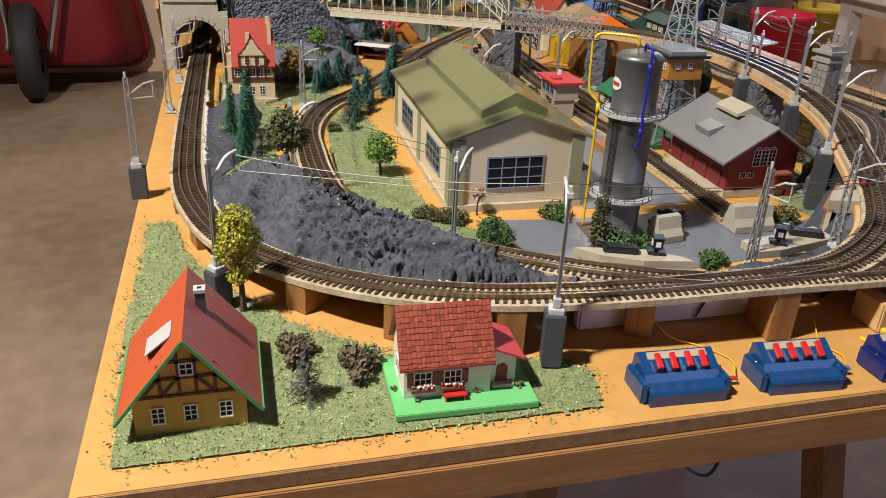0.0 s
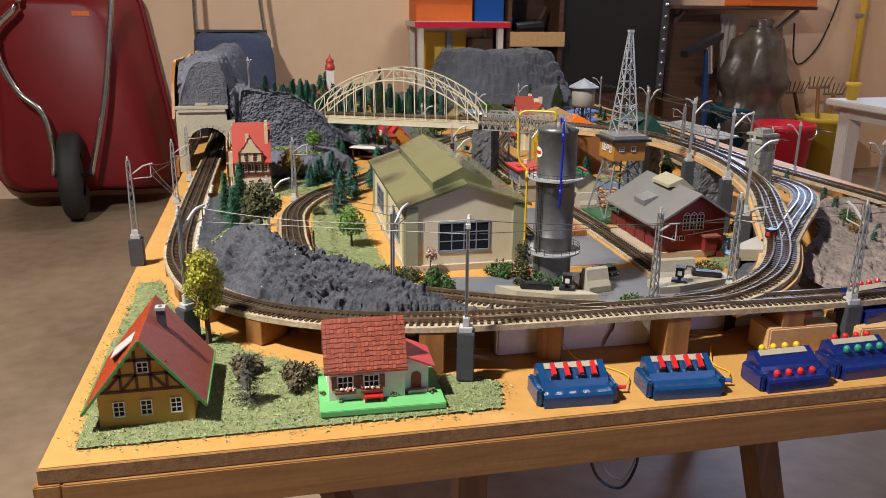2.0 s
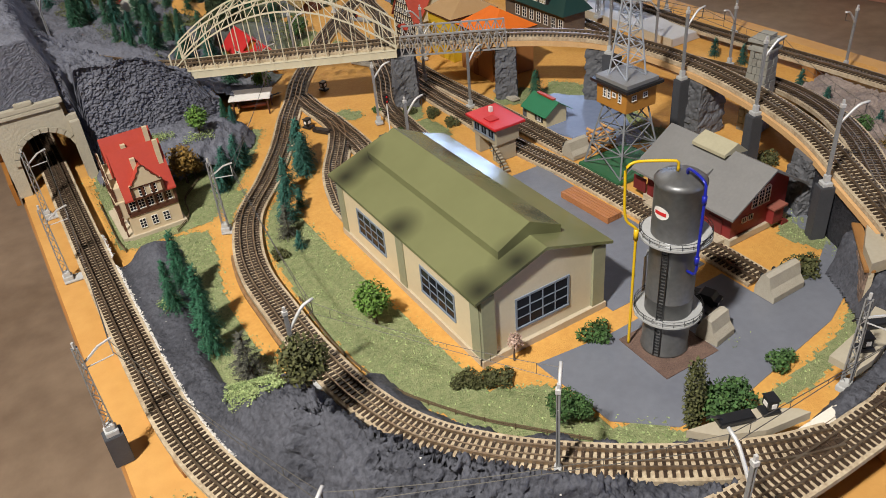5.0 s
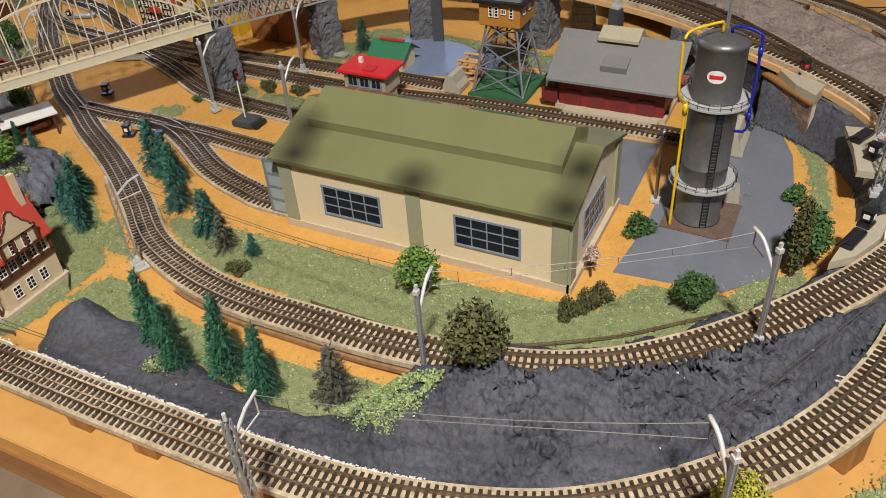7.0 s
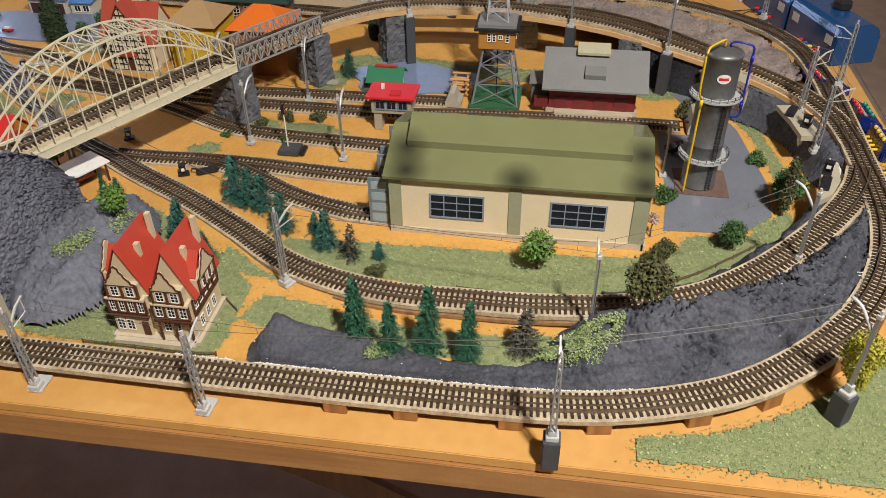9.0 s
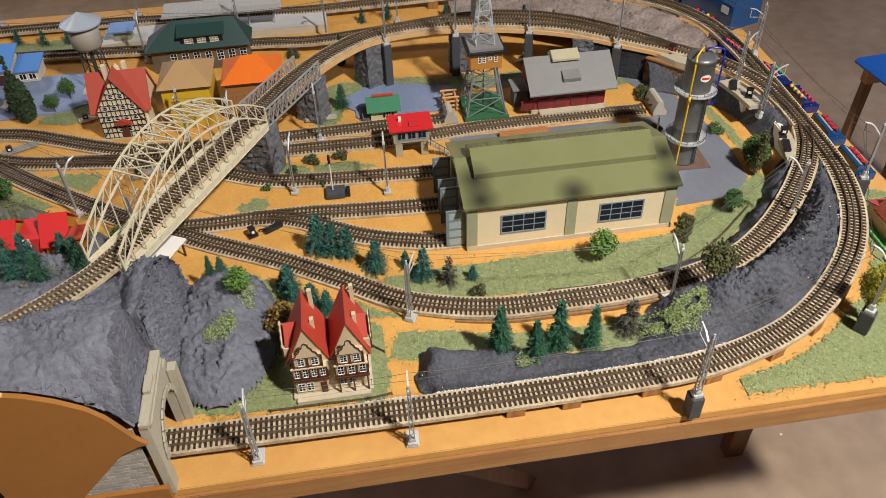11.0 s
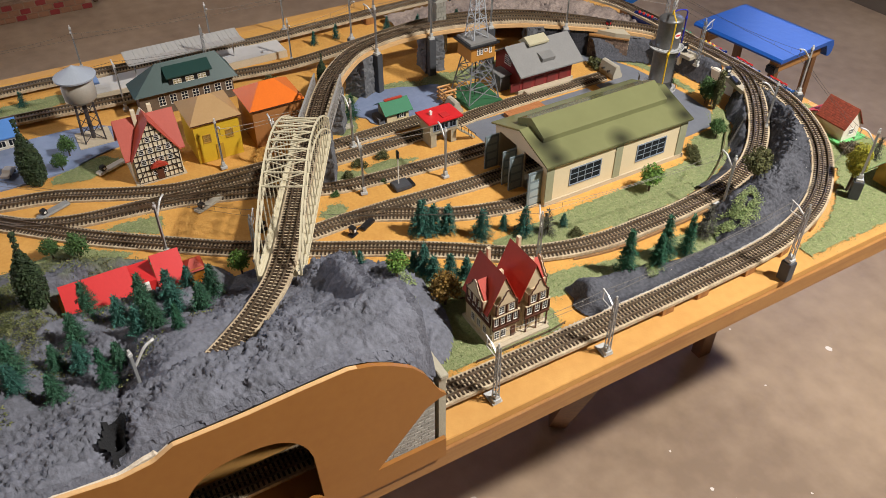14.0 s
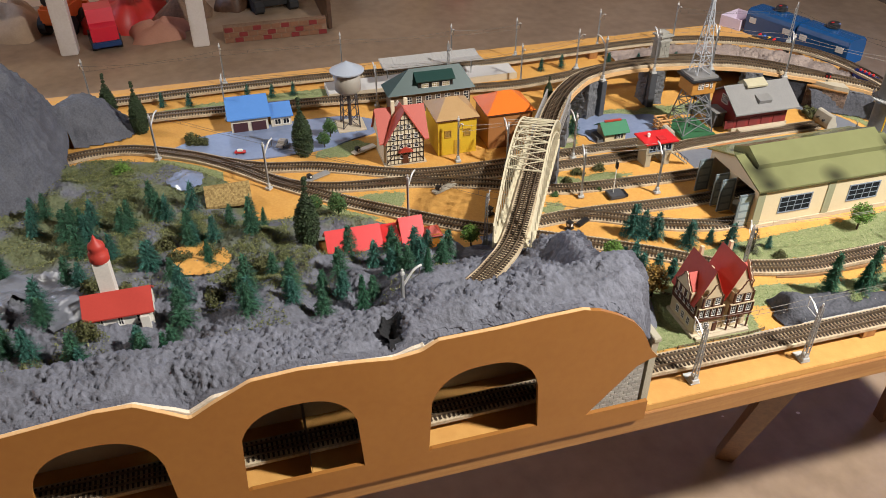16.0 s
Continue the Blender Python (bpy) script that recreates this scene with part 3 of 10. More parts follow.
def mixed_hill_material(name):
    """Rock on the steep parts, scattered turf on the flat ones."""
    m = material(name, (0.088, 0.09, 0.106), (0.18, 0.185, 0.222), 0.8, scale=22, amount=0.75, bump=0.8, bump_scale=300, fine=7)
    nt = m.node_tree
    b = nt.nodes["Principled BSDF"]
    co, geo, sep = nt.nodes.new("ShaderNodeTexCoord"), nt.nodes.new("ShaderNodeNewGeometry"), nt.nodes.new("ShaderNodeSeparateXYZ")
    pos = nt.nodes.new("ShaderNodeSeparateXYZ")
    n1, n2 = nt.nodes.new("ShaderNodeTexNoise"), nt.nodes.new("ShaderNodeTexNoise")
    n1.inputs["Scale"].default_value, n2.inputs["Scale"].default_value = 11.0, 220.0
    nt.links.new(co.outputs["Object"], n1.inputs["Vector"])
    nt.links.new(co.outputs["Object"], n2.inputs["Vector"])
    nt.links.new(co.outputs["Object"], pos.inputs[0])
    far = nt.nodes.new("ShaderNodeMapRange")
    far.inputs[1].default_value, far.inputs[2].default_value = 0.40, 0.58
    nt.links.new(pos.outputs["X"], far.inputs[0])
    patch = nt.nodes.new("ShaderNodeMapRange")
    patch.inputs[1].default_value, patch.inputs[2].default_value = 0.40, 0.50
    nt.links.new(n1.outputs[0], patch.inputs[0])
    both = nt.nodes.new("ShaderNodeMath")
    both.operation = "MULTIPLY"
    nt.links.new(far.outputs[0], both.inputs[0])
    nt.links.new(patch.outputs[0], both.inputs[1])
    turf = nt.nodes.new("ShaderNodeMix")
    turf.data_type = "RGBA"
    turf.inputs[6].default_value, turf.inputs[7].default_value = (0.05, 0.07, 0.035, 1), (0.17, 0.18, 0.085, 1)
    nt.links.new(n2.outputs[0], turf.inputs[0])
    mix = nt.nodes.new("ShaderNodeMix")
    mix.data_type = "RGBA"
    nt.links.new(both.outputs[0], mix.inputs[0])
    nt.links.new(b.inputs["Base Color"].links[0].from_socket, mix.inputs[6])
    nt.links.new(turf.outputs[2], mix.inputs[7])
    nt.links.new(mix.outputs[2], b.inputs["Base Color"])
    return m


M_HILL = mixed_hill_material("rock_with_turf")
tagged(field("mountain", 0.001, 0.98, 1.0, 2.34, 0.0024, mountain_height, M_HILL, "grey plaster mountain with turf patches above the tunnels", "mountain", smooth_shade=True, crag=(0.0068, 185, 12)))


def cliff():
    """The mountain's steep south face beside and above the tunnel portal."""
    us = np.arange(0.002, 0.332, 0.0025)
    tops = mountain_height(us[None, :], np.full((1, len(us)), 1.141))[0]
    verts, faces, idx = [], [], {}
    rows = 80
    for i, u in enumerate(us):
        top = tops[i]
        if math.isnan(top) or top < 0.012:
            continue
        low = 0.131 if u < 0.1 else 0.001
        for j in range(rows + 1):
            z = low + (top + 0.002 - low) * j / rows
            q = Vector((u, 1.15, z))
            w = q + noise.noise_vector(q * 60) * 0.004
            y = (1.1385 if u < 0.1 else 1.1425) - (0.002 if u < 0.1 else 0.012) * (1 - j / rows) - chips(w * 190) * (0.0016 if u < 0.1 else 0.0042) - (0.001 if u < 0.1 else 0.005) * noise.noise(q * 22)
            idx[i, j] = len(verts)
            verts.append((u, y, z))
        # the rim, drawn back under the mountain's sheet
        for k, yy in ((1, 1.150), (2, 1.160), (3, 1.178)):
            idx[i, rows + k] = len(verts)
            verts.append((u, yy, float(mountain_height(np.array([[u]]), np.array([[yy]]))[0, 0]) - 0.0015 * k))
    for i in range(len(us) - 1):
        for j in range(rows + 3):
            k = [idx.get(c) for c in ((i, j), (i + 1, j), (i + 1, j + 1), (i, j + 1))]
            if None not in k and abs(verts[k[0]][2] - verts[k[1]][2]) < 0.06:
                faces.append(tuple(k))
    ob = tagged(mesh_from("cliff", verts, faces, M_ROCK), "steep grey plaster cliff above the tunnel portal", "rock cliff")


cliff()


def back_height(x, y):
    di, zi, si = off_line(x, y, P_IN)
    a = np.hypot(np.hypot((x - 0.985) / 0.29, 0) ** 1.5, (np.abs(y - 2.24) / 0.30) ** 1.5) ** (1 / 1.5)
    z = 0.185 * smooth((1.0 - a) / 0.42)
    z = z + 0.006 * np.sin(z * 190 + 2 * fbm(x, y, 6, 2, 4.0)) * smooth(z / 0.05)
    b = np.hypot((x - 1.10) / 0.13, (y - 1.955) / 0.13)
    z = np.maximum(z, 0.075 * smooth((1 - b) / 0.75))
    z = z + (0.016 * fbm(x, y, 11, 4, 9.0)) * smooth(z / 0.05)
    z = np.where(y < 1.97, z * smooth((di - 0.03) / 0.07), z)
    inside = (z > 0.003) & ((di > 0.03) | (y > 1.95))
    return np.where(inside, z, np.nan)


tagged(field("back_mountain", 0.66, 1.33, 1.80, 2.375, 0.0042, back_height, M_ROCKB, "large grey plaster mountain at the layout's far corner", "mountain", smooth_shade=True, crag=(0.006, 90, 8)))


def blob(cx, cy, rx, ry, n=40, wob=0.18, seed=1):
    rng = random.Random(seed)
    ph = [rng.uniform(0, 6.28) for _ in range(4)]
    out = []
    for k in range(n):
        a = 2 * math.pi * k / n
        r = 1 + wob * (math.sin(2 * a + ph[0]) * 0.5 + math.sin(3 * a + ph[1]) * 0.4 + math.sin(5 * a + ph[2]) * 0.3 + math.sin(9 * a + ph[3]) * 0.2)
        out.append((cx + rx * r * math.cos(a), cy + ry * r * math.sin(a)))
    return out


def in_poly(x, y, poly):
    inside = np.zeros(np.shape(x), bool)
    j = len(poly) - 1
    for i in range(len(poly)):
        (xi, yi), (xj, yj) = poly[i], poly[j]
        hit = ((yi > y) != (yj > y)) & (x < (xj - xi) * (y - yi) / (yj - yi + 1e-12) + xi)
        inside ^= hit
        j = i
    return inside


def layer(name, outline, z, mat, label, category):
    """A thin painted or card surface lying on the table."""
    bm = prism(bmesh.new(), outline, "z", 0.0003, z)
    bmesh.ops.triangulate(bm, faces=[f for f in bm.faces if len(f.verts) > 4])
    return tagged(part(name, bm, mat), label, category, kind="structure")


layer("sand_ground", [(0.076, 1.13), (0.074, 0.45), (0.12, 0.33), (0.22, 0.215), (0.36, 0.15), (0.56, 0.142), (0.8, 0.14), (0.98, 0.19), (1.1, 0.3), (1.17, 0.5), (1.30, 0.6), (1.31, 2.3), (0.3, 2.3), (0.3, 1.14)],
      0.0014, M_SAND, "orange sand painted ground inside the track loops", "ground")
layer("shed_yard", [(.512, .385), (.655, .385), (.655, .70), (.512, .70)], 0.0019, M_ASPH, "dark grey card surface between shed and siding", "road")
layer("barn_yard", [(.80, .30), (.86, .40), (.86, .60), (.82, .62), (.80, .50)], 0.0019, M_ASPH, "grey card surface beside the red shed", "road")
layer("asphalt_yard", [(.393, .368), (.482, .358), (.60, .36), (.655, .36), (.655, .31), (.74, .30), (.80, .33), (.81, .30), (.76, .265), (.68, .235), (.53, .215), (.446, .222), (.40, .265)], 0.0023, M_ASPH, "grey card road surface round the fuel tower", "road")
layer("hut_pavement", blob(0.80, 0.775, 0.06, 0.12, seed=8), 0.0044, M_POND, "grey card road surface beside the green hut", "road")
layer("station_road", blob(0.955, 1.53, 0.078, 0.24, wob=.1, seed=12), 0.0046, M_POND, "grey card road behind the half timbered house, tinted with blue daylight reflection", "road")
layer("tower_plate", [(.484, .345), (.481, .273), (.552, .272), (.552, .345)], 0.0034, material("brown_gravel_plate", (0.10, 0.06, 0.045), (0.18, 0.11, 0.08), 0.9, scale=120, amount=0.9, bump=0.9, bump_scale=600),
      "brown gravel plate under the fuel tower", "ground")

M_FLECK = vary_by_island(material("dyed_turf_flakes", (0.135, 0.20, 0.065), (0.36, 0.415, 0.18), 0.95, scale=110, amount=1.0), 0.4)


M_FLECKO = vary_by_island(material("olive_turf_flakes", (0.065, 0.085, 0.028), (0.21, 0.215, 0.085), 0.95, scale=70, amount=1.0), 0.35)


def grass(outline, density, seed, label="green scatter grass glued on the board", z=0.0016, clear=()):
    """A thin uneven turf sheet with loose flakes."""
    xs, ys = [p[0] for p in outline], [p[1] for p in outline]
    x0, x1, y0, y1 = min(xs), max(xs), min(ys), max(ys)

    def h(x, y):
        ins = in_poly(x + 0.004 * fbm(x, y, 90, 2, seed), y + 0.004 * fbm(x, y, 90, 2, seed + 7.0), outline)
        for p in (P_OUT, P_IN):
            d, _, _ = off_line(x, y, p)
            ins &= d > 0.023
        return np.where(ins, z + 0.0016 * np.abs(fbm(x, y, 160, 2, seed + 2.0)), np.nan)
    ob = field("grass", x0 - 0.01, x1 + 0.01, y0 - 0.01, y1 + 0.01, 0.004, h, M_GRASS, label, "grass", kind="stuff")
    rng = np.random.default_rng(seed)
    n = int((x1 - x0) * (y1 - y0) * density * 2.2)
    px, py = rng.uniform(x0, x1, n), rng.uniform(y0, y1, n)
    loose = np.where(rng.uniform(0, 1, n) < .25, 0.009, 0.004)
    jx, jy = px + rng.normal(0, 1, n) * loose, py + rng.normal(0, 1, n) * loose
    keep = in_poly(px, py, outline)
    for p in (P_OUT, P_IN):
        keep &= off_line(jx, jy, p)[0] > 0.022
    keep &= ~((jx < 0.003) | (jy < 0.003))
    verts, faces = [], []
    for a, b in zip(jx[keep], jy[keep]):
        s, t, u = rng.uniform(0.0006, 0.0016), rng.uniform(0, 6.28), rng.uniform(0.0004, 0.0014)
        zz = z - .0008 + rng.uniform(0.0002, 0.0022)
        k = len(verts)
        c, d = math.cos(t) * s, math.sin(t) * s
        verts += [(a - c, b - d, zz), (a + d * .5, b - c * .5, zz + u), (a + c, b + d, zz + u * .6), (a - d * .5, b + c * .5, zz - .0002)]
        faces += [(k, k + 1, k + 2, k + 3)]
    if verts:
        tagged(mesh_from("turf_flake", verts, faces, M_FLECK, ob), kind="stuff")
    return ob


grass([(.02, .02), (.37, .02), (.385, .06), (.37, .095), (.30, .10), (.23, .125), (.16, .18), (.10, .26), (.06, .34), (.045, .42), (.015, .42), (.012, .2)], 90000, 1, "green scatter grass on the front corner of the board")
grass([(.235, .93), (.225, .84), (.245, .74), (.235, .6), (.238, .5), (.25, .42), (.29, .33), (.35, .25), (.43, .19), (.47, .2), (.40, .26), (.385, .34), (.335, .37), (.325, .5), (.32, .7), (.315, .84), (.28, .93)], 60000, 2, "green scatter grass beside the engine shed")
grass([(.085, .87), (.13, .86), (.215, .865), (.275, .93), (.335, 1.02), (.38, 1.10), (.34, 1.14), (.2, 1.14), (.1, 1.13), (.09, 1.0)], 60000, 3, "green scatter grass round the tall half timbered house")
grass([(.52, .205), (.60, .21), (.68, .225), (.74, .255), (.755, .235), (.69, .20), (.6, .185), (.52, .185)], 60000, 4)
grass(blob(.575, .30, .012, .035, seed=24), 60000, 24, "green scatter grass beside the tower plate")
grass(blob(.84, .50, .035, .13, seed=5), 50000, 5)
grass(blob(.84, .80, .06, .12, seed=6), 50000, 6)
grass(blob(.845, .64, .035, .07, seed=26), 50000, 26, "green scatter grass below the viaduct")
grass(blob(.775, .92, .05, .035, seed=27), 50000, 27, "green scatter grass beside the viaduct piers")
grass(blob(.60, .90, .018, .06, seed=28), 40000, 28, "thin scatter grass in the yard")
grass([(.15, .865), (.20, .85), (.196, .79), (.178, .72), (.168, .66), (.166, .60), (.172, .55), (.176, .505), (.16, .49), (.115, .50), (.105, .57), (.12, .6), (.13, .72), (.135, .8)], 60000, 15, "green scatter grass between the rocks and the inner track")
grass(blob(.41, .235, .03, .02, seed=16), 60000, 16)
grass(blob(.80, .345, .03, .06, seed=17), 50000, 17, "green scatter grass behind the goods shed")
grass(blob(.87, 1.40, .035, .07, seed=7), 50000, 7)
grass(blob(.60, 1.0, .03, .05, seed=8), 50000, 8)
grass(blob(.52, 1.05, .02, .03, seed=9), 50000, 9)
grass(blob(1.17, 1.55, .03, .25, seed=10), 40000, 10)
grass(blob(.62, 1.43, .05, .12, seed=11), 50000, 11)
grass(blob(.78, 1.75, .16, .10, seed=13), 40000, 13)


def drape(name, outline, dz, mat, label, category, ground=mountain_height):
    """A sheet laid over the hills inside an outline."""
    xs, ys = [p[0] for p in outline], [p[1] for p in outline]

    def h(x, y):
        g = ground(x, y)
        ins = in_poly(x + 0.005 * fbm(x, y, 60, 2, 4.0), y + 0.005 * fbm(x, y, 60, 2, 6.0), outline)
        return np.where(ins, g + dz + 0.001 * np.abs(fbm(x, y, 160, 2, 3.0)), np.nan)
    return field(name, min(xs) - .01, max(xs) + .01, min(ys) - .01, max(ys) + .01, 0.0025, h, mat, label, category, kind="structure" if mat is M_ASPH else "stuff")


def turf(outline, label, seed, ground=mountain_height, density=650000):
    """A tuft of loose turf flakes, thinning towards its rim."""
    rng = np.random.default_rng(900 + seed)
    xs, ys = [p[0] for p in outline], [p[1] for p in outline]
    n = int((max(xs) - min(xs)) * (max(ys) - min(ys)) * density)
    px, py = rng.uniform(min(xs), max(xs), n), rng.uniform(min(ys), max(ys), n)
    keep = in_poly(px + rng.normal(0, .003, n), py + rng.normal(0, .003, n), outline) & (fbm(px, py, 55, 2, 3.0) > -.28)
    px, py = px[keep], py[keep]
    g = ground(px[None], py[None])[0]
    verts, faces = [], []
    for a, b, z in zip(px, py, g):
        if math.isnan(z):
            continue
        s, t, u = rng.uniform(.0007, .0016), rng.uniform(0, 6.28), rng.uniform(.0004, .0013)
        zz = z + rng.uniform(.001, .006)
        k = len(verts)
        c, d = math.cos(t) * s, math.sin(t) * s
        verts += [(a - c, b - d, zz), (a + d * .5, b - c * .5, zz + u), (a + c, b + d, zz + u * .6), (a - d * .5, b + c * .5, zz - .0002)]
        faces += [(k, k + 1, k + 2, k + 3)]
    if verts:
        tagged(mesh_from("turf_patch", verts, faces, M_FLECKO if ground is mountain_height else M_FLECK), label, "turf", kind="stuff")


drape("sand_patch", blob(.485, 1.722, .07, .05, seed=31), .004, M_SAND, "ochre sand slope among the firs", "sand")
drape("church_road", [(.53, 2.02), (.50, 1.93), (.43, 1.90), (.33, 1.885), (.31, 1.93), (.40, 1.96), (.44, 2.0), (.35, 2.0), (.33, 2.04), (.46, 2.06)], .0075, M_ASPH, "grey road leading to the church", "road")
drape("pond", blob(.775, 1.735, .045, .035, seed=33), .005, M_POND, "small glossy pond beside the track, tinted with blue daylight reflection", "pond")
for k, (cx, cy, rx, ry) in enumerate(((.40, 1.58, .05, .06), (.44, 1.66, .05, .05), (.36, 1.86, .05, .05), (.55, 1.86, .07, .06), (.60, 1.72, .06, .06), (.50, 1.60, .06, .05), (.24, 1.93, .04, .04), (.74, 1.88, .08, .07), (.88, 1.90, .05, .06))):
    turf(blob(cx, cy, rx, ry, wob=.35, seed=40 + k), "olive and yellow scatter turf on the hillside", 60 + k)
turf(blob(.128, .47, .024, .036, wob=.35, seed=61), "pale scatter turf on the slate hill", 1, hill_height, 1500000)
turf(blob(.140, .505, .022, .025, wob=.4, seed=62), "pale scatter turf on the slate hill", 2, hill_height, 1000000)
turf(blob(.105, .684, .013, .013, wob=.4, seed=63), "small turf tuft on the slate hill", 3, hill_height, 1200000)
turf(blob(.19, .62, .012, .07, wob=.4, seed=64), "strip of turf beside the inner track", 4, hill_height)


def hill_flakes():
    """Loose turf flakes over the wooded slopes."""
    rng = np.random.default_rng(77)
    n = 52000
    px, py = rng.uniform(.24, .95, n), rng.uniform(1.32, 2.3, n)
    keep = (fbm(px, py, 14, 3, 1.0) + .35 * np.clip((px - .42) / .2, 0, 1)) > 0.2
    px, py = px[keep], py[keep]
    g = mountain_height(px[None], py[None])[0]
    verts, faces = [], []
    for a, b, z in zip(px, py, g):
        if math.isnan(z):
            continue
        s, t, u = rng.uniform(.0009, .0022), rng.uniform(0, 6.28), rng.uniform(.0006, .0018)
        zz = z + rng.uniform(.001, .005)
        k = len(verts)
        c, d = math.cos(t) * s, math.sin(t) * s
        verts += [(a - c, b - d, zz), (a + d * .5, b - c * .5, zz + u), (a + c, b + d, zz + u * .6), (a - d * .5, b + c * .5, zz - .0002)]
        faces += [(k, k + 1, k + 2, k + 3)]
    tagged(mesh_from("turf_flake", verts, faces, M_FLECKO), "loose green and yellow turf flakes on the hillside", "turf", kind="stuff")


hill_flakes()


def crumbs():
    """White plaster crumbs along the edge of the slate hill and over it."""
    rng = np.random.default_rng(5)
    r = side_of(P_OUT)
    sel = np.nonzero((P_OUT[:, 1] > .14) & (P_OUT[:, 1] < .9) & (P_OUT[:, 0] < .36))[0]
    verts, faces = [], []
    for _ in range(2600):
        if rng.uniform() < .96:
            i = rng.choice(sel)
            off = 0.0196 + abs(rng.normal(0, .0016))
            q = P_OUT[i] - r[i] * off
            x, y, z = q[0], q[1] + rng.uniform(-.003, .003), q[2] - .0006 - .4 * (off - .0196)
            if noise.noise(Vector((x * 14, y * 14, 3))) < (-.25 if y > .45 else .1):
                continue
        else:
            x, y = rng.uniform(.07, .35), rng.uniform(.15, .87)
            z = float(hill_height(np.array([[x]]), np.array([[y]]))[0, 0])
        if math.isnan(z):
            continue
        s = rng.uniform(.0005, .0016)
        k = len(verts)
        a = rng.uniform(0, 6.28)
        verts += [(x + s * math.cos(a), y + s * math.sin(a), z), (x + s * math.cos(a + 2.1), y + s * math.sin(a + 2.1), z), (x + s * math.cos(a + 4.2), y + s * math.sin(a + 4.2), z), (x, y, z + s * .9)]
        faces += [(k, k + 1, k + 3), (k + 1, k + 2, k + 3), (k + 2, k, k + 3)]
    tagged(mesh_from("plaster_crumb", verts, faces, M_WHITE), "white plaster crumbs along the hill's edge", "crumbs", kind="stuff")


crumbs()


# deep hollow in the mountain's crest; a black sheet paints the shade inside it
drape("scorched_hollow", blob(.034, 1.482, .027, .016, wob=.35, seed=71), .006, material("hollow_shade_black", (0.006, 0.006, 0.007), (0.014, 0.014, 0.015), 0.95, scale=60, bump=0.6, bump_scale=300), "deep hollow in the plaster with its shade painted black", "hollow")


def bank_height(x, y):
    """Slag bank under the front switches, falling to the tower's yard."""
    dv, zv, sv = off_line(x, y, P_VIA)
    do, zo, so = off_line(x, y, P_OUT)
    z = 0.049 * smooth((0.062 - dv) / 0.026)
    inside = (sv < 0) & (so < 0) & (dv > 0.0205) & (do > 0.0205) & (z > 0.002) & (x > 0.43) & (x < 0.80) & (y < 0.29)
    return np.where(inside, z, np.nan)


field("slag_bank", 0.42, 0.81, 0.11, 0.30, 0.0022, bank_height, M_ROCKD, "dark slag bank below the front switches", "bank", crag=(0.004, 150, 20))


def rubble_height(x, y):
    """Rough ground between the outer line and the branch line."""
    do, zo, so = off_line(x, y, P_OUT)
    db, zb, sb = off_line(x, y, P_BR)
    dv, zv, sv = off_line(x, y, P_VIA)
    u = do / (do + db)
    z = (zo - 0.004) * (1 - u) + (np.minimum(zb, 0.05) - 0.006) * u - 0.016 * np.sin(np.pi * u) + 0.006 * fbm(x, y, 22, 3, 6.0)
    inside = (so < 0) & (sb > 0) & (sv > 0) & (do > 0.0203) & (db > 0.0203) & (dv > 0.0203) & (x > 0.80) & (y < 0.62)
    return np.where(inside & (z > 0.003), z, np.nan)


M_RUBBLE = material("brown_grey_rubble", (0.15, 0.115, 0.10), (0.33, 0.26, 0.22), 0.85, scale=30, amount=0.9, bump=0.9, bump_scale=300, fine=10)
field("rubble_bank", 0.78, 1.2, 0.09, 0.64, 0.0024, rubble_height, M_RUBBLE, "brown grey plaster rubble between two raised tracks", "bank", crag=(0.007, 130, 16))


def apron_height(x, y):
    """Low rocky ground between the cliff, the tunnel portal and the tall house."""
    di, zi, si = off_line(x, y, P_IN)
    dome = np.clip(1 - ((x - 0.232) / 0.130) ** 2 - ((y - 1.084) / 0.078) ** 2, 0, 1) ** 0.5
    z = (0.052 + 0.012 * fbm(x, y, 14, 3, 2.2)) * dome * smooth((di - 0.036) / 0.03)
    inside = (z > 0.003) & (y < 1.146) & (y > 0.99) & ~((x < 0.19) & (y < 1.0))
    return np.where(inside, z, np.nan)


tagged(field("rock_apron", 0.085, 0.37, 0.985, 1.152, 0.0028, apron_height, M_HILL, "low grey rocky ground behind the tall house", "rock", crag=(0.007, 120, 14)))
def rocky_ground(x, y):
    return np.fmax(mountain_height(x, y), apron_height(x, y))


turf(blob(.203, 1.076, .022, .02, wob=.4, seed=81), "pale turf on the rocky ground", 5, rocky_ground, 800000)
turf(blob(.262, 1.048, .02, .015, wob=.4, seed=82), "olive turf on the rocky ground", 6, rocky_ground)


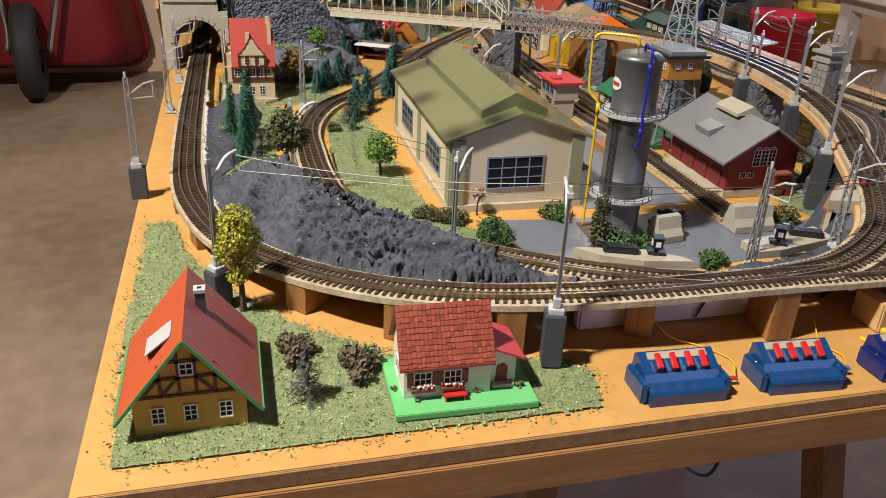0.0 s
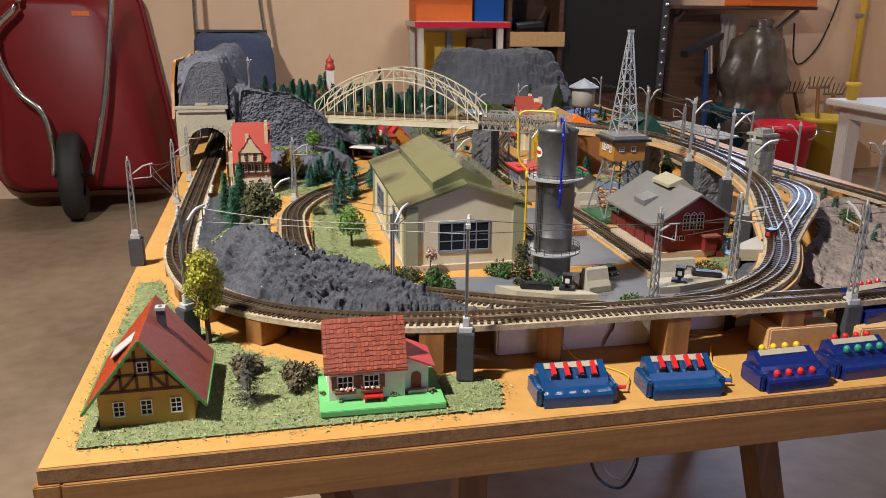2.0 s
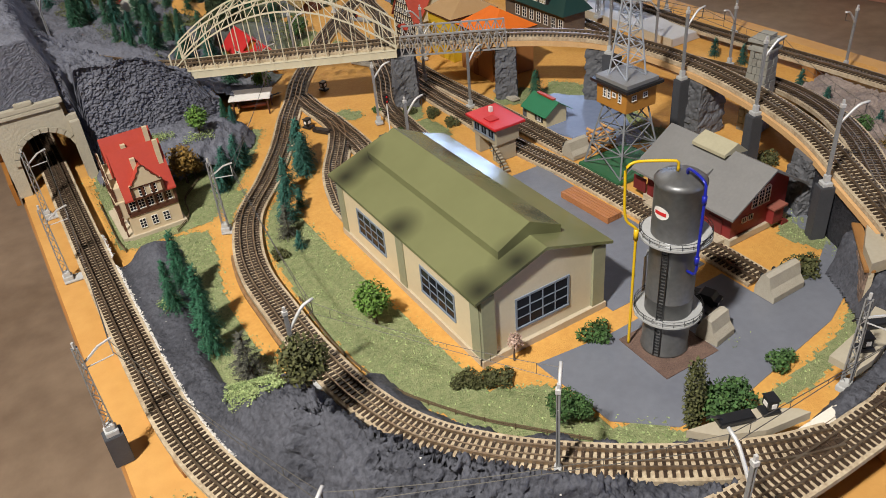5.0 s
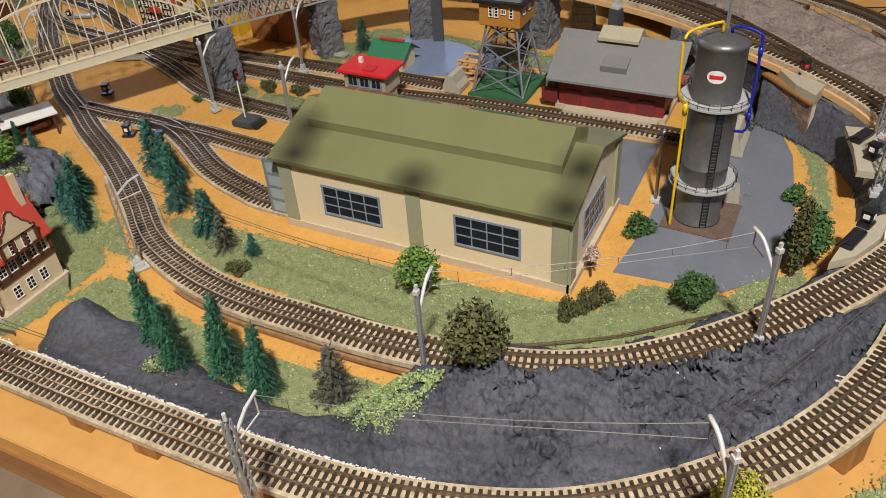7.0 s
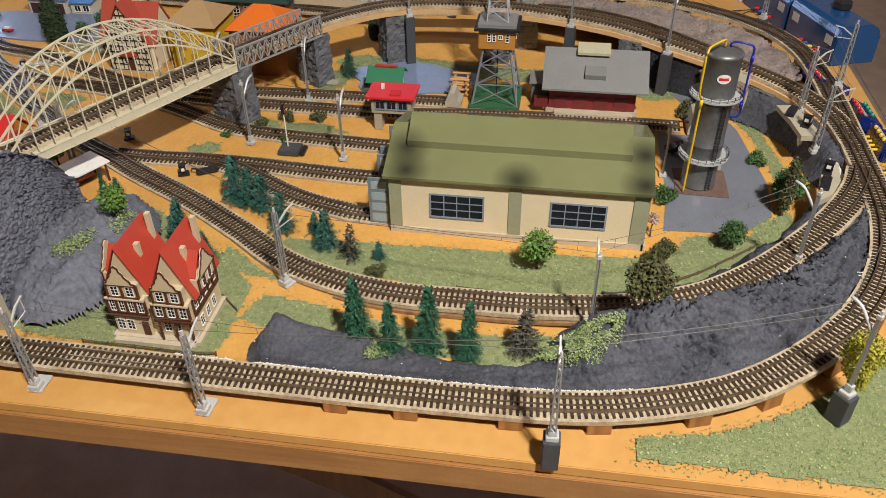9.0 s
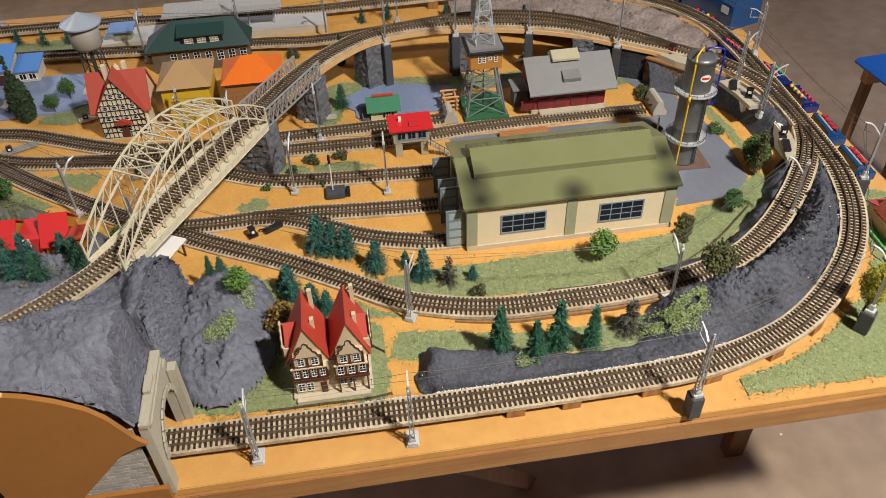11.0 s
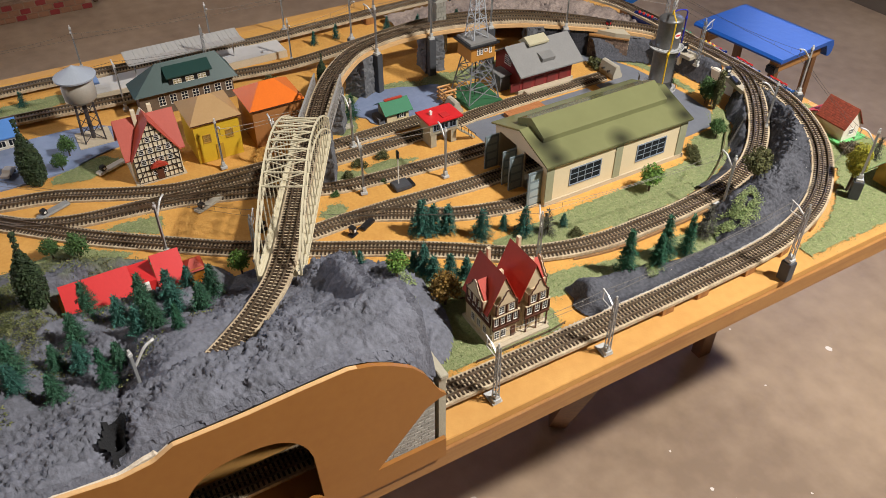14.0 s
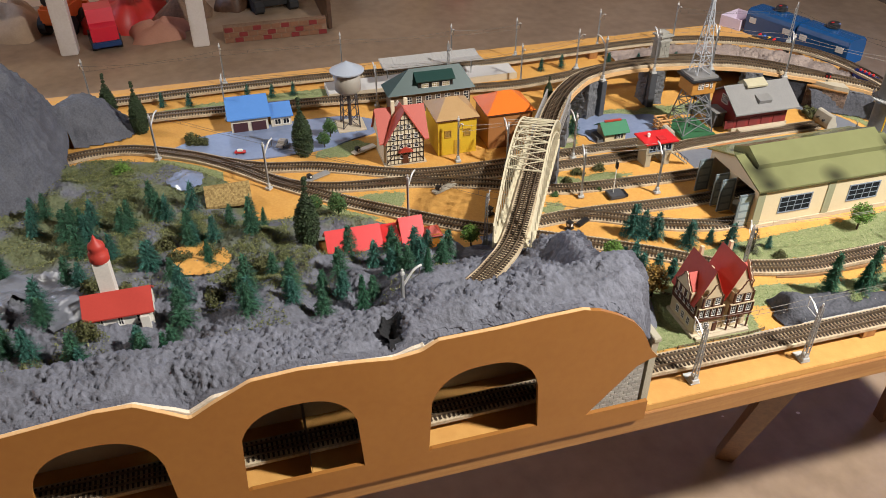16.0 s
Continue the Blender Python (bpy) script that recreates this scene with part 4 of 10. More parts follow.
def foam_edge():
    """Bare white foam and plaster between the front board and the rock."""
    n = 420
    ys = np.linspace(1.165, 2.335, n)
    top = mountain_height(np.full((1, n), 0.0075), ys[None])[0]
    board = np.interp(ys, [1.175, 1.20, 1.225, 1.25, 1.30, 1.36, 1.435, 1.456, 1.49, 1.53, 1.60, 1.655, 1.70, 1.727, 1.75, 1.78, 1.82, 1.91, 2.0, 2.1, 2.2, 2.36],
                      [.180, .198, .211, .218, .217, .214, .214, .202, .198, .204, .211, .208, .185, .169, .185, .205, .207, .198, .19, .18, .17, .15])
    white, rock, wf, rf = [], [], [], []
    for i, (y, t, b) in enumerate(zip(ys, top, board)):
        t = 0.15 if math.isnan(t) else t
        g = noise.noise(Vector((y * 25, 4, 2)))
        b = b + (0.004 + 0.005 * g if y > 1.45 else -0.004)
        b = min(b, t)
        white += [(-0.006, y, 0.163), (-0.0055, y, b - 0.001), (-0.001 + 0.002 * g, y, b)]
        for k in range(5):
            f = k / 4
            q = Vector((-0.001 + 0.010 * f, y, b + (t + 0.002 - b) * f))
            v, c = noise.voronoi(q * 130)
            rock.append((q.x - 0.004 * noise.cell(c[0] * 37.0) * (0 < k < 4), q.y, q.z))
        if i:
            k = 3 * i
            if y > 1.44:
                wf += [(k - 3, k, k + 1, k - 2), (k - 2, k + 1, k + 2, k - 1)]
            for j in range(4):
                p = 5 * i + j
                rf.append((p - 5, p, p + 1, p - 4))
    foam = material("bare_white_foam", (0.66, 0.58, 0.46), (0.48, 0.38, 0.27), 0.9, scale=60, bump=0.5, bump_scale=400)
    tagged(mesh_from("foam_edge", white, wf, foam), "bare white foam edge behind the hardboard front", "foam", kind="structure")
    tagged(mesh_from("rock_edge", rock, rf, M_ROCK), "grey plaster rock edge behind the hardboard front", "rock", kind="structure")


foam_edge()

# ---- buildings ----
def paint(name, c, c2=None, rough=0.6, **k):
    return material(name, c, c2, rough, scale=k.pop("scale", 45), amount=k.pop("amount", 0.45), bump=k.pop("bump", 0.08), **k)


M_FRAMEG = paint("grey_blue_window_frame", (0.2, 0.24, 0.29))
M_CREAM = paint("cream_moulded_wall", (0.66, 0.55, 0.36), (0.58, 0.47, 0.29))
M_OLIVEW = paint("olive_pilaster", (0.30, 0.30, 0.19))
M_DRAB = paint("drab_gable_wall", (0.62, 0.55, 0.40), (0.54, 0.47, 0.33))
M_OLIVE = paint("olive_roof_sheet", (0.18, 0.185, 0.085), (0.13, 0.135, 0.06), 0.13, scale=9, amount=0.5, alpha_mix=0.2)


def soot(m, spots, r):
    """Round smudges of black soot rubbed on a roof."""
    nt = m.node_tree
    b = nt.nodes["Principled BSDF"]
    co = nt.nodes.new("ShaderNodeTexCoord")
    for x, y, z in spots:
        d, mr, mix = nt.nodes.new("ShaderNodeVectorMath"), nt.nodes.new("ShaderNodeMapRange"), nt.nodes.new("ShaderNodeMix")
        d.operation = "DISTANCE"
        d.inputs[1].default_value = (x, y, z)
        nt.links.new(co.outputs["Object"], d.inputs[0])
        mr.inputs[1].default_value, mr.inputs[2].default_value, mr.inputs[3].default_value, mr.inputs[4].default_value = r, r * .1, 0.0, .94
        nt.links.new(d.outputs["Value"], mr.inputs[0])
        mix.data_type = "RGBA"
        mix.inputs[7].default_value = (.018, .018, .014, 1)
        nt.links.new(mr.outputs[0], mix.inputs[0])
        nt.links.new(b.inputs["Base Color"].links[0].from_socket, mix.inputs[6])
        nt.links.new(mix.outputs[2], b.inputs["Base Color"])


soot(M_OLIVE, ((.351, .70, .098), (.346, .56, .098), (.352, .405, .098), (.448, .448, .11), (.39, .704, .1), (.461, .63, .105), (.40, .405, .105)), .034)
M_REDROOF = paint("red_tile_roof", (0.42, 0.048, 0.025), (0.32, 0.034, 0.02), 0.5)
M_BRICKRED = paint("barn_red_wall", (0.21, 0.02, 0.018), (0.15, 0.014, 0.013))
M_GREYROOF = paint("grey_felt_roof", (0.205, 0.20, 0.19), (0.155, 0.15, 0.145), 0.42, bump=0.15)
M_STONEC = paint("pale_stone_base", (0.5, 0.42, 0.3), (0.38, 0.31, 0.21), bump=0.4)
M_TIMBER = paint("dark_brown_timber", (0.09, 0.028, 0.012), (0.05, 0.017, 0.008))
M_IVORY = paint("ivory_plaster", (0.72, 0.63, 0.45), (0.6, 0.5, 0.33))


def window(parent, face, c, u, z, w, h, nx, nz, frame_mat, bar_w=0.0008, rim=0.0016, proud=0.0012, pane_mat=None, name="window"):
    """A window on an upright face at coordinate c, centred at u and z."""
    ax, sg = face[1], 1 if face[0] == "+" else -1

    def b(bm, u0, u1, z0, z1, d0, d1):
        a, e = sorted((c + sg * d0, c + sg * d1))
        if ax == "x":
            box(bm, a, e, u0, u1, z0, z1)
        else:
            box(bm, u0, u1, a, e, z0, z1)
    bm = bmesh.new()
    u0, u1, z0, z1 = u - w / 2, u + w / 2, z - h / 2, z + h / 2
    b(bm, u0 - rim, u1 + rim, z1, z1 + rim, -0.0008, proud)
    b(bm, u0 - rim, u1 + rim, z0 - rim, z0, -0.0008, proud + 0.0005)
    b(bm, u0 - rim, u0, z0, z1, -0.0008, proud)
    b(bm, u1, u1 + rim, z0, z1, -0.0008, proud)
    ob = part(name, bm, frame_mat, parent)
    for i in range(1, nx):
        m, bm = u0 + w * i / nx, bmesh.new()
        b(bm, m - bar_w / 2, m + bar_w / 2, z0, z1, 0.0004, proud * 0.8)
        part("muntin", bm, frame_mat, ob)
    for i in range(1, nz):
        m, bm = z0 + h * i / nz, bmesh.new()
        b(bm, u0, u1, m - bar_w / 2, m + bar_w / 2, 0.0004, proud * 0.7)
        part("muntin", bm, frame_mat, ob)
    bm = bmesh.new()
    b(bm, u0, u1, z0, z1, -0.0006, 0.0003)
    part("pane", bm, pane_mat or M_GLASS, ob, "dark glass")
    return ob


def engine_shed():
    x0, x1, y0, y1, e, r = .348, .508, .400, .722, .0885, .1155
    xm = (x0 + x1) / 2
    ob = thing("engine_shed", "cream two track engine shed with olive roof and open grey doors", "engine shed")
    gable = [(x0, 0.0), (x1, 0.0), (x1, e), (xm, r), (x0, e)]
    t = 0.003
    part("gable_wall", prism(bmesh.new(), gable, "y", y0, y0 + t), M_DRAB, ob, "plain drab gable wall")
    part("side_wall", boxes((x0, x0 + t, y0 + t, y1, 0, e)), M_CREAM, ob, "cream side wall")
    part("side_wall", boxes((x1 - t, x1, y0 + t, y1, 0, e)), M_CREAM, ob)
    bm = bmesh.new()
    for a, b in ((x0 + t, x0 + .012), (xm - .012, xm + .012), (x1 - .012, x1 - t)):
        box(bm, a, b, y1 - t, y1, 0, .078)
    prism(bm, [(x0 + t, .0782), (x1 - t, .0782), (x1 - t, e), (xm, r), (x0 + t, e)], "y", y1 - t, y1)
    part("door_wall", bm, M_DRAB, ob, "end wall with two open doorways")
    part("floor_plate", boxes((x0 + t, x1 - t, y0 + t, y1 - t, 0.0005, 0.0028)), M_STONEC, ob)
    bm = bmesh.new()
    for a, b in ((x0 - .0025, x0), (x1, x1 + .0025)):
        box(bm, a, b, y0 - .0025, y1, 0.0, .010)
    box(bm, x0 - .0025, x1 + .0025, y0 - .005, y0, 0, .010)
    part("plinth", bm, M_STONEC, ob, "stone plinth")
    for a in (y0, (y0 + y1) / 2 - .008, y1 - .016):
        part("pilaster", boxes((x0 - .0015, x0 - .0002, a, a + .016, .0102, e)), M_OLIVEW, ob, "olive pilaster strip")
    for a, b in ((x0, x0 + .016), (x1 - .016, x1)):
        part("pilaster", boxes((a, b, y0 - .0035, y0 - .0002, .0102, e)), M_OLIVEW, ob)
    window(ob, "-x", x0, .635, .046, .066, .032, 4, 3, M_FRAMEG, .0013, .0022)
    window(ob, "-x", x0, .482, .046, .066, .032, 4, 3, M_FRAMEG, .0013, .0022)
    window(ob, "-y", y0, .426, .047, .066, .036, 4, 3, M_FRAMEG, .0013, .0022)
    window(ob, "+x", x1, .635, .046, .066, .032, 4, 3, M_FRAMEG, .0013, .0022)
    window(ob, "+x", x1, .482, .046, .066, .032, 4, 3, M_FRAMEG, .0013, .0022)
    o = .008
    rise = (r - e) / (xm - x0)
    for s in (-1, 1):
        edge = xm + s * (xm - x0 + o)
        bm = prism(bmesh.new(), [(xm, r), (edge, e - rise * o), (edge, e - rise * o + .0035), (xm, r + .0035)], "y", y0 - .006, y1 + .006)
        part("roof_slope", bm, M_OLIVE, ob, "olive roof with sooty patches")
    ry0, ry1, w = y0 + .022, y1 - .018, .040
    zb = r - rise * w + .003
    bm = prism(bmesh.new(), [(xm - w, zb), (xm + w, zb), (xm + w, zb + .010), (xm, r + .0195), (xm - w, zb + .010)], "y", ry0, ry1)
    part("roof_lantern", bm, M_OLIVE, ob, "raised olive ridge vent")
    doors = paint("grey_blue_door", (0.16, 0.20, 0.215), (0.1, 0.13, 0.14))
    panes = paint("pale_door_pane", (0.3, 0.36, 0.37), rough=0.25)
    for px, sgn in ((x0 + .012, -1), (xm - .012, 1), (xm + .012, -1), (x1 - .012, 1)):
        xx = px + sgn * .001
        leaf = part("door_leaf", boxes((xx - .0015, xx + .0015, y1 + .001, y1 + .030, .004, .074)), doors, ob, "grey folded back shed door")
        for k in range(4):
            z = .008 + k * .0165
            part("door_pane", boxes((xx - .0019, xx + .0019, y1 + .005, y1 + .026, z, z + .012)), panes, leaf)
    return ob


engine_shed()


def fuel_tower():
    cx, cy = .517, .313
    ob = thing("fuel_tower", "tall grey fuel storage tower with two railed galleries", "fuel tower", (cx, cy, .0034))
    steel = material("dull_grey_tank_steel", (0.17, 0.17, 0.165), (0.1, 0.1, 0.098), 0.42, 0.55, scale=30, amount=0.6, bump=0.1)
    rail = paint("grey_gallery", (0.38, 0.38, 0.36))
    R = .0232
    bm = lathe(bmesh.new(), [(0, 0), (R + .001, 0), (R + .001, .002), (R, .003), (R, .066), (R + .0006, .0665), (R + .0006, .0675), (R, .068), (R, .128), (R + .0006, .1285), (R + .0006, .1295), (R, .130),
                             (R, .192), (R + .0009, .193), (R + .0009, .196), (R - .003, .199), (0, .204)], 48)
    part("tank", bm, steel, ob, "grey steel tank", True)
    for z in (.046, .137):
        bm = lathe(bmesh.new(), [(R - .001, z), (R + .011, z), (R + .011, z + .002), (R - .001, z + .002)], 40)
        g = part("gallery", bm, rail, ob, "grey walkway ring")
        bm = bmesh.new()
        for zz in (z + .005, z + .0085):
            tube(bm, [((R + .0103) * math.cos(a), (R + .0103) * math.sin(a), zz) for a in (2 * math.pi * k / 40 for k in range(41))], .00035, 4)
        for k in range(20):
            a = 2 * math.pi * k / 20
            x, y = (R + .0103) * math.cos(a), (R + .0103) * math.sin(a)
            tube(bm, [(x, y, z + .002), (x, y, z + .009)], .00035, 4)
        part("railing", bm, M_BLACK, g, "thin dark railing")
    bm = bmesh.new()
    a0 = math.radians(205)
    dx, dy = math.cos(a0), math.sin(a0)
    tx, ty = -dy, dx
    for s in (-1, 1):
        bar(bm, (dx * (R + .002) + tx * s * .003, dy * (R + .002) + ty * s * .003, .002), (dx * (R + .002) + tx * s * .003, dy * (R + .002) + ty * s * .003, .137), .0008)
    for k in range(34):
        z = .006 + k * .0039
        bar(bm, (dx * (R + .002) - tx * .003, dy * (R + .002) - ty * .003, z), (dx * (R + .002) + tx * .003, dy * (R + .002) + ty * .003, z), .0006)
    part("ladder", bm, M_BLACK, ob, "dark ladder")
    yel, blu = paint("yellow_pipe", (0.72, 0.46, 0.01), (0.6, 0.36, 0.01), 0.35), paint("blue_pipe", (0.012, 0.02, 0.32), (0.01, 0.015, 0.24), 0.3)
    px, py = -.027, .022
    bm = tube(bmesh.new(), spline([(px - .002, py, .0), (px - .002, py, .13), (px - .002, py, .142), (px - .011, py + .006, .155), (px - .013, py + .007, .19), (px - .013, py + .007, .207), (px - .009, py + .005, .2125),
                                   (px, py, .214), (-.006, .004, .2145), (-.003, .002, .212), (-.003, .002, .204)], .004), .0014, 8)
    tube(bm, [(px - .002, py, .13), (px - .002, py, .142)], .0024, 8)
    part("yellow_pipe", bm, yel, ob, "bright yellow fuel pipe", True)
    bm = tube(bmesh.new(), spline([(.001, -.006, .203), (.001, -.006, .208), (-.002, -.015, .2105), (-.005, -.030, .208), (-.006, -.0335, .2), (-.006, -.0335, .138), (-.006, -.0335, .112), (-.005, -.0228, .108)], .004), .0014, 8)
    for z in (.187, .122):
        tube(bm, [(-.006, -.0335, z), (-.006, -.0335, z + .008)], .0023, 8)
    part("blue_pipe", bm, blu, ob, "deep blue fuel pipe", True)
    ang = math.radians(183)
    bm = bmesh.new()
    n = 20
    def on(u, v, d):
        a = ang + u / R
        return ((R + d) * math.cos(a), (R + d) * math.sin(a), .169 + v)
    c = bm.verts.new(on(0, 0, .0009))
    ring = [bm.verts.new(on(.0085 * math.cos(2 * math.pi * k / n), .0065 * math.sin(2 * math.pi * k / n), .0009)) for k in range(n)]
    for k in range(n):
        bm.faces.new((c, ring[k], ring[(k + 1) % n]))
    sign = part("badge", bm, M_WHITE, ob, "white oval badge with a red bar")
    bm = bmesh.new()
    vs = [[bm.verts.new(on(-.006 + .0024 * i, v, .0013)) for v in (-.0018, .0018)] for i in range(6)]
    for a, b in zip(vs, vs[1:]):
        bm.faces.new((a[0], b[0], b[1], a[1]))
    part("badge_bar", bm, paint("badge_red", (0.6, 0.02, 0.02)), sign)
    return ob


fuel_tower()


def gable_house(name, label, cat, x0, x1, y0, y1, z0, eave, ridge, axis, wall, roof, over=.004, thick=.0016, rz=0, base=None, end_over=None):
    """A plain gabled house; axis is the ridge's way. Returns the thing; its parts lie in world places."""
    ob = thing(name, label, cat, (0, 0, z0))
    eo = over if end_over is None else end_over
    if axis == "y":
        m, half = (x0 + x1) / 2, (x1 - x0) / 2
        out = [(x0, 0), (x1, 0), (x1, eave), (m, ridge), (x0, eave)]
        part("wall", prism(bmesh.new(), out, "y", y0, y1), wall, ob)
    else:
        m, half = (y0 + y1) / 2, (y1 - y0) / 2
        out = [(y0, 0), (y1, 0), (y1, eave), (m, ridge), (y0, eave)]
        part("wall", prism(bmesh.new(), out, "x", x0, x1), wall, ob)
    k = (ridge - eave) / half
    for s in (-1, 1):
        e = m + s * (half + over)
        q = [(m, ridge + .0004), (e, eave - k * over + .0004), (e, eave - k * over + thick), (m, ridge + thick)]
        a, b = (y0, y1) if axis == "y" else (x0, x1)
        part("roof", prism(bmesh.new(), q, axis, a - eo, b + eo), roof, ob)
    return ob


# yellow timber-gabled house at the corner
def corner_house():
    x0, x1, y0, y1 = .036, .111, .052, .142
    M_OCHRE = paint("ochre_wall", (0.50, 0.30, 0.05), (0.42, 0.24, 0.035))
    M_OR = paint("orange_red_sheet_roof", (0.52, 0.105, 0.035), (0.45, 0.08, 0.03), 0.45)
    ob = thing("timber_house", "ochre timber gabled house with an orange red roof", "house", (0, 0, .002))
    ev, rd = .031, .078
    m = (x0 + x1) / 2
    part("wall", prism(bmesh.new(), [(x0, 0), (x1, 0), (x1, ev), (m, rd - .004), (x0, ev)], "y", y0, y1), M_OCHRE, ob, "ochre wall")
    k = (rd - ev) / (m - x0)
    for s in (-1, 1):
        e = m + s * (m - x0 + .011)
        q = [(m, rd - .0015), (e, rd - k * (m - x0 + .011) - .0015), (e, rd - k * (m - x0 + .011)), (m, rd)]
        M_SIDE = M_OR if s < 0 else paint("dull_maroon_sheet_roof", (0.36, 0.10, 0.075), (0.29, 0.075, 0.055), 0.5)
        rf = part("roof", prism(bmesh.new(), q, "y", y0 - .008, y1 + .010), M_SIDE, ob, "ribbed red sheet roof")
        bm = bmesh.new()
        L = m - x0 + .011
        for j in range(1, 24):
            yy = y0 - .008 + (y1 - y0 + .018) * j / 24
            bar(bm, (m, yy, rd + .0001), (e, yy, rd - k * L + .0001), .0009, .0006)
        part("roof_rib", bm, M_SIDE, rf)
        bm = bmesh.new()
        bar(bm, (m, y0 - .0085, rd - .0004), (e, y0 - .0085, rd - k * L - .0004), .0016, .0022)
        bar(bm, (e + s * .0004, y0 - .0085, rd - k * L - .0004), (e + s * .0004, y1 + .0105, rd - k * L - .0004), .0012, .0022)
        part("barge_board", bm, paint("green_barge_board", (0.06, 0.24, 0.07)), rf)
    fr = .0006
    bm = bmesh.new()
    def tim(a, b):
        bar(bm, (a[0], y0 - .0004, a[1]), (b[0], y0 - .0004, b[1]), .0014, .0022)
    tim((x0 + .001, ev), (x1 - .001, ev)); tim((x0 + .012, ev + .014), (x1 - .012, ev + .014)); tim((x0 + .022, ev + .027), (x1 - .022, ev + .027))
    for dx in (-.018, -.0055, .0055, .018):
        tim((m + dx, ev), (m + dx, ev + (.025 if abs(dx) > .01 else .035)))
    tim((m - .030, ev + .001), (m - .019, ev + .014)); tim((m + .030, ev + .001), (m + .019, ev + .014)); tim((m - .006, ev + .014), (m - .017, ev + .001)); tim((m + .006, ev + .014), (m + .017, ev + .001))
    part("timber_frame", bm, M_TIMBER, ob, "dark timber framing")
    for u in (.052, .0735, .097):
        window(ob, "-y", y0, u, .0155, .0075, .012, 2, 3, M_WHITE, .0007, .0009)
    window(ob, "-y", y0, m, ev + .0205, .0075, .008, 2, 2, M_WHITE, .0007, .0009)
    for u in (.075, .115):
        window(ob, "+x", x1, u, .0155, .0075, .012, 2, 3, M_WHITE, .0007, .0009)
    cy = y0 + .62 * (y1 - y0)
    ch = part("chimney", boxes((m + .0065, m + .0135, cy - .0035, cy + .0035, rd - .016, rd + .0015)), M_BLOCK, ob, "square grey chimney with a pale cap")
    part("chimney_cap", boxes((m + .0058, m + .0142, cy - .0042, cy + .0042, rd + .0015, rd + .0042)), M_FOOT, ch)
    part("flue", boxes((m + .0085, m + .0115, cy - .0015, cy + .0015, rd + .0042, rd + .0045)), M_BLACK, ch)
    # open skylight on the left slope
    zx = lambda x: rd - k * (m - x)
    a, b = x0 + .010, x0 + .028
    bm = bmesh.new()
    lo = [bm.verts.new((a, y, zx(a) + .0095)) for y in (.070, .092)]
    hi = [bm.verts.new((b, y, zx(b) + .0012)) for y in (.070, .092)]
    lo2 = [bm.verts.new((a, y, zx(a) + .0083)) for y in (.070, .092)]
    hi2 = [bm.verts.new((b, y, zx(b) + .0002)) for y in (.070, .092)]
    for q in ((lo[0], lo[1], hi[1], hi[0]), (lo2[0], hi2[0], hi2[1], lo2[1]), (lo[0], lo2[0], lo2[1], lo[1]), (lo[0], hi[0], hi2[0], lo2[0]), (lo[1], lo2[1], hi2[1], hi[1]), (hi[0], hi[1], hi2[1], hi2[0])):
        bm.faces.new(q)
    part("skylight", bm, paint("pale_grey_flap", (0.42, 0.40, 0.38)), ob, "pale open roof flap")
    part("dormer_cheek", prism(bmesh.new(), [(a + .001, zx(a)), (b - .001, zx(b)), (a + .001, zx(a) + .0082)], "y", .076, .088), M_TIMBER, ob)


corner_house()


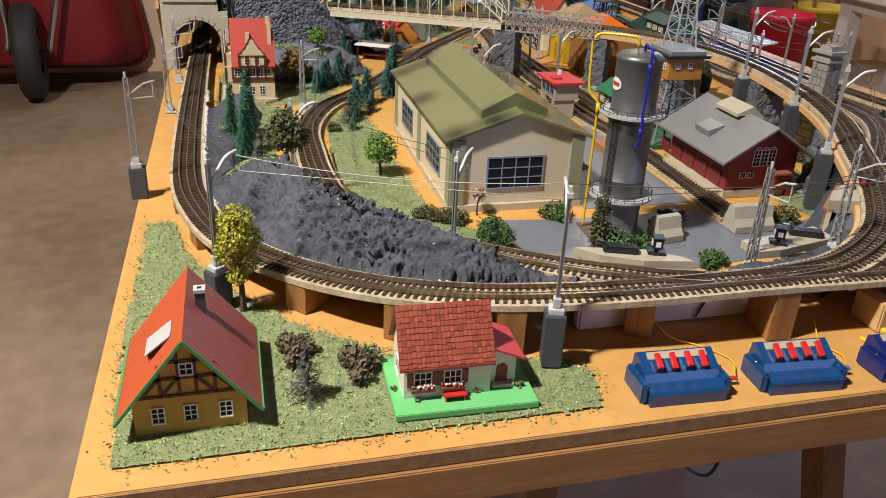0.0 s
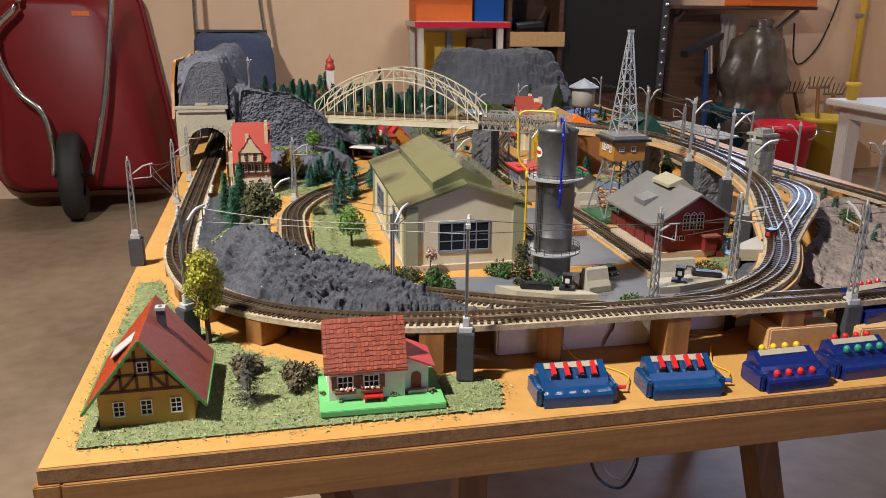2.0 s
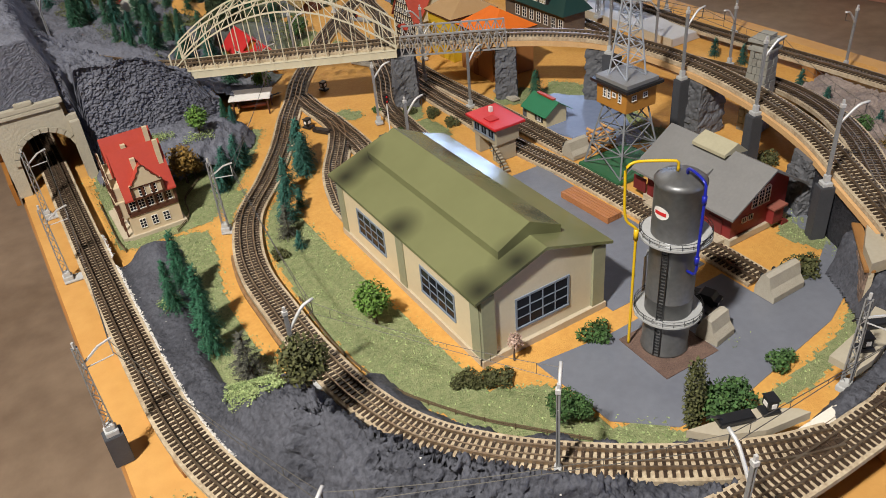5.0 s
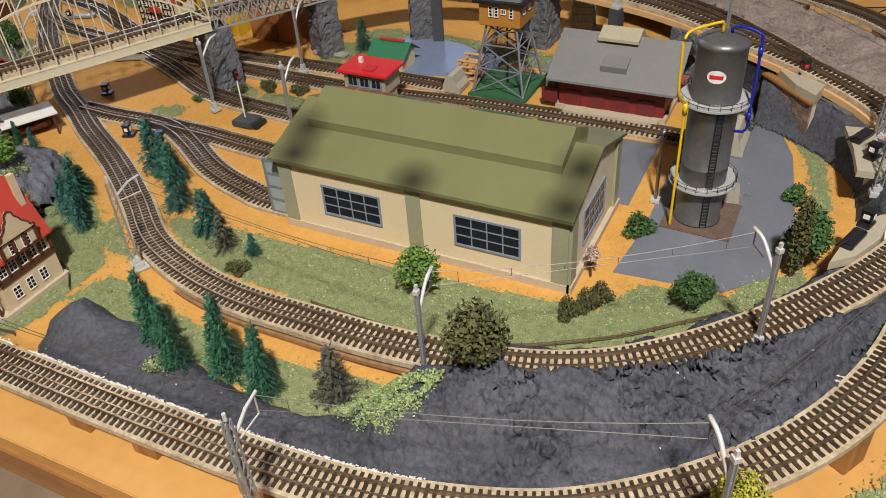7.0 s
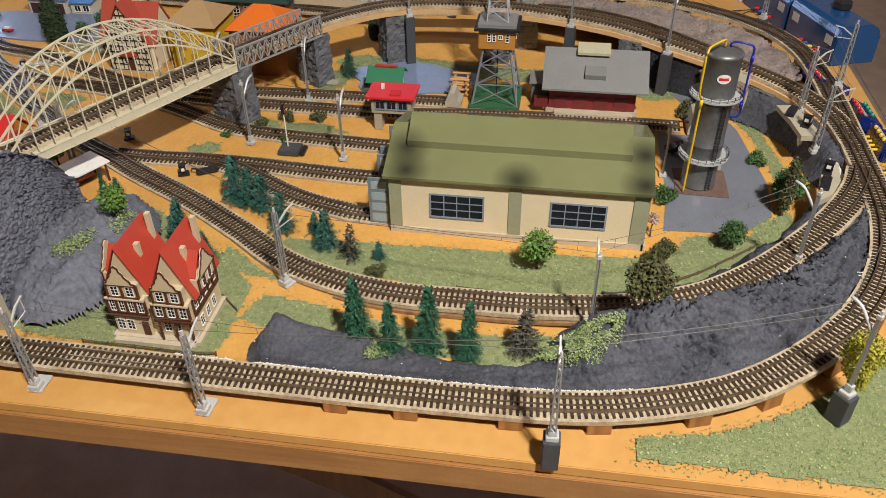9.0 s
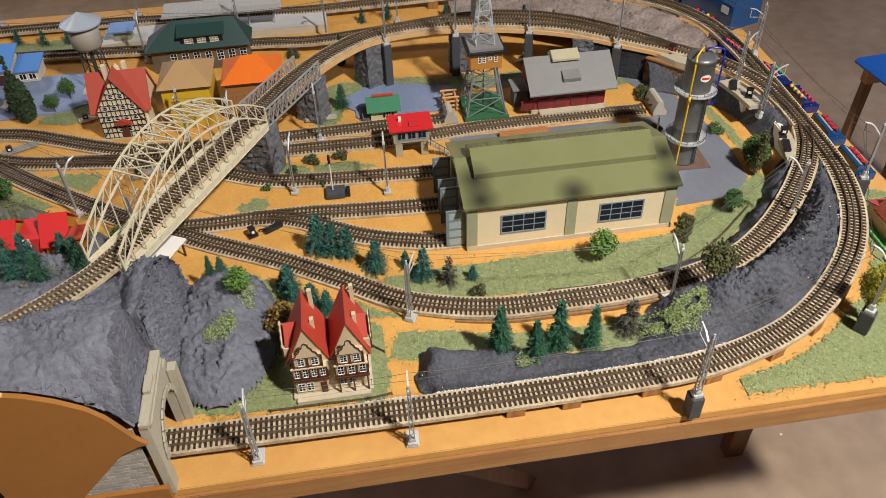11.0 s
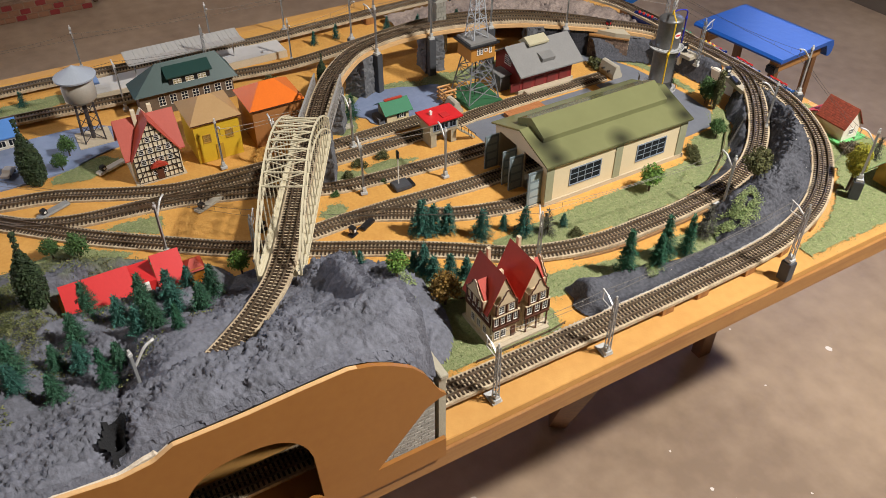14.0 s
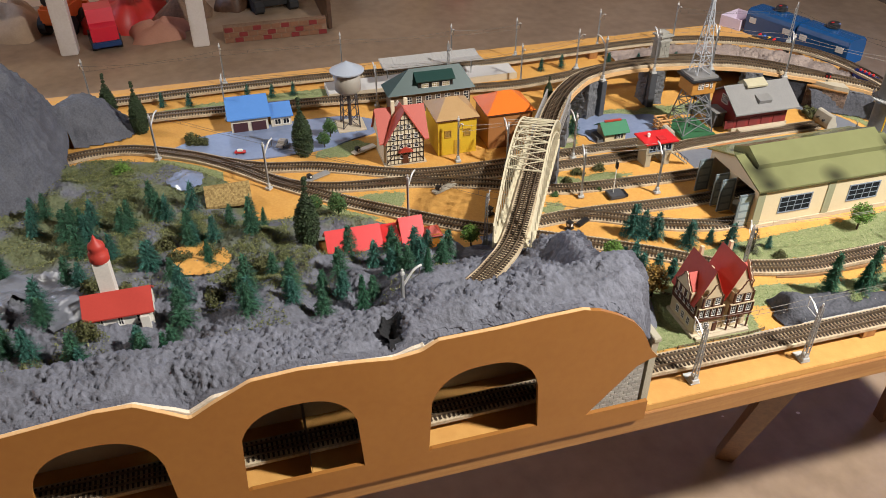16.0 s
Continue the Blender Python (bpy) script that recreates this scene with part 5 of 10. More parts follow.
def cottage():
    ob = thing("cottage", "white cottage with a red brown tiled roof on a green base", "house", (.2685, .067, .003), -1.5)
    M_COT = paint("white_cottage_wall", (0.72, 0.66, 0.56), (0.6, 0.52, 0.4), bump=0.3)
    M_TILE = vary_by_island(paint("red_brown_tiles", (0.30, 0.06, 0.028), (0.19, 0.035, 0.018), 0.5, bump=0.4), 0.25)
    part("base_plate", boxes((-.0535, .0545, -.037, .037, 0, .0055), bevel=.0006), paint("mint_green_base", (0.14, 0.46, 0.15), (0.11, 0.38, 0.12)), ob, "mint green base plate")
    z = .0055
    wx0, wx1, wy0, wy1, ev, rd = -.045, .021, -.018, .026, .034, .067
    m = (wy0 + wy1) / 2
    part("wall", prism(bmesh.new(), [(wy0, z), (wy1, z), (wy1, z + ev), (m, z + rd - .004), (wy0, z + ev)], "x", wx0, wx1), M_COT, ob, "white plastered wall")
    k = (rd - ev) / (m - wy0)
    for s in (-1, 1):
        half = m - wy0 + .0042
        rf = part("roof", prism(bmesh.new(), [(m, z + rd - .0016), (m + s * half, z + rd - k * half - .0016), (m + s * half, z + rd - k * half), (m, z + rd)], "x", wx0 - .004, wx1 + .002), M_TILE, ob, "embossed tiled roof")
        bm = bmesh.new()
        rng = random.Random(5 + s)
        L = half
        for i in range(11):
            for j in range(22):
                f0, f1 = i / 11, (i + 1.25) / 11
                xa = wx0 - .004 + (wx1 - wx0 + .006) * (j + .04) / 22
                xb = wx0 - .004 + (wx1 - wx0 + .006) * (j + .92) / 22
                f1 = min(f1, 1.0) - rng.uniform(0, .02)
                lift = .0005 + rng.uniform(0, .0006)
                q = [(xa, m + s * L * f0, z + rd - k * L * f0 + .0002), (xb, m + s * L * f0, z + rd - k * L * f0 + .0002), (xb, m + s * L * f1, z + rd - k * L * f1 + lift + .0003), (xa, m + s * L * f1, z + rd - k * L * f1 + lift + .0003)]
                v = [bm.verts.new(p) for p in q] + [bm.verts.new((p[0], p[1], p[2] - .0012)) for p in q[2:]]
                bm.faces.new(v[:4])
                bm.faces.new((v[3], v[2], v[4], v[5]))
        tagged(part("roof_tile", bm, M_TILE, rf), kind="stuff")
    # porch
    px0, px1, py0, py1 = .021, .043, -.010, .026
    part("porch_wall", prism(bmesh.new(), [(px0, z), (px1, z), (px1, z + .024), (px0, z + .034)], "y", py0, py1), M_COT, ob)
    part("porch_roof", prism(bmesh.new(), [(px0, z + .0352), (px1 + .005, z + .0235), (px1 + .005, z + .0252), (px0, z + .037)], "y", py0 - .006, py1 + .003), paint("pink_red_porch_roof", (0.5, 0.06, 0.07), (0.42, 0.04, 0.05)), ob, "pinkish red porch roof")
    n = 8
    arch = [(.0275, z + .002), (.0365, z + .002)] + [(.032 + .0045 * math.cos(math.pi * k / n), z + .014 + .0045 * math.sin(math.pi * k / n)) for k in range(n + 1)]
    part("door", prism(bmesh.new(), arch, "y", py0 - .0008, py0 + .0005), paint("dark_red_door", (0.28, 0.03, 0.02)), ob, "round topped red door")
    part("doorstep", boxes((.024, .041, py0 - .006, py0 - .0002, z, z + .003)), M_STONEC, ob)
    shut = paint("brown_red_shutter", (0.2, 0.05, 0.03))
    rng = random.Random(3)
    for u in (-.031, -.0085):
        window(ob, "-y", wy0, u, z + .0165, .012, .011, 3, 2, M_WHITE, .0007, .0008)
        for s in (-1, 1):
            part("shutter", boxes((u + s * .0095 - .0022, u + s * .0095 + .0022, wy0 - .0014, wy0 - .0001, z + .0105, z + .0225)), shut, ob)
        bx = part("flower_box", boxes((u - .009, u + .009, wy0 - .005, wy0 - .0002, z + .0075, z + .0098)), shut, ob)
        for c, mm in (((0.7, 0.2, 0.16), "pink_blossom"), ((0.75, 0.7, 0.6), "white_blossom"), ((0.1, 0.16, 0.05), "box_leaf")):
            bm = bmesh.new()
            for _ in range(9):
                xx, yy, zz, r = u + rng.uniform(-.0085, .0085), wy0 - .003 + rng.uniform(-.0015, .0015), z + .0105 + rng.uniform(0, .0022), rng.uniform(.0007, .0014)
                bmesh.ops.create_icosphere(bm, subdivisions=1, radius=r, matrix=Matrix.Translation((xx, yy, zz)))
            part("blossom", bm, paint(mm, c), bx)
    window(ob, "-x", wx0, .004, z + .0165, .012, .011, 3, 2, M_WHITE, .0007, .0008)
    red = paint("bright_red_bench", (0.55, 0.02, 0.02), rough=0.35)
    part("bench_seat", boxes((-.0155, .001, -.0275, -.0205, z + .0045, z + .0058)), red, ob, "bright red garden bench")
    part("bench_back", boxes((-.0155, .001, -.0205, -.0193, z + .0058, z + .0115)), red, ob)
    bm = bmesh.new()
    for sx in (-.0145, -.0005):
        box(bm, sx - .0006, sx + .0006, -.0268, -.0195, z, z + .0045)
    part("bench_leg", bm, red, ob)
    bm = bmesh.new()
    for cx0, cy0, nn, rr in ((.012, -.017, 26, .004), (.046, -.016, 24, .004), (-.035, -.0215, 12, .0025), (-.05, -.005, 14, .003), (.02, -.0125, 14, .003)):
        for _ in range(nn):
            a = Vector((rng.gauss(0, 1), rng.gauss(0, 1), abs(rng.gauss(0, 1)))).normalized() * rr * rng.uniform(.5, 1)
            bmesh.ops.create_icosphere(bm, subdivisions=1, radius=rng.uniform(.0006, .0014), matrix=Matrix.Translation((cx0 + a.x, cy0 + a.y, z + .0006 + a.z)))
    part("garden_shrub", bm, vary_by_island(paint("dull_green_moss", (0.06, 0.085, 0.025), (0.12, 0.1, 0.05)), 0.4), ob, "mossy green garden shrubs")


cottage()

# ---- bridge, viaduct, tunnel ----
M_BRIDGE = paint("ivory_bridge_plastic", (0.60, 0.54, 0.38), (0.50, 0.44, 0.29), 0.5)
M_GIRDER = paint("grey_lattice_girder", (0.30, 0.29, 0.27), (0.2, 0.19, 0.18), 0.5)
M_PIER = paint("dark_grey_stone_pier", (0.12, 0.12, 0.125), (0.07, 0.07, 0.075), 0.85, bump=0.9, bump_scale=300)


def arch_bridge():
    A, B = Vector((.297, 1.2235, .1028)), Vector((.618, 1.039, .108))
    L = (B - A).length
    ob = thing("arch_bridge", "ivory coloured steel arch railway bridge with lattice trusses", "bridge")
    ob.matrix_world = Matrix.Translation(A) @ (B - A).to_track_quat("X", "Z").to_matrix().to_4x4()
    w = .031
    for s in (-1, 1):
        part("walkway", boxes((.0, L, min(s * .0175, s * w), max(s * .0175, s * w), -.0075, -.0045)), M_BRIDGE, ob, "ivory walkway plate")
        bm = boxes((0, L, s * w - .0012, s * w + .0012, -.014, -.0035), (0, L, s * w - .002, s * w + .002, -.0035, -.0025), (0, L, s * w - .002, s * w + .002, -.015, -.014))
        for k in range(21):
            x = L * k / 20
            box(bm, max(x - .0008, 0), min(x + .0008, L), s * w - .0018, s * w + .0018, -.014, -.0035)
        part("side_girder", bm, M_BRIDGE, ob, "ivory side girder")
        up = lambda t: .028 + .075 * (1 - (2 * t - 1) ** 2)
        lo = lambda t: .002 + .078 * (1 - (2 * t - 1) ** 2)
        n = 16
        tr = part("arch_truss", bar(bmesh.new(), (0, s * w, -.003), (0, s * w, up(0)), .0024), M_BRIDGE, ob, "ivory arched lattice truss")
        rows = [("end_post", (L, s * w, -.003), (L, s * w, up(1)), .0024, .0024)]
        for k in range(n):
            t0, t1 = k / n, (k + 1) / n
            x0, x1 = L * t0, L * t1
            rows.append(("upper_chord", (x0, s * w, up(t0)), (x1, s * w, up(t1)), .0026, .0022))
            rows.append(("lower_chord", (x0, s * w, lo(t0)), (x1, s * w, lo(t1)), .0026, .0022))
            a, b = ((x0, s * w, lo(t0)), (x1, s * w, up(t1))) if k < n / 2 else ((x0, s * w, up(t0)), (x1, s * w, lo(t1)))
            rows.append(("diagonal_bar", a, b, .0012, .0012))
            if k:
                rows.append(("upright_bar", (x0, s * w, lo(t0)), (x0, s * w, up(t0)), .0013, .0013))
                rows.append(("hanger", (x0, s * w, -.003), (x0, s * w, lo(t0)), .0015, .0015))
        for nm, a, b, h, d in rows:
            part(nm, bar(bmesh.new(), a, b, h, d), M_BRIDGE, tr)
    n = 16
    for k in range(4, 13):
        t = k / n
        z = up(t)
        bm = bar(bmesh.new(), (L * t, -w, z), (L * t, w, z), .002)
        if k < 12:
            z2 = up((k + 1) / n)
            bar(bm, (L * t, -w, z), (L * (k + 1) / n, w, z2), .0013)
            bar(bm, (L * t, w, z), (L * (k + 1) / n, -w, z2), .0013)
        part("top_brace", bm, M_BRIDGE, ob)


arch_bridge()


def lattice_girders():
    A, B = Vector((.625, 1.034, .108)), Vector((.772, .941, .1085))
    L = (B - A).length
    ob = thing("girder_span", "grey lattice girder span joining bridge and viaduct", "girder bridge")
    ob.matrix_world = Matrix.Translation(A) @ (B - A).to_track_quat("X", "Z").to_matrix().to_4x4()
    for s in (-1, 1):
        bm = bmesh.new()
        y = s * .0255
        for z in (-.016, .017):
            bar(bm, (0, y, z), (L, y, z), .0028, .0024)
        n = 12
        for k in range(n):
            x0, x1 = L * k / n, L * (k + 1) / n
            bar(bm, (x0, y, -.016), (x1, y, .017), .0016)
            bar(bm, (x0, y, .017), (x1, y, -.016), .0016)
            bar(bm, (x0, y, -.016), (x0, y, .017), .0016)
        bar(bm, (L, y, -.016), (L, y, .017), .0016)
        part("lattice_girder", bm, M_GIRDER, ob)


lattice_girders()


def stone_pier(x, y, wx, wy, h, rz, label, mat=None, taper=0.9):
    ob = thing("viaduct_pier", label, "bridge pier", (x, y, .0016), rz, "viaduct piers")
    if mat is None:
        bm = bmesh.new()
        rows, cols, seed = 22, 12, Vector((x * 9, y * 9, 0))
        rings = []
        for i in range(rows + 1):
            f, z, ring = 1 - (1 - taper) * i / rows, h * i / rows, []
            for k in range(4 * cols):
                sd, t = divmod(k, cols)
                t = -1 + 2 * t / cols
                px, py = ((t, -1), (1, t), (-t, 1), (-1, -t))[sd]
                q = Vector((px * wx * f, py * wy * f, z))
                v, c = noise.voronoi((q + seed) * 130)
                d = .0022 * noise.cell(c[0] * 31.0) - .002 * v[0] + .001
                ring.append(bm.verts.new(q + Vector((px, py, 0)).normalized() * d))
            rings.append(ring)
        for p, q in zip(rings, rings[1:]):
            for k in range(4 * cols):
                bm.faces.new((p[k], p[(k + 1) % (4 * cols)], q[(k + 1) % (4 * cols)], q[k]))
        bm.faces.new(rings[-1])
        part("stonework", bm, M_PIER, ob)
        return ob
    bm = bmesh.new()
    rng = random.Random(int(x * 1000 + y * 77))
    n = max(int(h / .011), 2)
    for i in range(n):
        z0, z1 = h * i / n, h * (i + .94) / n
        f = 1 - (1 - taper) * i / n
        m = 4
        for side in range(4):
            for j in range(m):
                u0, u1 = -1 + 2 * (j + (.5 if i % 2 and j else 0) * .5) / m, -1 + 2 * (j + 1 + (.25 if i % 2 and j < m - 1 else 0)) / m - .04
                d = rng.uniform(0, .0014)
                if side < 2:
                    sy = 1 if side else -1
                    a, b = sorted((sy * wy * f * .8, sy * (wy * f + d)))
                    box(bm, wx * f * u0, wx * f * u1, a, b, z0, z1)
                else:
                    sx = 1 if side == 3 else -1
                    a, b = sorted((sx * wx * f * .8, sx * (wx * f + d)))
                    box(bm, a, b, wy * f * u0 * .98, wy * f * u1 * .98, z0, z1)
    part("stonework", bm, mat or M_PIER, ob)
    part("core", boxes((-wx * taper * .95, wx * taper * .95, -wy * taper * .95, wy * taper * .95, 0, h - .0005)), mat or M_PIER, ob)
    return ob


stone_pier(.625, 1.034, .022, .034, .090, -30, "dark grey stone pier under the bridge end")
stone_pier(.772, .942, .018, .028, .091, -35, "grey stone pier with a white stain below the girder end")
stone_pier(.882, .822, .024, .026, .088, -60, "dark rough stone pier under the curved viaduct")
stone_pier(.911, .635, .024, .026, .083, 85, "dark rough stone pier under the curved viaduct")
stone_pier(.852, .395, .022, .026, .075, 65, "dark rough stone pier under the curved viaduct")
stone_pier(.738, .188, .030, .026, .050, 40, "dark rough stone pier under the ramp")
stone_pier(.972, .584, .017, .017, .125, 10, "slender grey brick tower standing beside the viaduct", paint("grey_green_brick", (0.27, 0.26, 0.22), (0.17, 0.165, 0.14), 0.8, bump=0.5), .8)
bm = boxes((-.017, .017, -.017, .017, 0, .004), (-.013, .013, -.013, .013, .004, .012), (-.018, .018, -.018, .018, .012, .016), (-.01, .01, -.01, .01, .016, .023))
cap = tagged(part("tower_crown", bm, paint("grey_stone_crown", (0.3, 0.29, 0.25), (0.2, 0.19, 0.16), 0.8)), "stepped grey stone crown on the brick tower", "tower top")
cap.matrix_world = pose(.972, .584, .1266, 0, 0, 10)

# the embankment wall under the ramp's outer part and front
ramp = PL[7][(PL[7][:, 0] > 0.66) & (PL[7][:, 1] < 0.40)]
bmw = bmesh.new()
rs = side_of(ramp)
low = [bmw.verts.new((q[0] - r[0] * .02, q[1] - r[1] * .02, .0016)) for q, r in zip(ramp, rs)]
top = [bmw.verts.new((q[0] - r[0] * .0195, q[1] - r[1] * .0195, q[2] - .0142)) for q, r in zip(ramp, rs)]
for i in range(len(ramp) - 1):
    bmw.faces.new((low[i], low[i + 1], top[i + 1], top[i]))
bmesh.ops.solidify(bmw, geom=bmw.faces[:], thickness=.003)
tagged(part("ramp_wall", bmw, M_ROCKD), "rough dark grey rock wall below the ramp", "retaining wall", kind="structure")


def profile_board(name, us, spans, x0, x1, mat, axis="x"):
    """A board sawn to shape: at each u a list of (low, high) spans, the same number throughout."""
    bm = bmesh.new()
    for k in range(len(spans[0])):
        cols = [[bm.verts.new((x0, u, z) if axis == "x" else (u, x0, z)) for z in s[k]] for u, s in zip(us, spans)]
        for a, b in zip(cols, cols[1:]):
            if abs(a[1].co.z - a[0].co.z) + abs(b[1].co.z - b[0].co.z) > 1e-5:
                bm.faces.new((a[0], b[0], b[1], a[1]))
    bmesh.ops.remove_doubles(bm, verts=bm.verts, dist=1e-5)
    r = bmesh.ops.extrude_face_region(bm, geom=bm.faces[:])
    d = Vector((x1 - x0, 0, 0)) if axis == "x" else Vector((0, x1 - x0, 0))
    bmesh.ops.translate(bm, vec=d, verts=[v for v in r["geom"] if isinstance(v, bmesh.types.BMVert)])
    return bm


def tunnel_front():
    ob = thing("tunnel_front_board", "brown hardboard mountain front with sawn arched openings", "scenery board")
    ky = [1.131, 1.141, 1.159, 1.175, 1.20, 1.225, 1.25, 1.30, 1.36, 1.435, 1.456, 1.49, 1.53, 1.60, 1.655, 1.70, 1.727, 1.75, 1.78, 1.82, 1.91, 2.0, 2.1, 2.2, 2.36]
    kz = [.110, .122, .160, .180, .198, .211, .218, .217, .214, .214, .202, .198, .204, .211, .208, .185, .169, .185, .205, .207, .198, .19, .18, .17, .15]
    us = np.unique(np.r_[np.linspace(1.131, 2.36, 260), [1.2265, 1.1595]])
    arches = [(1.3740, .073), (1.609, .072), (1.838, .072), (2.07, .072)]
    spans = []
    for u in us:
        top = float(np.interp(u, ky, kz))
        lo, hi = .024, .024
        if u < 1.2265:
            hi = float(np.interp(u, [1.131, 1.141, 1.1595, 1.2265], [.109, .108, .099, .024]))
        for c, r in arches:
            d = abs(u - c)
            if d < r:
                lo, hi = .026, .092 + .067 * math.sqrt(max(1 - (d / r) ** 2.6, 0))
        spans.append([(-.012, lo), (max(hi, lo), top)])
    part("board", profile_board("board", us, spans, -.0125, -.0065, M_PLY), M_PLY, ob, "brown hardboard with sawn edge")
    k = us > 1.24
    bm = profile_board("edge", us[k], [[(float(np.interp(u, ky, kz)) + .0002, float(np.interp(u, ky, kz)) + .0007)] for u in us[k]], -.0122, -.0068, M_EDGE)
    part("sawn_edge", bm, M_EDGE, ob)
    tunnel = thing("tunnel_lining", "pale foam board wall inside the tunnel", "tunnel wall", kind="structure")
    part("back_wall", boxes((.112, .118, 1.17, 2.34, .0016, .088)), paint("pale_foam_board", (0.42, 0.36, 0.27), (0.34, 0.28, 0.2), 0.8), tunnel)
    part("side_wall", boxes((.0, .112, 2.334, 2.34, .0016, .14)), paint("foam_end", (0.42, 0.36, 0.27)), tunnel)


tunnel_front()


def tunnel_portal():
    ob = thing("tunnel_portal", "beige grey stone tunnel portal over the outer track", "tunnel portal")
    st = paint("beige_grey_portal_stone", (0.40, 0.36, 0.27), (0.30, 0.265, 0.195), 0.8, bump=0.4)
    us = np.linspace(-.004, .112, 90)
    c, r = .056, .041
    spans = []
    for u in us:
        d = abs(u - c)
        hi = .05 + math.sqrt(max(r * r - d * d, 0)) if d < r else .0
        spans.append([(hi, .128 if u < .096 else .105)])
    part("wall", profile_board("wall", us, spans, 1.127, 1.137, st, "y"), st, ob, "coursed stone face")
    part("coping", boxes((-.006, .1, 1.1245, 1.1355, .1282, .135), (.0, .094, 1.1235, 1.1265, .122, .1278), bevel=.0008), st, ob)
    part("coping_cap", boxes((.035, .06, 1.126, 1.1345, .1352, .141), bevel=.0008), st, ob)
    part("buttress", boxes((.0985, .112, 1.116, 1.1258, 0.0016, .098)), st, ob)
    n = 12
    for k in range(n):
        a0, a1 = math.pi * k / n + .02, math.pi * (k + 1) / n - .02
        q = [(c + rr * math.cos(a), .05 + rr * math.sin(a)) for rr, a in ((r + .0002, a0), (r + .008, a0), (r + .008, a1), (r + .0002, a1))]
        part("voussoir", prism(bmesh.new(), q, "y", 1.1238, 1.1258), st, ob)
    card = paint("printed_grey_brick_card", (0.3, 0.28, 0.24), (0.2, 0.18, 0.15), 0.8)
    bm = prism(bmesh.new(), [(1.143, .0015), (1.232, .0015), (1.232, .03), (1.165, .128), (1.143, .128)], "x", -.0045, -.002)
    side = part("side_card", bm, card, ob, "grey printed brick card")
    rng = random.Random(4)
    bm = bmesh.new()
    for i in range(22):
        z = .002 + i * .0056
        for j in range(9):
            y = 1.1435 + j * .0098 + (i % 2) * .0049
            if y + .009 < 1.143 + .089 - max(0, z - .03) * .68 and z < .124:
                box(bm, -.0052, -.0045, y, y + .0088, z, z + .0046)
    tagged(part("brick_course", bm, vary_by_island(paint("grey_brick_print", (0.33, 0.31, 0.27), (0.25, 0.23, 0.2), 0.8), 0.2), side), kind="stuff")
    # added black sheet across the track, standing in for the tunnel's darkness
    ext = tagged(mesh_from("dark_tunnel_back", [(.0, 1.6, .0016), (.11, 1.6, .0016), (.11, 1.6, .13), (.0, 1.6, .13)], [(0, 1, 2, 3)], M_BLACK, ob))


tunnel_portal()

# ---- more houses ----
def gable_cap(ob, face, c, u, z, w, h, mat):
    """A curved ornamental gable with steps."""
    sg, ax = (1 if face[0] == "+" else -1), face[1]
    pts = [(-.5, 0), (-.5, .10), (-.40, .13), (-.36, .30), (-.24, .44), (-.20, .62), (-.12, .72), (-.10, .90), (0, 1.0)]
    out = [(u + a * w, z + b * h) for a, b in pts] + [(u - a * w, z + b * h) for a, b in pts[-2::-1]]
    a, b = sorted((c, c + sg * .0016))
    part("ornate_gable", prism(bmesh.new(), out, ax, a, b), mat, ob, "curved ivory gable")
    bm = bmesh.new()
    for (p, q) in zip(out[:-1], out[1:]):
        P = (lambda t: (c + sg * .002, t[0], t[1])) if ax == "x" else (lambda t: (t[0], c + sg * .002, t[1]))
        bar(bm, P(p), P(q), .0012)
    part("gable_trim", bm, M_TIMBER, ob)


M_SANDST = paint("sand_coloured_plaster", (0.56, 0.45, 0.29), (0.46, 0.36, 0.22))


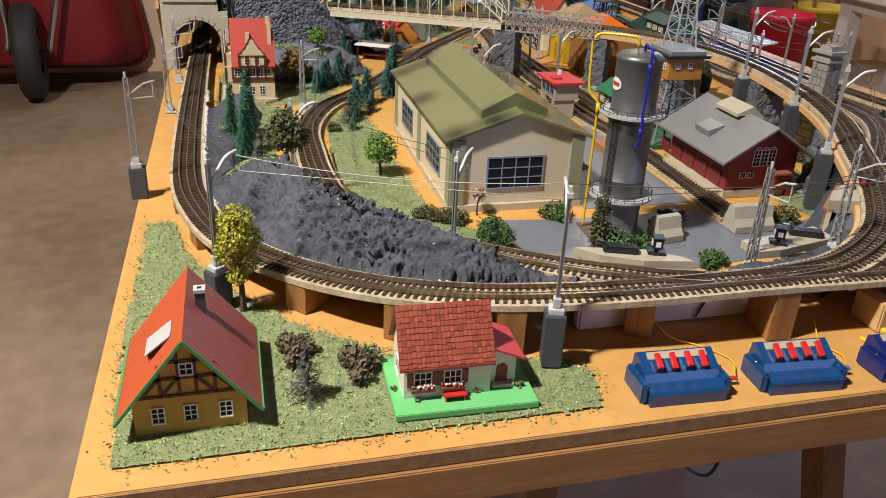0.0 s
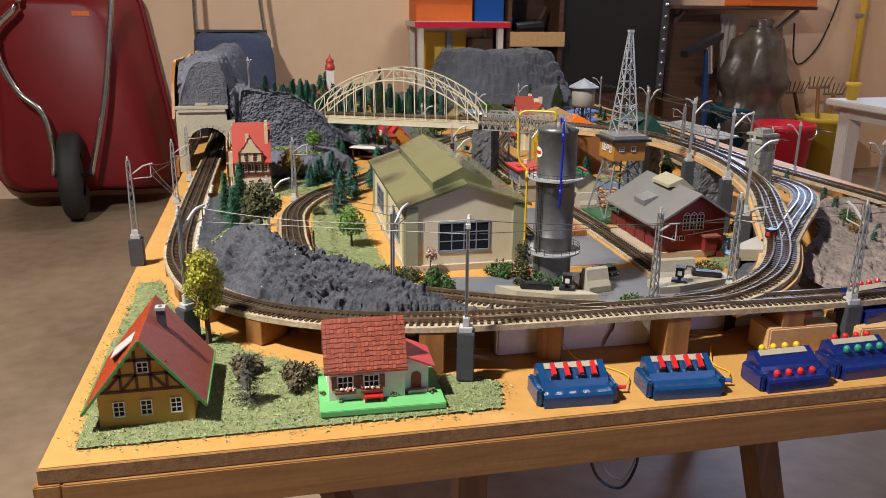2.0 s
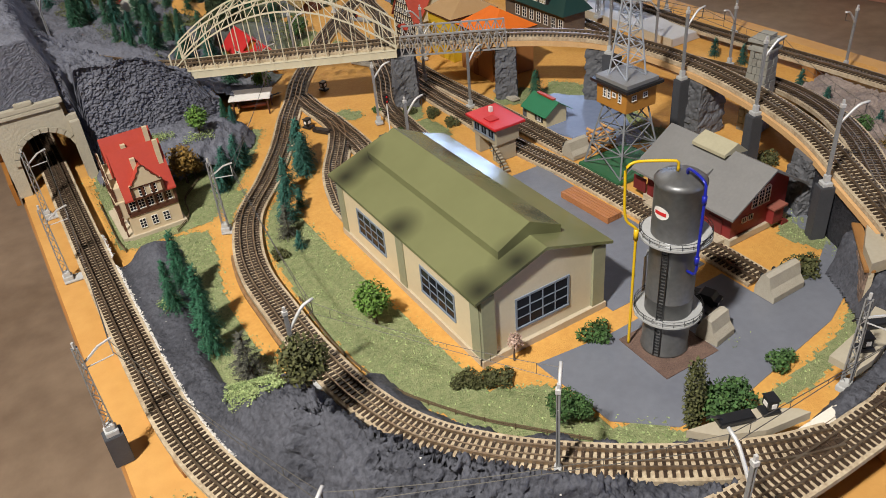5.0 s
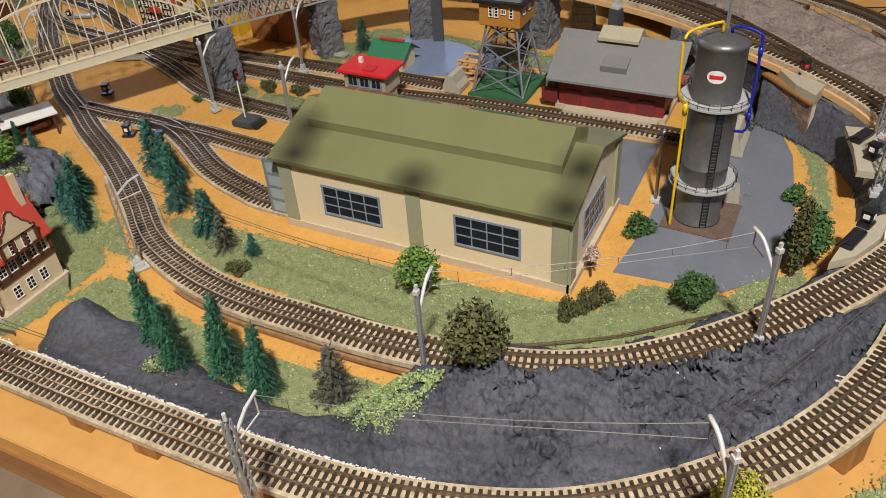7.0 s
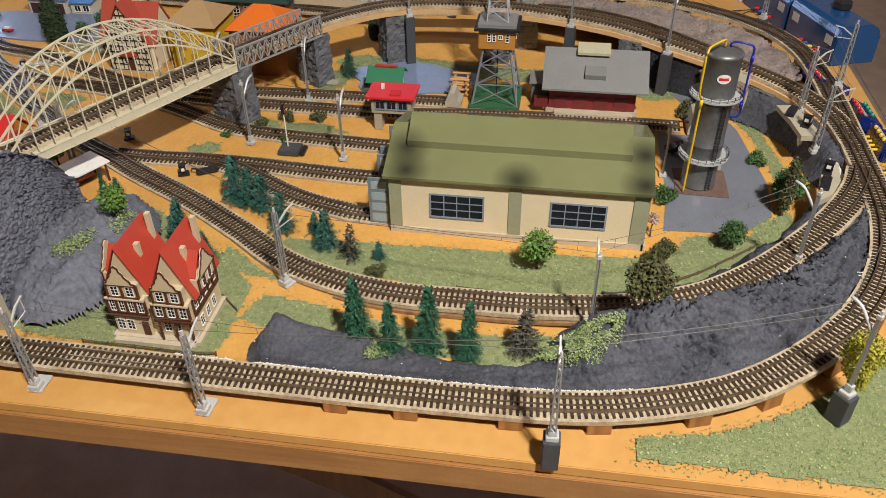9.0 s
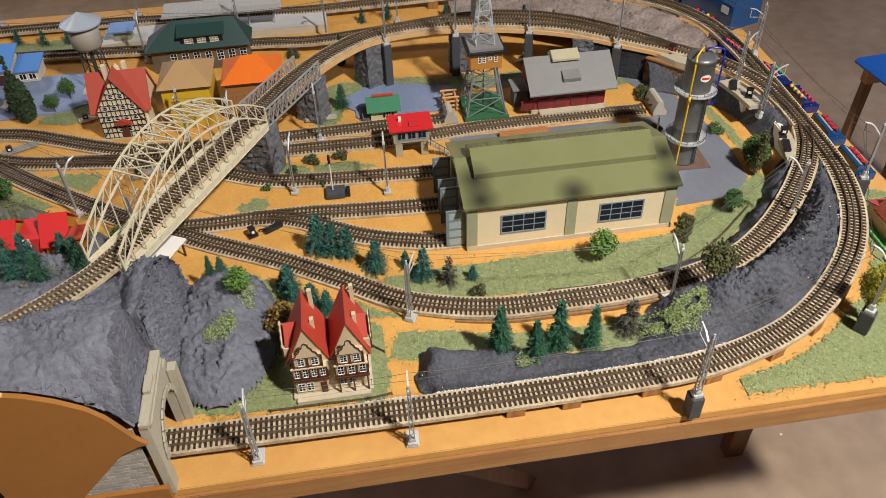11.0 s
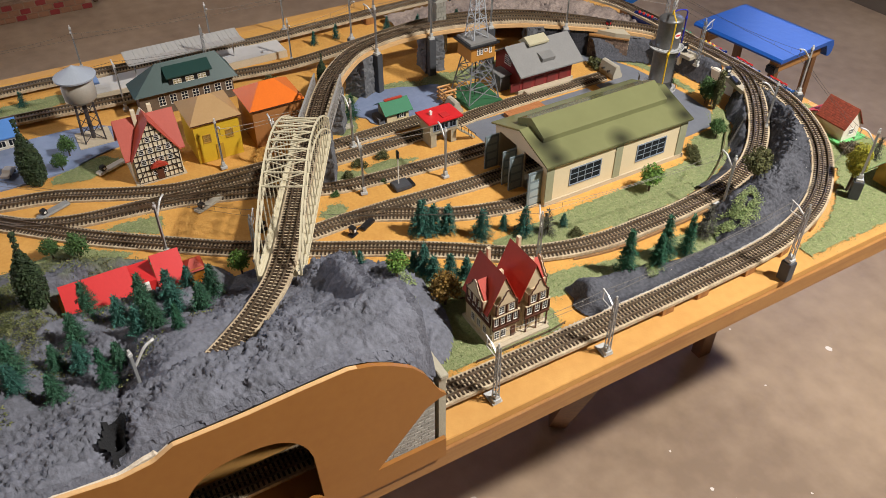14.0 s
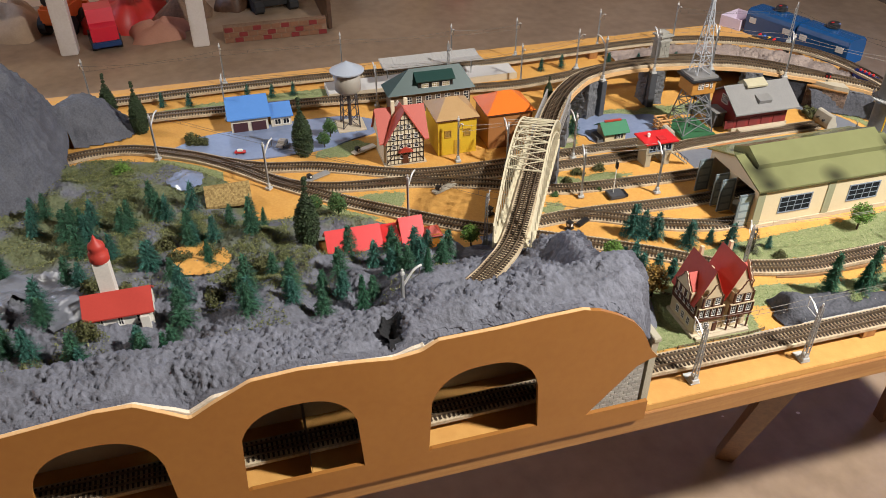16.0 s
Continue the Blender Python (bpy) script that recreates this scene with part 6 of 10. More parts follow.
def tall_house():
    x0, x1, y0, y1 = .108, .180, .891, .985
    ob = thing("half_timbered_house", "tall half timbered double gabled house with red roofs", "house", (0, 0, .003))
    part("foundation", boxes((x0 - .004, x1 + .004, y0 - .004, y1 + .004, -.001, .004)), M_STONEC, ob, "pale stone base")
    z, H, TOP = .004, .053, .072
    ym, ridge = (y0 + y1) / 2, .120
    part("wall", boxes((x0 + .006, x1, y0, y1, z, z + H)), M_SANDST, ob, "ivory plaster wall")
    bays = ((y0, ym - .006, x0 - .003), (ym + .004, y1, x0))
    for nb, (a, b, xf) in enumerate(bays):
        m, half = (a + b) / 2, (b - a) / 2 + .006
        part("bay", boxes((xf, x0 + .0061, a, b, z + .028, z + H)), M_SANDST, ob)
        part("ground_floor", boxes((xf + (.007 if nb == 0 else .001), x0 + .006, a + .001, b - .001, z, z + .0279)), M_SANDST, ob)
        gw = (b - a) * .40
        part("gable_storey", boxes((xf, x0 + .03, m - gw, m + gw, z + H + .0002, z + TOP)), M_SANDST, ob)
        rows = ((z + .042, .014, 4 if nb else 3, a, b), (z + .063, .012, 2, m - gw, m + gw))
        for zz, hh, n, ya, yb in rows:
            for i in range(n):
                u = ya + (yb - ya) * (i + .5) / n
                window(ob, "-x", xf, u, zz, min((yb - ya) / n * .5, .0075), hh, 2, 3, M_WHITE, .0006, .0006, .0009)
            bm = bmesh.new()
            for zq in (zz - .009, zz + .009):
                bar(bm, (xf - .0006, ya, zq), (xf - .0006, yb, zq), .0016, .0032)
            for i in range(n + 1):
                u = ya + (yb - ya) * i / n
                bar(bm, (xf - .0006, u, zz - .009), (xf - .0006, u, zz + .009), .0016, .0034)
            part("timber_frame", bm, M_TIMBER, ob)
        part("cornice", boxes((xf - .0028, xf - .0002, a - .001, b + .001, z + .0515, z + .0535)), M_SANDST, ob)
        part("jetty_beam", boxes((xf - .0025, xf + .001, a - .001, b + .001, z + .0275, z + .0305)), M_TIMBER, ob, "dark carved beam")
        for i in range(2):
            window(ob, "-x", xf + (.007 if nb == 0 else .001), b - .008 - .011 * i, z + .014, .0075, .013, 2, 3, M_WHITE, .0006, .0006, .0009)
        if nb:
            part("door", boxes((xf - .0002, xf + .002, a + .003, a + .011, z, z + .02), bevel=.0006), M_TIMBER, ob, "dark arched wooden door")
        gable_cap(ob, "-x", xf, m, z + TOP, gw * 2, .026, M_SANDST)
        for s in (-1, 1):
            q = [(m, ridge - .0015), (m + s * half, z + H - .001), (m + s * half, z + H + .0012), (m, ridge)]
            part("roof", prism(bmesh.new(), q, "x", x0 + .006, x1 + .002), M_REDROOF, ob, "bright red tiled roof")
        part("roof_core", prism(bmesh.new(), [(m, ridge - .004), (m + half - .002, z + H - .001), (m - half + .002, z + H - .001)], "x", x0 + .008, x1), M_SANDST, ob)
        for xc in (x0 + .03, x1 - .008):
            part("chimney", boxes((xc, xc + .006, m - .013, m - .008, z + H + .02, ridge + (.004 if xc > x0 + .04 else -.012))), M_SANDST, ob)
    for face, c, out in (("-y", y0, -1), ("+y", y1, 1)):
        m = (x0 + x1) / 2 + .002
        c2 = c + out * .007
        for zz, n, xa, xb in ((z + .014, 3, x0 + .012, x1 - .012), (z + .043, 5, x0 + .008, x1 - .004), (z + .063, 2, m - .015, m + .015)):
            for i in range(n):
                window(ob, face, c2 if n == 2 else c, xa + (xb - xa) * (i + .5) / n, zz, .0075, .0125, 2, 3, M_WHITE, .0006, .0006, .0009)
        yy = c + out * .0006
        bm = bmesh.new()
        for zq in (z + .0295, z + .0325, z + .0515):
            bar(bm, (x0 + .006, yy, zq), (x1, yy, zq), .0016, .0032)
        for i in range(6):
            u = x0 + .007 + (x1 - x0 - .008) * i / 5
            bar(bm, (u, yy, z + .0325), (u, yy, z + .0515), .0016, .0034)
        yy = c2 + out * .0006
        for zq in (z + .0545, z + .0715):
            bar(bm, (m - .021, yy, zq), (m + .021, yy, zq), .0016, .0032)
        for i in range(4):
            u = m - .020 + .04 * i / 3
            bar(bm, (u, yy, z + .0545), (u, yy, z + .0715), .0016, .0034)
        part("timber_frame", bm, M_TIMBER, ob)
        ya, yb = sorted((c2, c - out * .018))
        part("dormer", boxes((m - .021, m + .021, ya, yb, z + H + .0002, z + TOP)), M_SANDST, ob)
        gable_cap(ob, face, c2, m, z + TOP, .042, .028, M_SANDST)
        for s in (-1, 1):
            q = [(m, z + TOP + .023), (m + s * .019, z + TOP), (m + s * .019, z + TOP + .0018), (m, z + TOP + .025)]
            ya, yb = sorted((c2 - out * .0028, c - out * .026))
            part("dormer_roof", prism(bmesh.new(), q, "y", ya, yb), M_REDROOF, ob)
    for u in (y0 + .002, y0 + .02, y0 + .038):
        part("porch_post", boxes((x0 - .0045, x0 - .0025, u - .001, u + .001, .004, z + .0274)), M_TIMBER, ob)
    part("porch_floor", boxes((x0 - .011, x0 - .0042, y0, y1, -.001, .0035)), M_STONEC, ob)


tall_house()


def fachwerk_house():
    """A tall timbered gable before a main roof whose ridge runs across it."""
    x0, x1, y0, y1 = .768, .850, 1.246, 1.326
    ob = thing("fachwerk_house", "steep gabled white and black timber house with a red roof", "house", (0, 0, .004))
    ym, ev, rd = (y0 + y1) / 2, .056, .123
    half = (y1 - y0) / 2
    part("wall", prism(bmesh.new(), [(y0, 0), (y1, 0), (y1, ev), (ym, rd - .004), (y0, ev)], "x", x0, x1 - .02), M_IVORY, ob, "white plaster wall")
    part("rear_wall", boxes((x0 + .012, x1, y0 - .004, y1 + .004, 0, ev)), M_IVORY, ob)
    dark = paint("black_brown_timber", (0.03, 0.018, 0.014))
    bm = bmesh.new()
    for i in range(11):
        z = rd * .92 * i / 10
        hw = half if z < ev else half * (rd - .004 - z) / (rd - .004 - ev)
        bar(bm, (x0 - .0003, ym - hw, z), (x0 - .0003, ym + hw, z), .0012, .0022)
    for i in range(11):
        u = y0 + (y1 - y0) * i / 10
        hw = 1 - abs(u - ym) / half
        bar(bm, (x0 - .0003, u, 0), (x0 - .0003, u, ev + (rd - .005 - ev) * hw), .0012, .0018)
    for a, b, z in ((y0, y0 + .016, .03), (y1, y1 - .016, .03), (y0, y0 + .016, .004), (y1, y1 - .016, .004)):
        bar(bm, (x0 - .0004, a, z), (x0 - .0004, b, z + .022), .0012, .0018)
    part("timber_frame", bm, dark, ob, "black timber grid")
    for zz, n in ((.018, 2), (.042, 4), (.064, 4), (.086, 2)):
        for i in range(n):
            u = ym + (i - (n - 1) / 2) * .016
            window(ob, "-x", x0, u, zz, .0072, .010, 2, 3, M_WHITE, .0006, .0006, .0014)
    part("door", boxes((x0 - .002, x0 - .0002, ym - .006, ym + .006, .0, .022)), M_TIMBER, ob)
    part("door_canopy", prism(bmesh.new(), [(ym - .016, .030), (ym + .016, .030), (ym + .010, .036), (ym, .039), (ym - .010, .036)], "x", x0 - .009, x0 - .0002), M_REDROOF, ob, "small red canopy")
    k = (rd - ev) / half
    rr = paint("orange_red_tiles", (0.42, 0.07, 0.04), (0.34, 0.05, 0.03), 0.55)
    for s in (-1, 1):
        h = half + .005
        q = [(ym, rd - .001), (ym + s * h, rd - k * h), (ym + s * h, rd - k * h + .0022), (ym, rd + .0015)]
        part("gable_roof", prism(bmesh.new(), q, "x", x0 - .004, x0 + .042), rr, ob, "steep red roof")
    xm, top = (x0 + x1) / 2 + .006, .112
    for s in (-1, 1):
        h = .043
        z1 = ev - .008
        q = [(xm, top - .0015), (xm + s * h, z1), (xm + s * h, z1 + .002), (xm, top)]
        part("main_roof", prism(bmesh.new(), q, "y", y0 - .014, y1 + .014), rr, ob, "red main roof")
    part("roof_core", prism(bmesh.new(), [(xm - .041, ev - .007), (xm + .041, ev - .007), (xm, top - .002)], "y", y0 - .010, y1 + .010), M_IVORY, ob)
    part("chimney", boxes((xm - .012, xm - .004, ym + .012, ym + .019, top - .02, top + .016)), M_IVORY, ob)
    part("chimney", boxes((xm + .004, xm + .012, ym - .020, ym - .013, top - .02, top + .012)), M_IVORY, ob)
    part("plinth", boxes((x0 - .003, x1 + .003, y0 - .006, y1 + .006, -.0035, 0.0)), M_STONEC, ob)


fachwerk_house()


def pyramid_house(name, label, x0, x1, y0, y1, h, rh, wall, roof, ridge=0.0, over=.006):
    ob = thing(name, label, "house", (0, 0, .0022))
    part("wall", boxes((x0, x1, y0, y1, 0, h)), wall, ob)
    bm = bmesh.new()
    a = [bm.verts.new(p) for p in ((x0 - over, y0 - over, h - .003), (x1 + over, y0 - over, h - .003), (x1 + over, y1 + over, h - .003), (x0 - over, y1 + over, h - .003))]
    xm, ym = (x0 + x1) / 2, (y0 + y1) / 2
    t = [bm.verts.new((xm, ym - ridge, h + rh)), bm.verts.new((xm, ym + ridge, h + rh))]
    bm.faces.new(a[::-1])
    bm.faces.new((a[0], a[1], t[0]))
    bm.faces.new((a[1], a[2], t[1], t[0]))
    bm.faces.new((a[2], a[3], t[1]))
    bm.faces.new((a[3], a[0], t[0], t[1]))
    part("roof", bm, roof, ob)
    part("eave_board", boxes((x0 - over + .001, x1 + over - .001, y0 - over + .001, y1 + over - .001, h - .006, h - .0032)), M_TIMBER, ob)
    return ob


yel = pyramid_house("yellow_house", "bright yellow card house with a tan hipped roof", .781, .878, 1.124, 1.210, .088, .026, paint("yellow_card_wall", (0.62, 0.40, 0.02), (0.5, 0.3, 0.02)), paint("tan_card_roof", (0.42, 0.27, 0.13), (0.36, 0.22, 0.1), 0.24), .012)
part("door", boxes((.7795, .7808, 1.16, 1.174, 0, .034)), paint("mustard_door", (0.45, 0.26, 0.02)), yel)
window(yel, "-x", .781, 1.145, .05, .012, .014, 2, 2, paint("ochre_frame", (0.4, 0.22, 0.03)), pane_mat=paint("ochre_pane", (0.3, 0.18, 0.04)))
window(yel, "-x", .781, 1.188, .05, .012, .014, 2, 2, paint("ochre_frame_two", (0.4, 0.22, 0.03)), pane_mat=paint("ochre_pane_two", (0.3, 0.18, 0.04)))
orn = pyramid_house("orange_house", "brown card house with a bright orange hipped roof", .781, .872, .996, 1.096, .086, .028, paint("brown_card_wall", (0.34, 0.14, 0.04), (0.28, 0.11, 0.03)), paint("orange_card_roof", (0.72, 0.16, 0.02), (0.62, 0.13, 0.02), 0.26), .015)
part("door", boxes((.7795, .7808, 1.042, 1.056, 0, .032)), paint("brown_card_door", (0.24, 0.09, 0.03)), orn)


def station():
    x0, x1, y0, y1 = .994, 1.062, 1.057, 1.272
    ob = thing("station_building", "station building with a large dark green hipped roof", "station", (0, 0, .0022))
    part("wall", boxes((x0 + .008, x1 - .008, y0 + .010, y1 - .010, 0, .058)), paint("dark_station_wall", (0.10, 0.07, 0.05), (0.2, 0.15, 0.1)), ob)
    g = paint("dark_green_roof", (0.012, 0.045, 0.038), (0.009, 0.034, 0.028), 0.5)
    xm, h, r = (x0 + x1) / 2, .052, .1
    bm = bmesh.new()
    a = [bm.verts.new(p) for p in ((x0 - .004, y0, h), (x1 + .004, y0, h), (x1 + .004, y1, h), (x0 - .004, y1, h))]
    t = [bm.verts.new((xm, y0 + .03, r)), bm.verts.new((xm, y1 - .06, r))]
    for f in ((a[3], a[2], a[1], a[0]), (a[0], a[1], t[0]), (a[1], a[2], t[1], t[0]), (a[2], a[3], t[1]), (a[3], a[0], t[0], t[1])):
        bm.faces.new(f)
    part("roof", bm, g, ob, "dark green hipped roof")
    ya, yb = y0 + .055, y1 - .075
    part("dormer", prism(bmesh.new(), [(x0 + .004, .058), (xm, .058), (xm, .091), (x0 + .004, .078)], "y", ya, yb), M_BLACK, ob, "wide dormer")
    part("dormer_roof", prism(bmesh.new(), [(x0 - .002, .078), (xm + .002, .0935), (xm + .002, .096), (x0 - .002, .0805)], "y", ya - .005, yb + .005), g, ob)
    for u in (ya + .017, (ya + yb) / 2, yb - .017):
        window(ob, "-x", x0 + .004, u, .0675, .016, .009, 3, 2, M_WHITE, .0008, .0006, .0012, paint("lit_pane", (0.3, 0.25, 0.12)))
    for i in range(7):
        window(ob, "-x", x0 + .008, y0 + .02 + i * .0235, .03, .012, .02, 2, 3, M_WHITE, .0007, .0008, .0012)


station()


def platform():
    ob = thing("station_platform", "pale grey station platform", "platform", (0, 0, .0016))
    part("slab", boxes((1.124, 1.2, .90, 1.39, 0, .016), bevel=.001), paint("pale_platform_card", (0.52, 0.5, 0.47), (0.44, 0.42, 0.4), 0.5), ob)
    part("edge_stone", boxes((1.122, 1.1255, .90, 1.39, 0, .0165)), M_STONEC, ob)
    can = thing("platform_canopy", "grey platform canopy with a ribbed roof on posts", "canopy", (0, 0, .0176))
    rf = paint("grey_ribbed_canopy", (0.42, 0.41, 0.39), (0.34, 0.33, 0.32), 0.3)
    part("roof", prism(bmesh.new(), [(1.118, .048), (1.155, .043), (1.191, .048), (1.191, .0505), (1.155, .0455), (1.118, .0505)], "y", .995, 1.25), rf, can)
    bm = bmesh.new()
    for k in range(25):
        y = .998 + k * .0104
        bar(bm, (1.119, y, .0508), (1.154, y, .046), .0012, .0008)
        bar(bm, (1.156, y, .046), (1.19, y, .0508), .0012, .0008)
    part("roof_rib", bm, rf, can)
    for y in (1.015, 1.07, 1.125, 1.18, 1.235):
        part("post", bar(bmesh.new(), (1.155, y, -.0014), (1.155, y, .043), .0028), rf, can)
    kiosk = thing("platform_kiosk", "small blue roofed kiosk standing on the platform", "kiosk", (0, 0, .0176))
    part("body", boxes((1.135, 1.165, 1.325, 1.36, 0, .022)), M_OLIVEW, kiosk)
    part("roof", boxes((1.125, 1.175, 1.315, 1.37, .022, .0255), bevel=.0006), paint("pale_blue_roof", (0.16, 0.27, 0.5), (0.13, 0.22, 0.42), 0.3), kiosk)


platform()


def water_tower():
    ob = thing("water_tower", "grey water tower with a pale cone roof on iron legs", "water tower", (.972, 1.366, .0022))
    part("tank", lathe(bmesh.new(), [(0, .088), (.024, .088), (.029, .094), (.0295, .136), (0, .136)], 32), paint("grey_tank", (0.32, 0.29, 0.24), (0.25, 0.225, 0.185)), ob, "weathered grey tank", True)
    part("roof", lathe(bmesh.new(), [(0, .1365), (.038, .1365), (.0385, .1395), (.006, .157), (0, .161)], 32), paint("blue_grey_cone_roof", (0.36, 0.4, 0.46), (0.3, 0.33, 0.38), 0.35), ob, "blue grey cone roof")
    iron = paint("dark_iron", (0.05, 0.04, 0.04))
    P = [(.022 * math.cos(a), .022 * math.sin(a)) for a in (math.pi / 4 + k * math.pi / 2 for k in range(4))]
    for i, (x, y) in enumerate(P):
        part("leg", bar(bmesh.new(), (x * 1.25, y * 1.25, .004), (x, y, .088), .0022), iron, ob)
        x2, y2 = P[(i + 1) % 4]
        for za, zb in ((.006, .042), (.042, .086)):
            part("brace", bar(bmesh.new(), (x * 1.2, y * 1.2, za), (x2 * 1.1, y2 * 1.1, zb), .0012), iron, ob)
            part("brace", bar(bmesh.new(), (x2 * 1.2, y2 * 1.2, za), (x * 1.1, y * 1.1, zb), .0012), iron, ob)
    part("riser_pipe", tube(bmesh.new(), [(0, 0, .004), (0, 0, .089)], .004, 10), iron, ob)
    part("base", boxes((-.032, .032, -.032, .032, 0, .0045)), M_STONEC, ob)


water_tower()


def blue_garage():
    ob = thing("blue_garage", "white double garage with a light blue roof", "garage", (-.042, .014, .0022))
    blue = paint("light_blue_roof", (0.10, 0.26, 0.62), (0.08, 0.21, 0.52), 0.3)
    w = paint("garage_white", (0.62, 0.56, 0.45))
    part("wall", boxes((1.052, 1.125, 1.535, 1.618, 0, .033)), w, ob)
    part("roof", prism(bmesh.new(), [(1.045, .034), (1.132, .052), (1.132, .0545), (1.045, .0365)], "y", 1.528, 1.625), blue, ob, "light blue sloping roof")
    part("gable", prism(bmesh.new(), [(1.052, .0331), (1.125, .0331), (1.125, .05), (1.052, .0352)], "y", 1.536, 1.617), w, ob)
    dk = paint("maroon_garage_door", (0.06, 0.02, 0.025))
    for u in (1.556, 1.597):
        part("door", boxes((1.0505, 1.0518, u - .016, u + .016, 0, .024)), dk, ob)
    an = part("annex", boxes((1.058, 1.11, 1.482, 1.528, 0, .026)), w, ob)
    part("annex_roof", prism(bmesh.new(), [(1.052, .026), (1.116, .034), (1.116, .0362), (1.052, .0282)], "y", 1.477, 1.5275), blue, an)
    for u in (1.494, 1.513):
        window(an, "-x", 1.058, u, .014, .012, .012, 2, 1, M_WHITE, .0008)
    car = thing("model_car", "tiny red and white model car on the road", "car", (.908, 1.622, .0048), 80)
    body = paint("red_car_paint", (0.5, 0.03, 0.02), rough=0.25)
    part("body", boxes((-.012, .012, -.0055, .0055, .0015, .0055), bevel=.0012), body, car)
    part("cabin", boxes((-.006, .006, -.0048, .0048, .0055, .0092), bevel=.0012), M_WHITE, car)
    for sx in (-.0075, .0075):
        for sy in (-.0052, .0052):
            part("wheel", tube(bmesh.new(), [(sx, sy - .0006, .0018), (sx, sy + .0006, .0018)], .0018, 10), M_BLACK, car)


blue_garage()


def goods_shed():
    x0, x1, y0, y1 = .704, .800, .394, .532
    ob = thing("goods_shed", "dark red goods shed with a wide grey felt roof", "goods shed", (0, 0, .0022))
    xm, ev, rd = .752, .060, .090
    part("base", boxes((x0 - .003, x1 + .003, y0 - .004, y1 + .004, 0, .009)), M_STONEC, ob, "pale stone base")
    part("wall", prism(bmesh.new(), [(x0, .009), (x1, .009), (x1, ev), (xm, rd), (x0, ev)], "y", y0, y1), M_BRICKRED, ob, "dark red boarded wall")
    k = (rd - ev) / (xm - x0)
    for s in (-1, 1):
        h = xm - x0 + .019
        part("roof", prism(bmesh.new(), [(xm, rd + .0005), (xm + s * h, rd - k * h), (xm + s * h, rd - k * h + .003), (xm, rd + .0035)], "y", y0 - .016, y1 + .012), M_GREYROOF, ob, "grey felt roof")
    part("skylight", prism(bmesh.new(), [(xm - .012, rd + .001), (xm + .02, rd - .004), (xm + .024, rd - .004), (xm + .004, rd + .012), (xm - .018, rd + .003), (xm - .018, rd - .001)], "y", .440, .492), paint("tan_skylight", (0.42, 0.38, 0.25)), ob, "tan roof vent")
    part("roof_hatch", prism(bmesh.new(), [(xm - .05, rd - k * .05 + .004), (xm - .03, rd - k * .03 + .004), (xm - .03, rd - k * .03 + .006), (xm - .052, rd - k * .05 + .012)], "y", .445, .478), M_GREYROOF, ob)
    n = 8
    wf = paint("pinkish_white_frame", (0.75, 0.62, 0.58))
    for u in (-.0105, 0, .0105):
        window(ob, "-y", y0, xm + u, .050, .0088, .02, 2, 4, wf, .0007, .0009)
        c = [(xm + u + .0044 * math.cos(math.pi * i / 8), .060 + .0044 * math.sin(math.pi * i / 8)) for i in range(9)]
        part("window_arch", prism(bmesh.new(), c + [(xm + u + .0034 * math.cos(math.pi * i / 8), .060 + .0034 * math.sin(math.pi * i / 8)) for i in range(8, -1, -1)], "y", y0 - .0012, y0 - .0001), wf, ob, "arched white frame")
    window(ob, "-y", y0, xm - .026, .028, .007, .006, 2, 1, wf, .0007, .0008)
    window(ob, "-y", y0, xm - .015, .028, .007, .006, 2, 1, wf, .0007, .0008)
    window(ob, "+y", y1, xm, .060, .022, .018, 5, 4, wf, .0008, .001)
    part("porch", boxes((xm + .016, xm + .034, y0 - .010, y0 - .0002, .009, .03)), M_BRICKRED, ob)
    part("porch_roof", boxes((xm + .013, xm + .037, y0 - .013, y0 - .0002, .03, .0325)), paint("brick_porch_roof", (0.3, 0.1, 0.07)), ob)
    bm = bmesh.new()
    for i in range(4):
        box(bm, xm + .036 + i * .003, xm + .039 + i * .003, y0 - .010, y0 - .003, .0, .009 - i * .0022)
    part("steps", bm, M_BRICKRED, ob)
    for i in range(5):
        u = y0 + .012 + i * .032
        part("wall_panel", boxes((x0 - .0016, x0 - .0002, u, u + .022, .010, .03)), paint("loading_board", (0.16, 0.02, 0.018)), ob)
    part("loading_ramp", boxes((x0 - .016, x0 - .0032, y0 + .004, y1 - .01, 0, .008)), M_STONEC, ob)
    part("side_hut", boxes((.735, .768, y1 + .0042, y1 + .03, 0, .036)), M_PIER, ob)
    part("side_hut_roof", boxes((.73, .773, y1 + .0042, y1 + .034, .036, .039)), M_GREYROOF, ob)


goods_shed()


